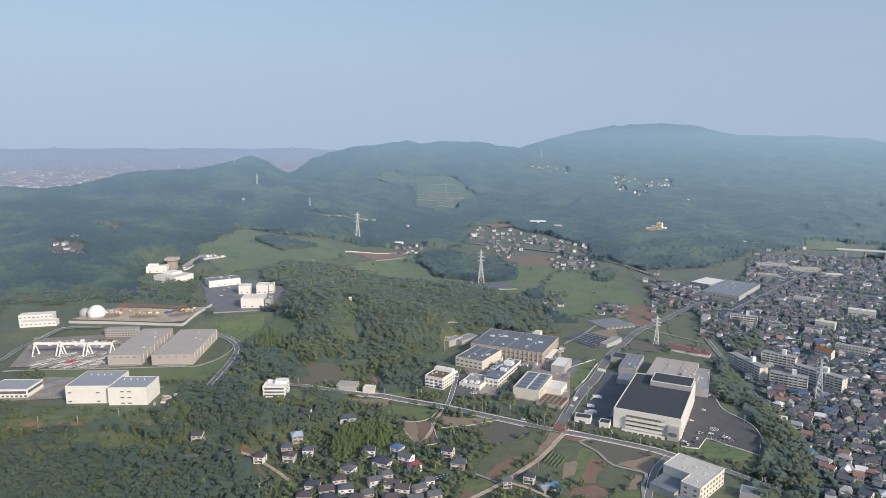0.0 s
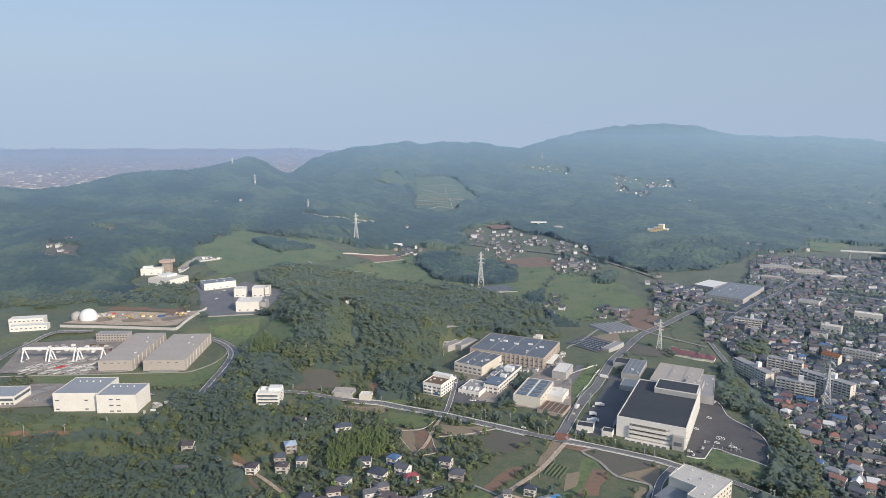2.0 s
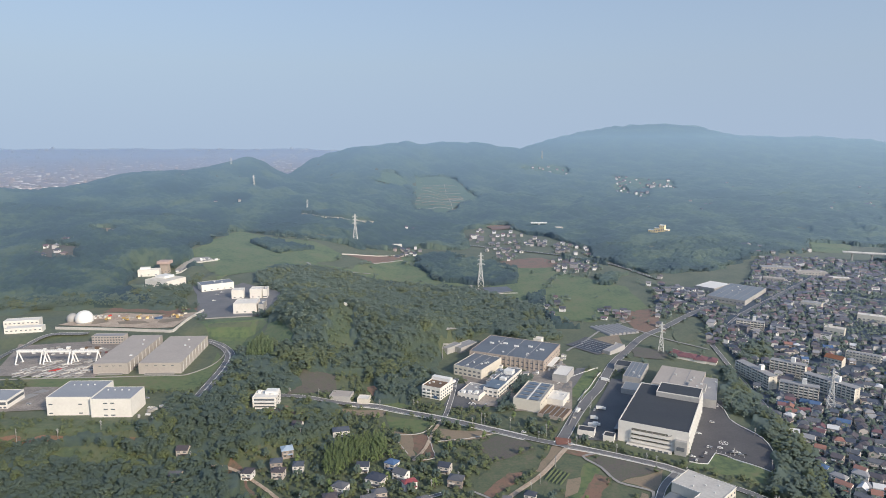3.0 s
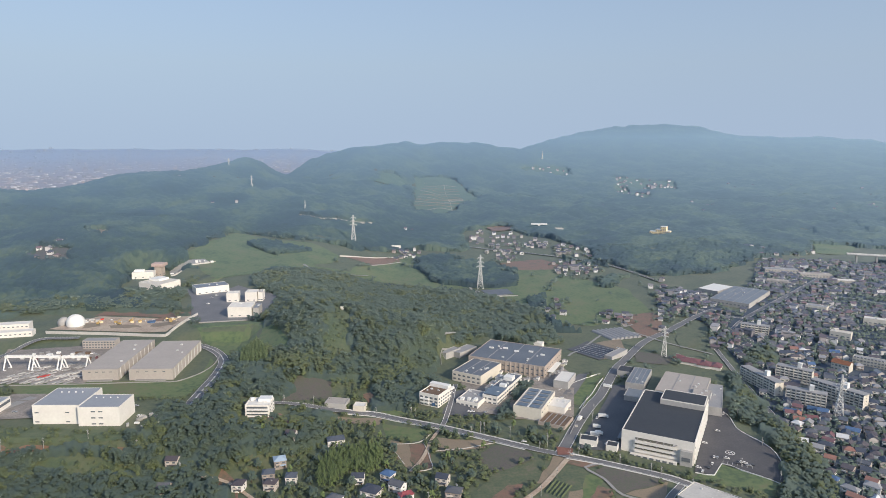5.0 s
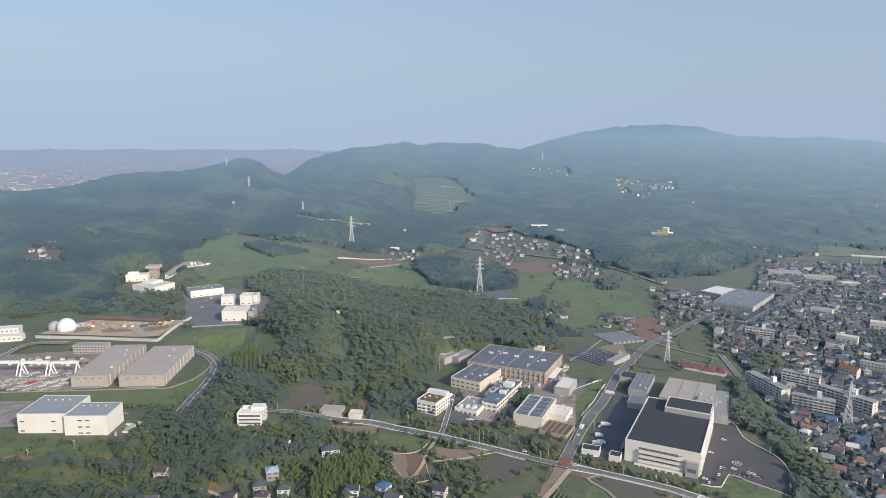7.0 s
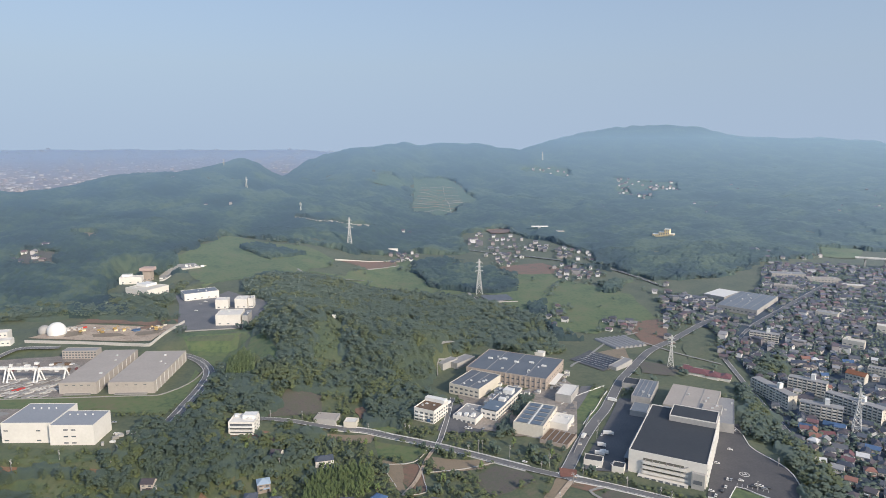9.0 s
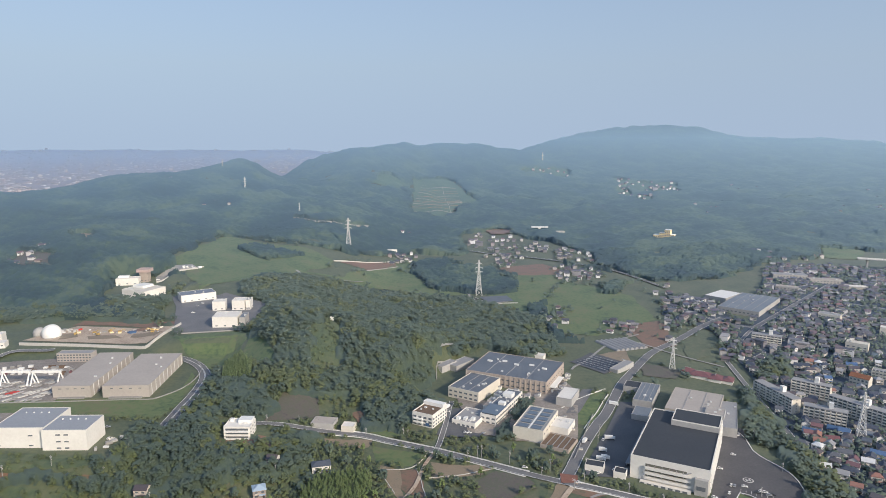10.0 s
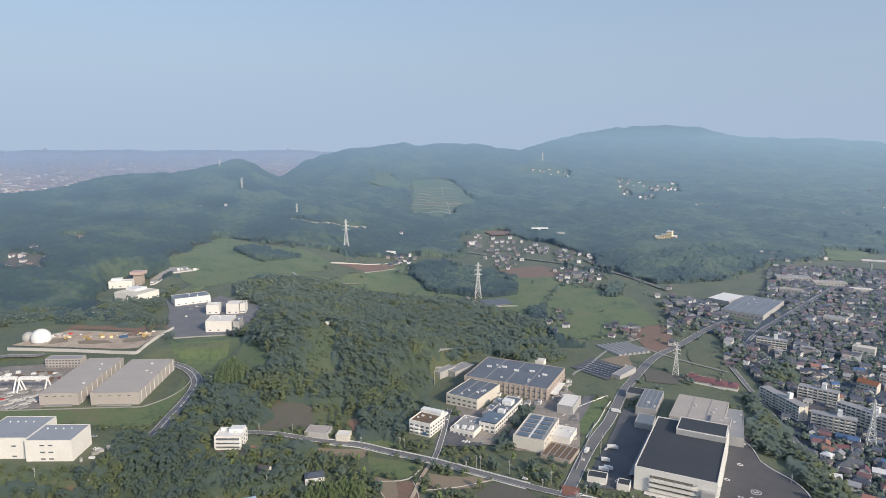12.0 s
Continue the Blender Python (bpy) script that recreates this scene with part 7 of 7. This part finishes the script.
def tree(seed, size, tall, mat):
    """A single tree: tapered trunk with limbs and a crown of leaf clumps."""
    r = np.random.RandomState(seed)
    t = thing("tree", "broadleaf garden tree with a loose green crown" if mat == "leaf" else "pale green bamboo clump with drooping tips", "tree", 0, -50, 0, 0, "single trees")
    s = Shape().bar((0, 0, -0.5), (0, 0, tall * 0.5), 0.3, 6, 0.14)
    for k in range(5):
        a = r.uniform(0, 6.28)
        s.bar((0, 0, tall * r.uniform(0.3, 0.5)), (size * 0.6 * math.cos(a), size * 0.6 * math.sin(a), tall * r.uniform(0.55, 0.8)), 0.12, 5, 0.04)
    part("trunk", s, "bark", t)
    v, f = ico()
    crown = Shape()
    for k in range(26):
        a, h = r.uniform(0, 6.28), r.uniform(0, 1)
        rad = size * math.sqrt(max(0.05, 1 - (2 * h - 0.8) ** 2 / 1.5)) * math.sqrt(r.uniform(0.1, 1)) * 0.85
        q = size * r.uniform(0.2, 0.42)
        at = np.array((rad * math.cos(a), rad * math.sin(a), tall * (0.3 + 0.62 * h)))
        crown.add([tuple(at + p * q * r.uniform(0.7, 1.25)) for p in v], [tuple(int(i) for i in g) for g in f])
    ob = part("crown", crown, mat, t)
    ob.data.polygons.foreach_set("use_smooth", [True] * len(ob.data.polygons))
    return t


def single_trees():
    kinds = [tree(1, 2.6, 6, "leaf"), tree(2, 3.4, 8, "leaf"), tree(3, 2.2, 5, "leaf"), tree(4, 4.0, 9, "leaf"), tree(5, 2.4, 8.5, "bamboo")]
    x, y, r = scatter(-170, 130, 415, 600, 15.5, 81)
    m = in_sight(x, y) & ~near_road(x, y, 3)
    for o in KEEP_OUT:
        m &= ~inside(x, y, o)
    x, y = x[m], y[m]
    first = True
    for k, (px, py) in enumerate(zip(x[:150], y[:150])):
        kind = kinds[k % len(kinds)]
        at = pose(float(px), float(py), gz(px, py), 0, 0, float(r.uniform(0, 360)))
        if k < len(kinds):
            kind.matrix_world = at
        else:
            copy_thing(kind, at)


single_trees()


def bamboo(outline, seed):
    o = np.array(outline, float)
    x, y, r = scatter(o[:, 0].min(), o[:, 0].max(), o[:, 1].min(), o[:, 1].max(), 2.7, seed)
    m = inside(x, y, outline)
    x, y = x[m], y[m]
    size = r.uniform(1.0, 1.7, len(x))
    foliage("bamboo_grove", x, y, size, r.uniform(10, 14, len(x)), 14, octa(), "bamboo", "bright green bamboo grove with feathery tips", seed, 2.6, lift=0.9)


bamboo(BAMBOO[0], 91)
bamboo(BAMBOO[1], 92)
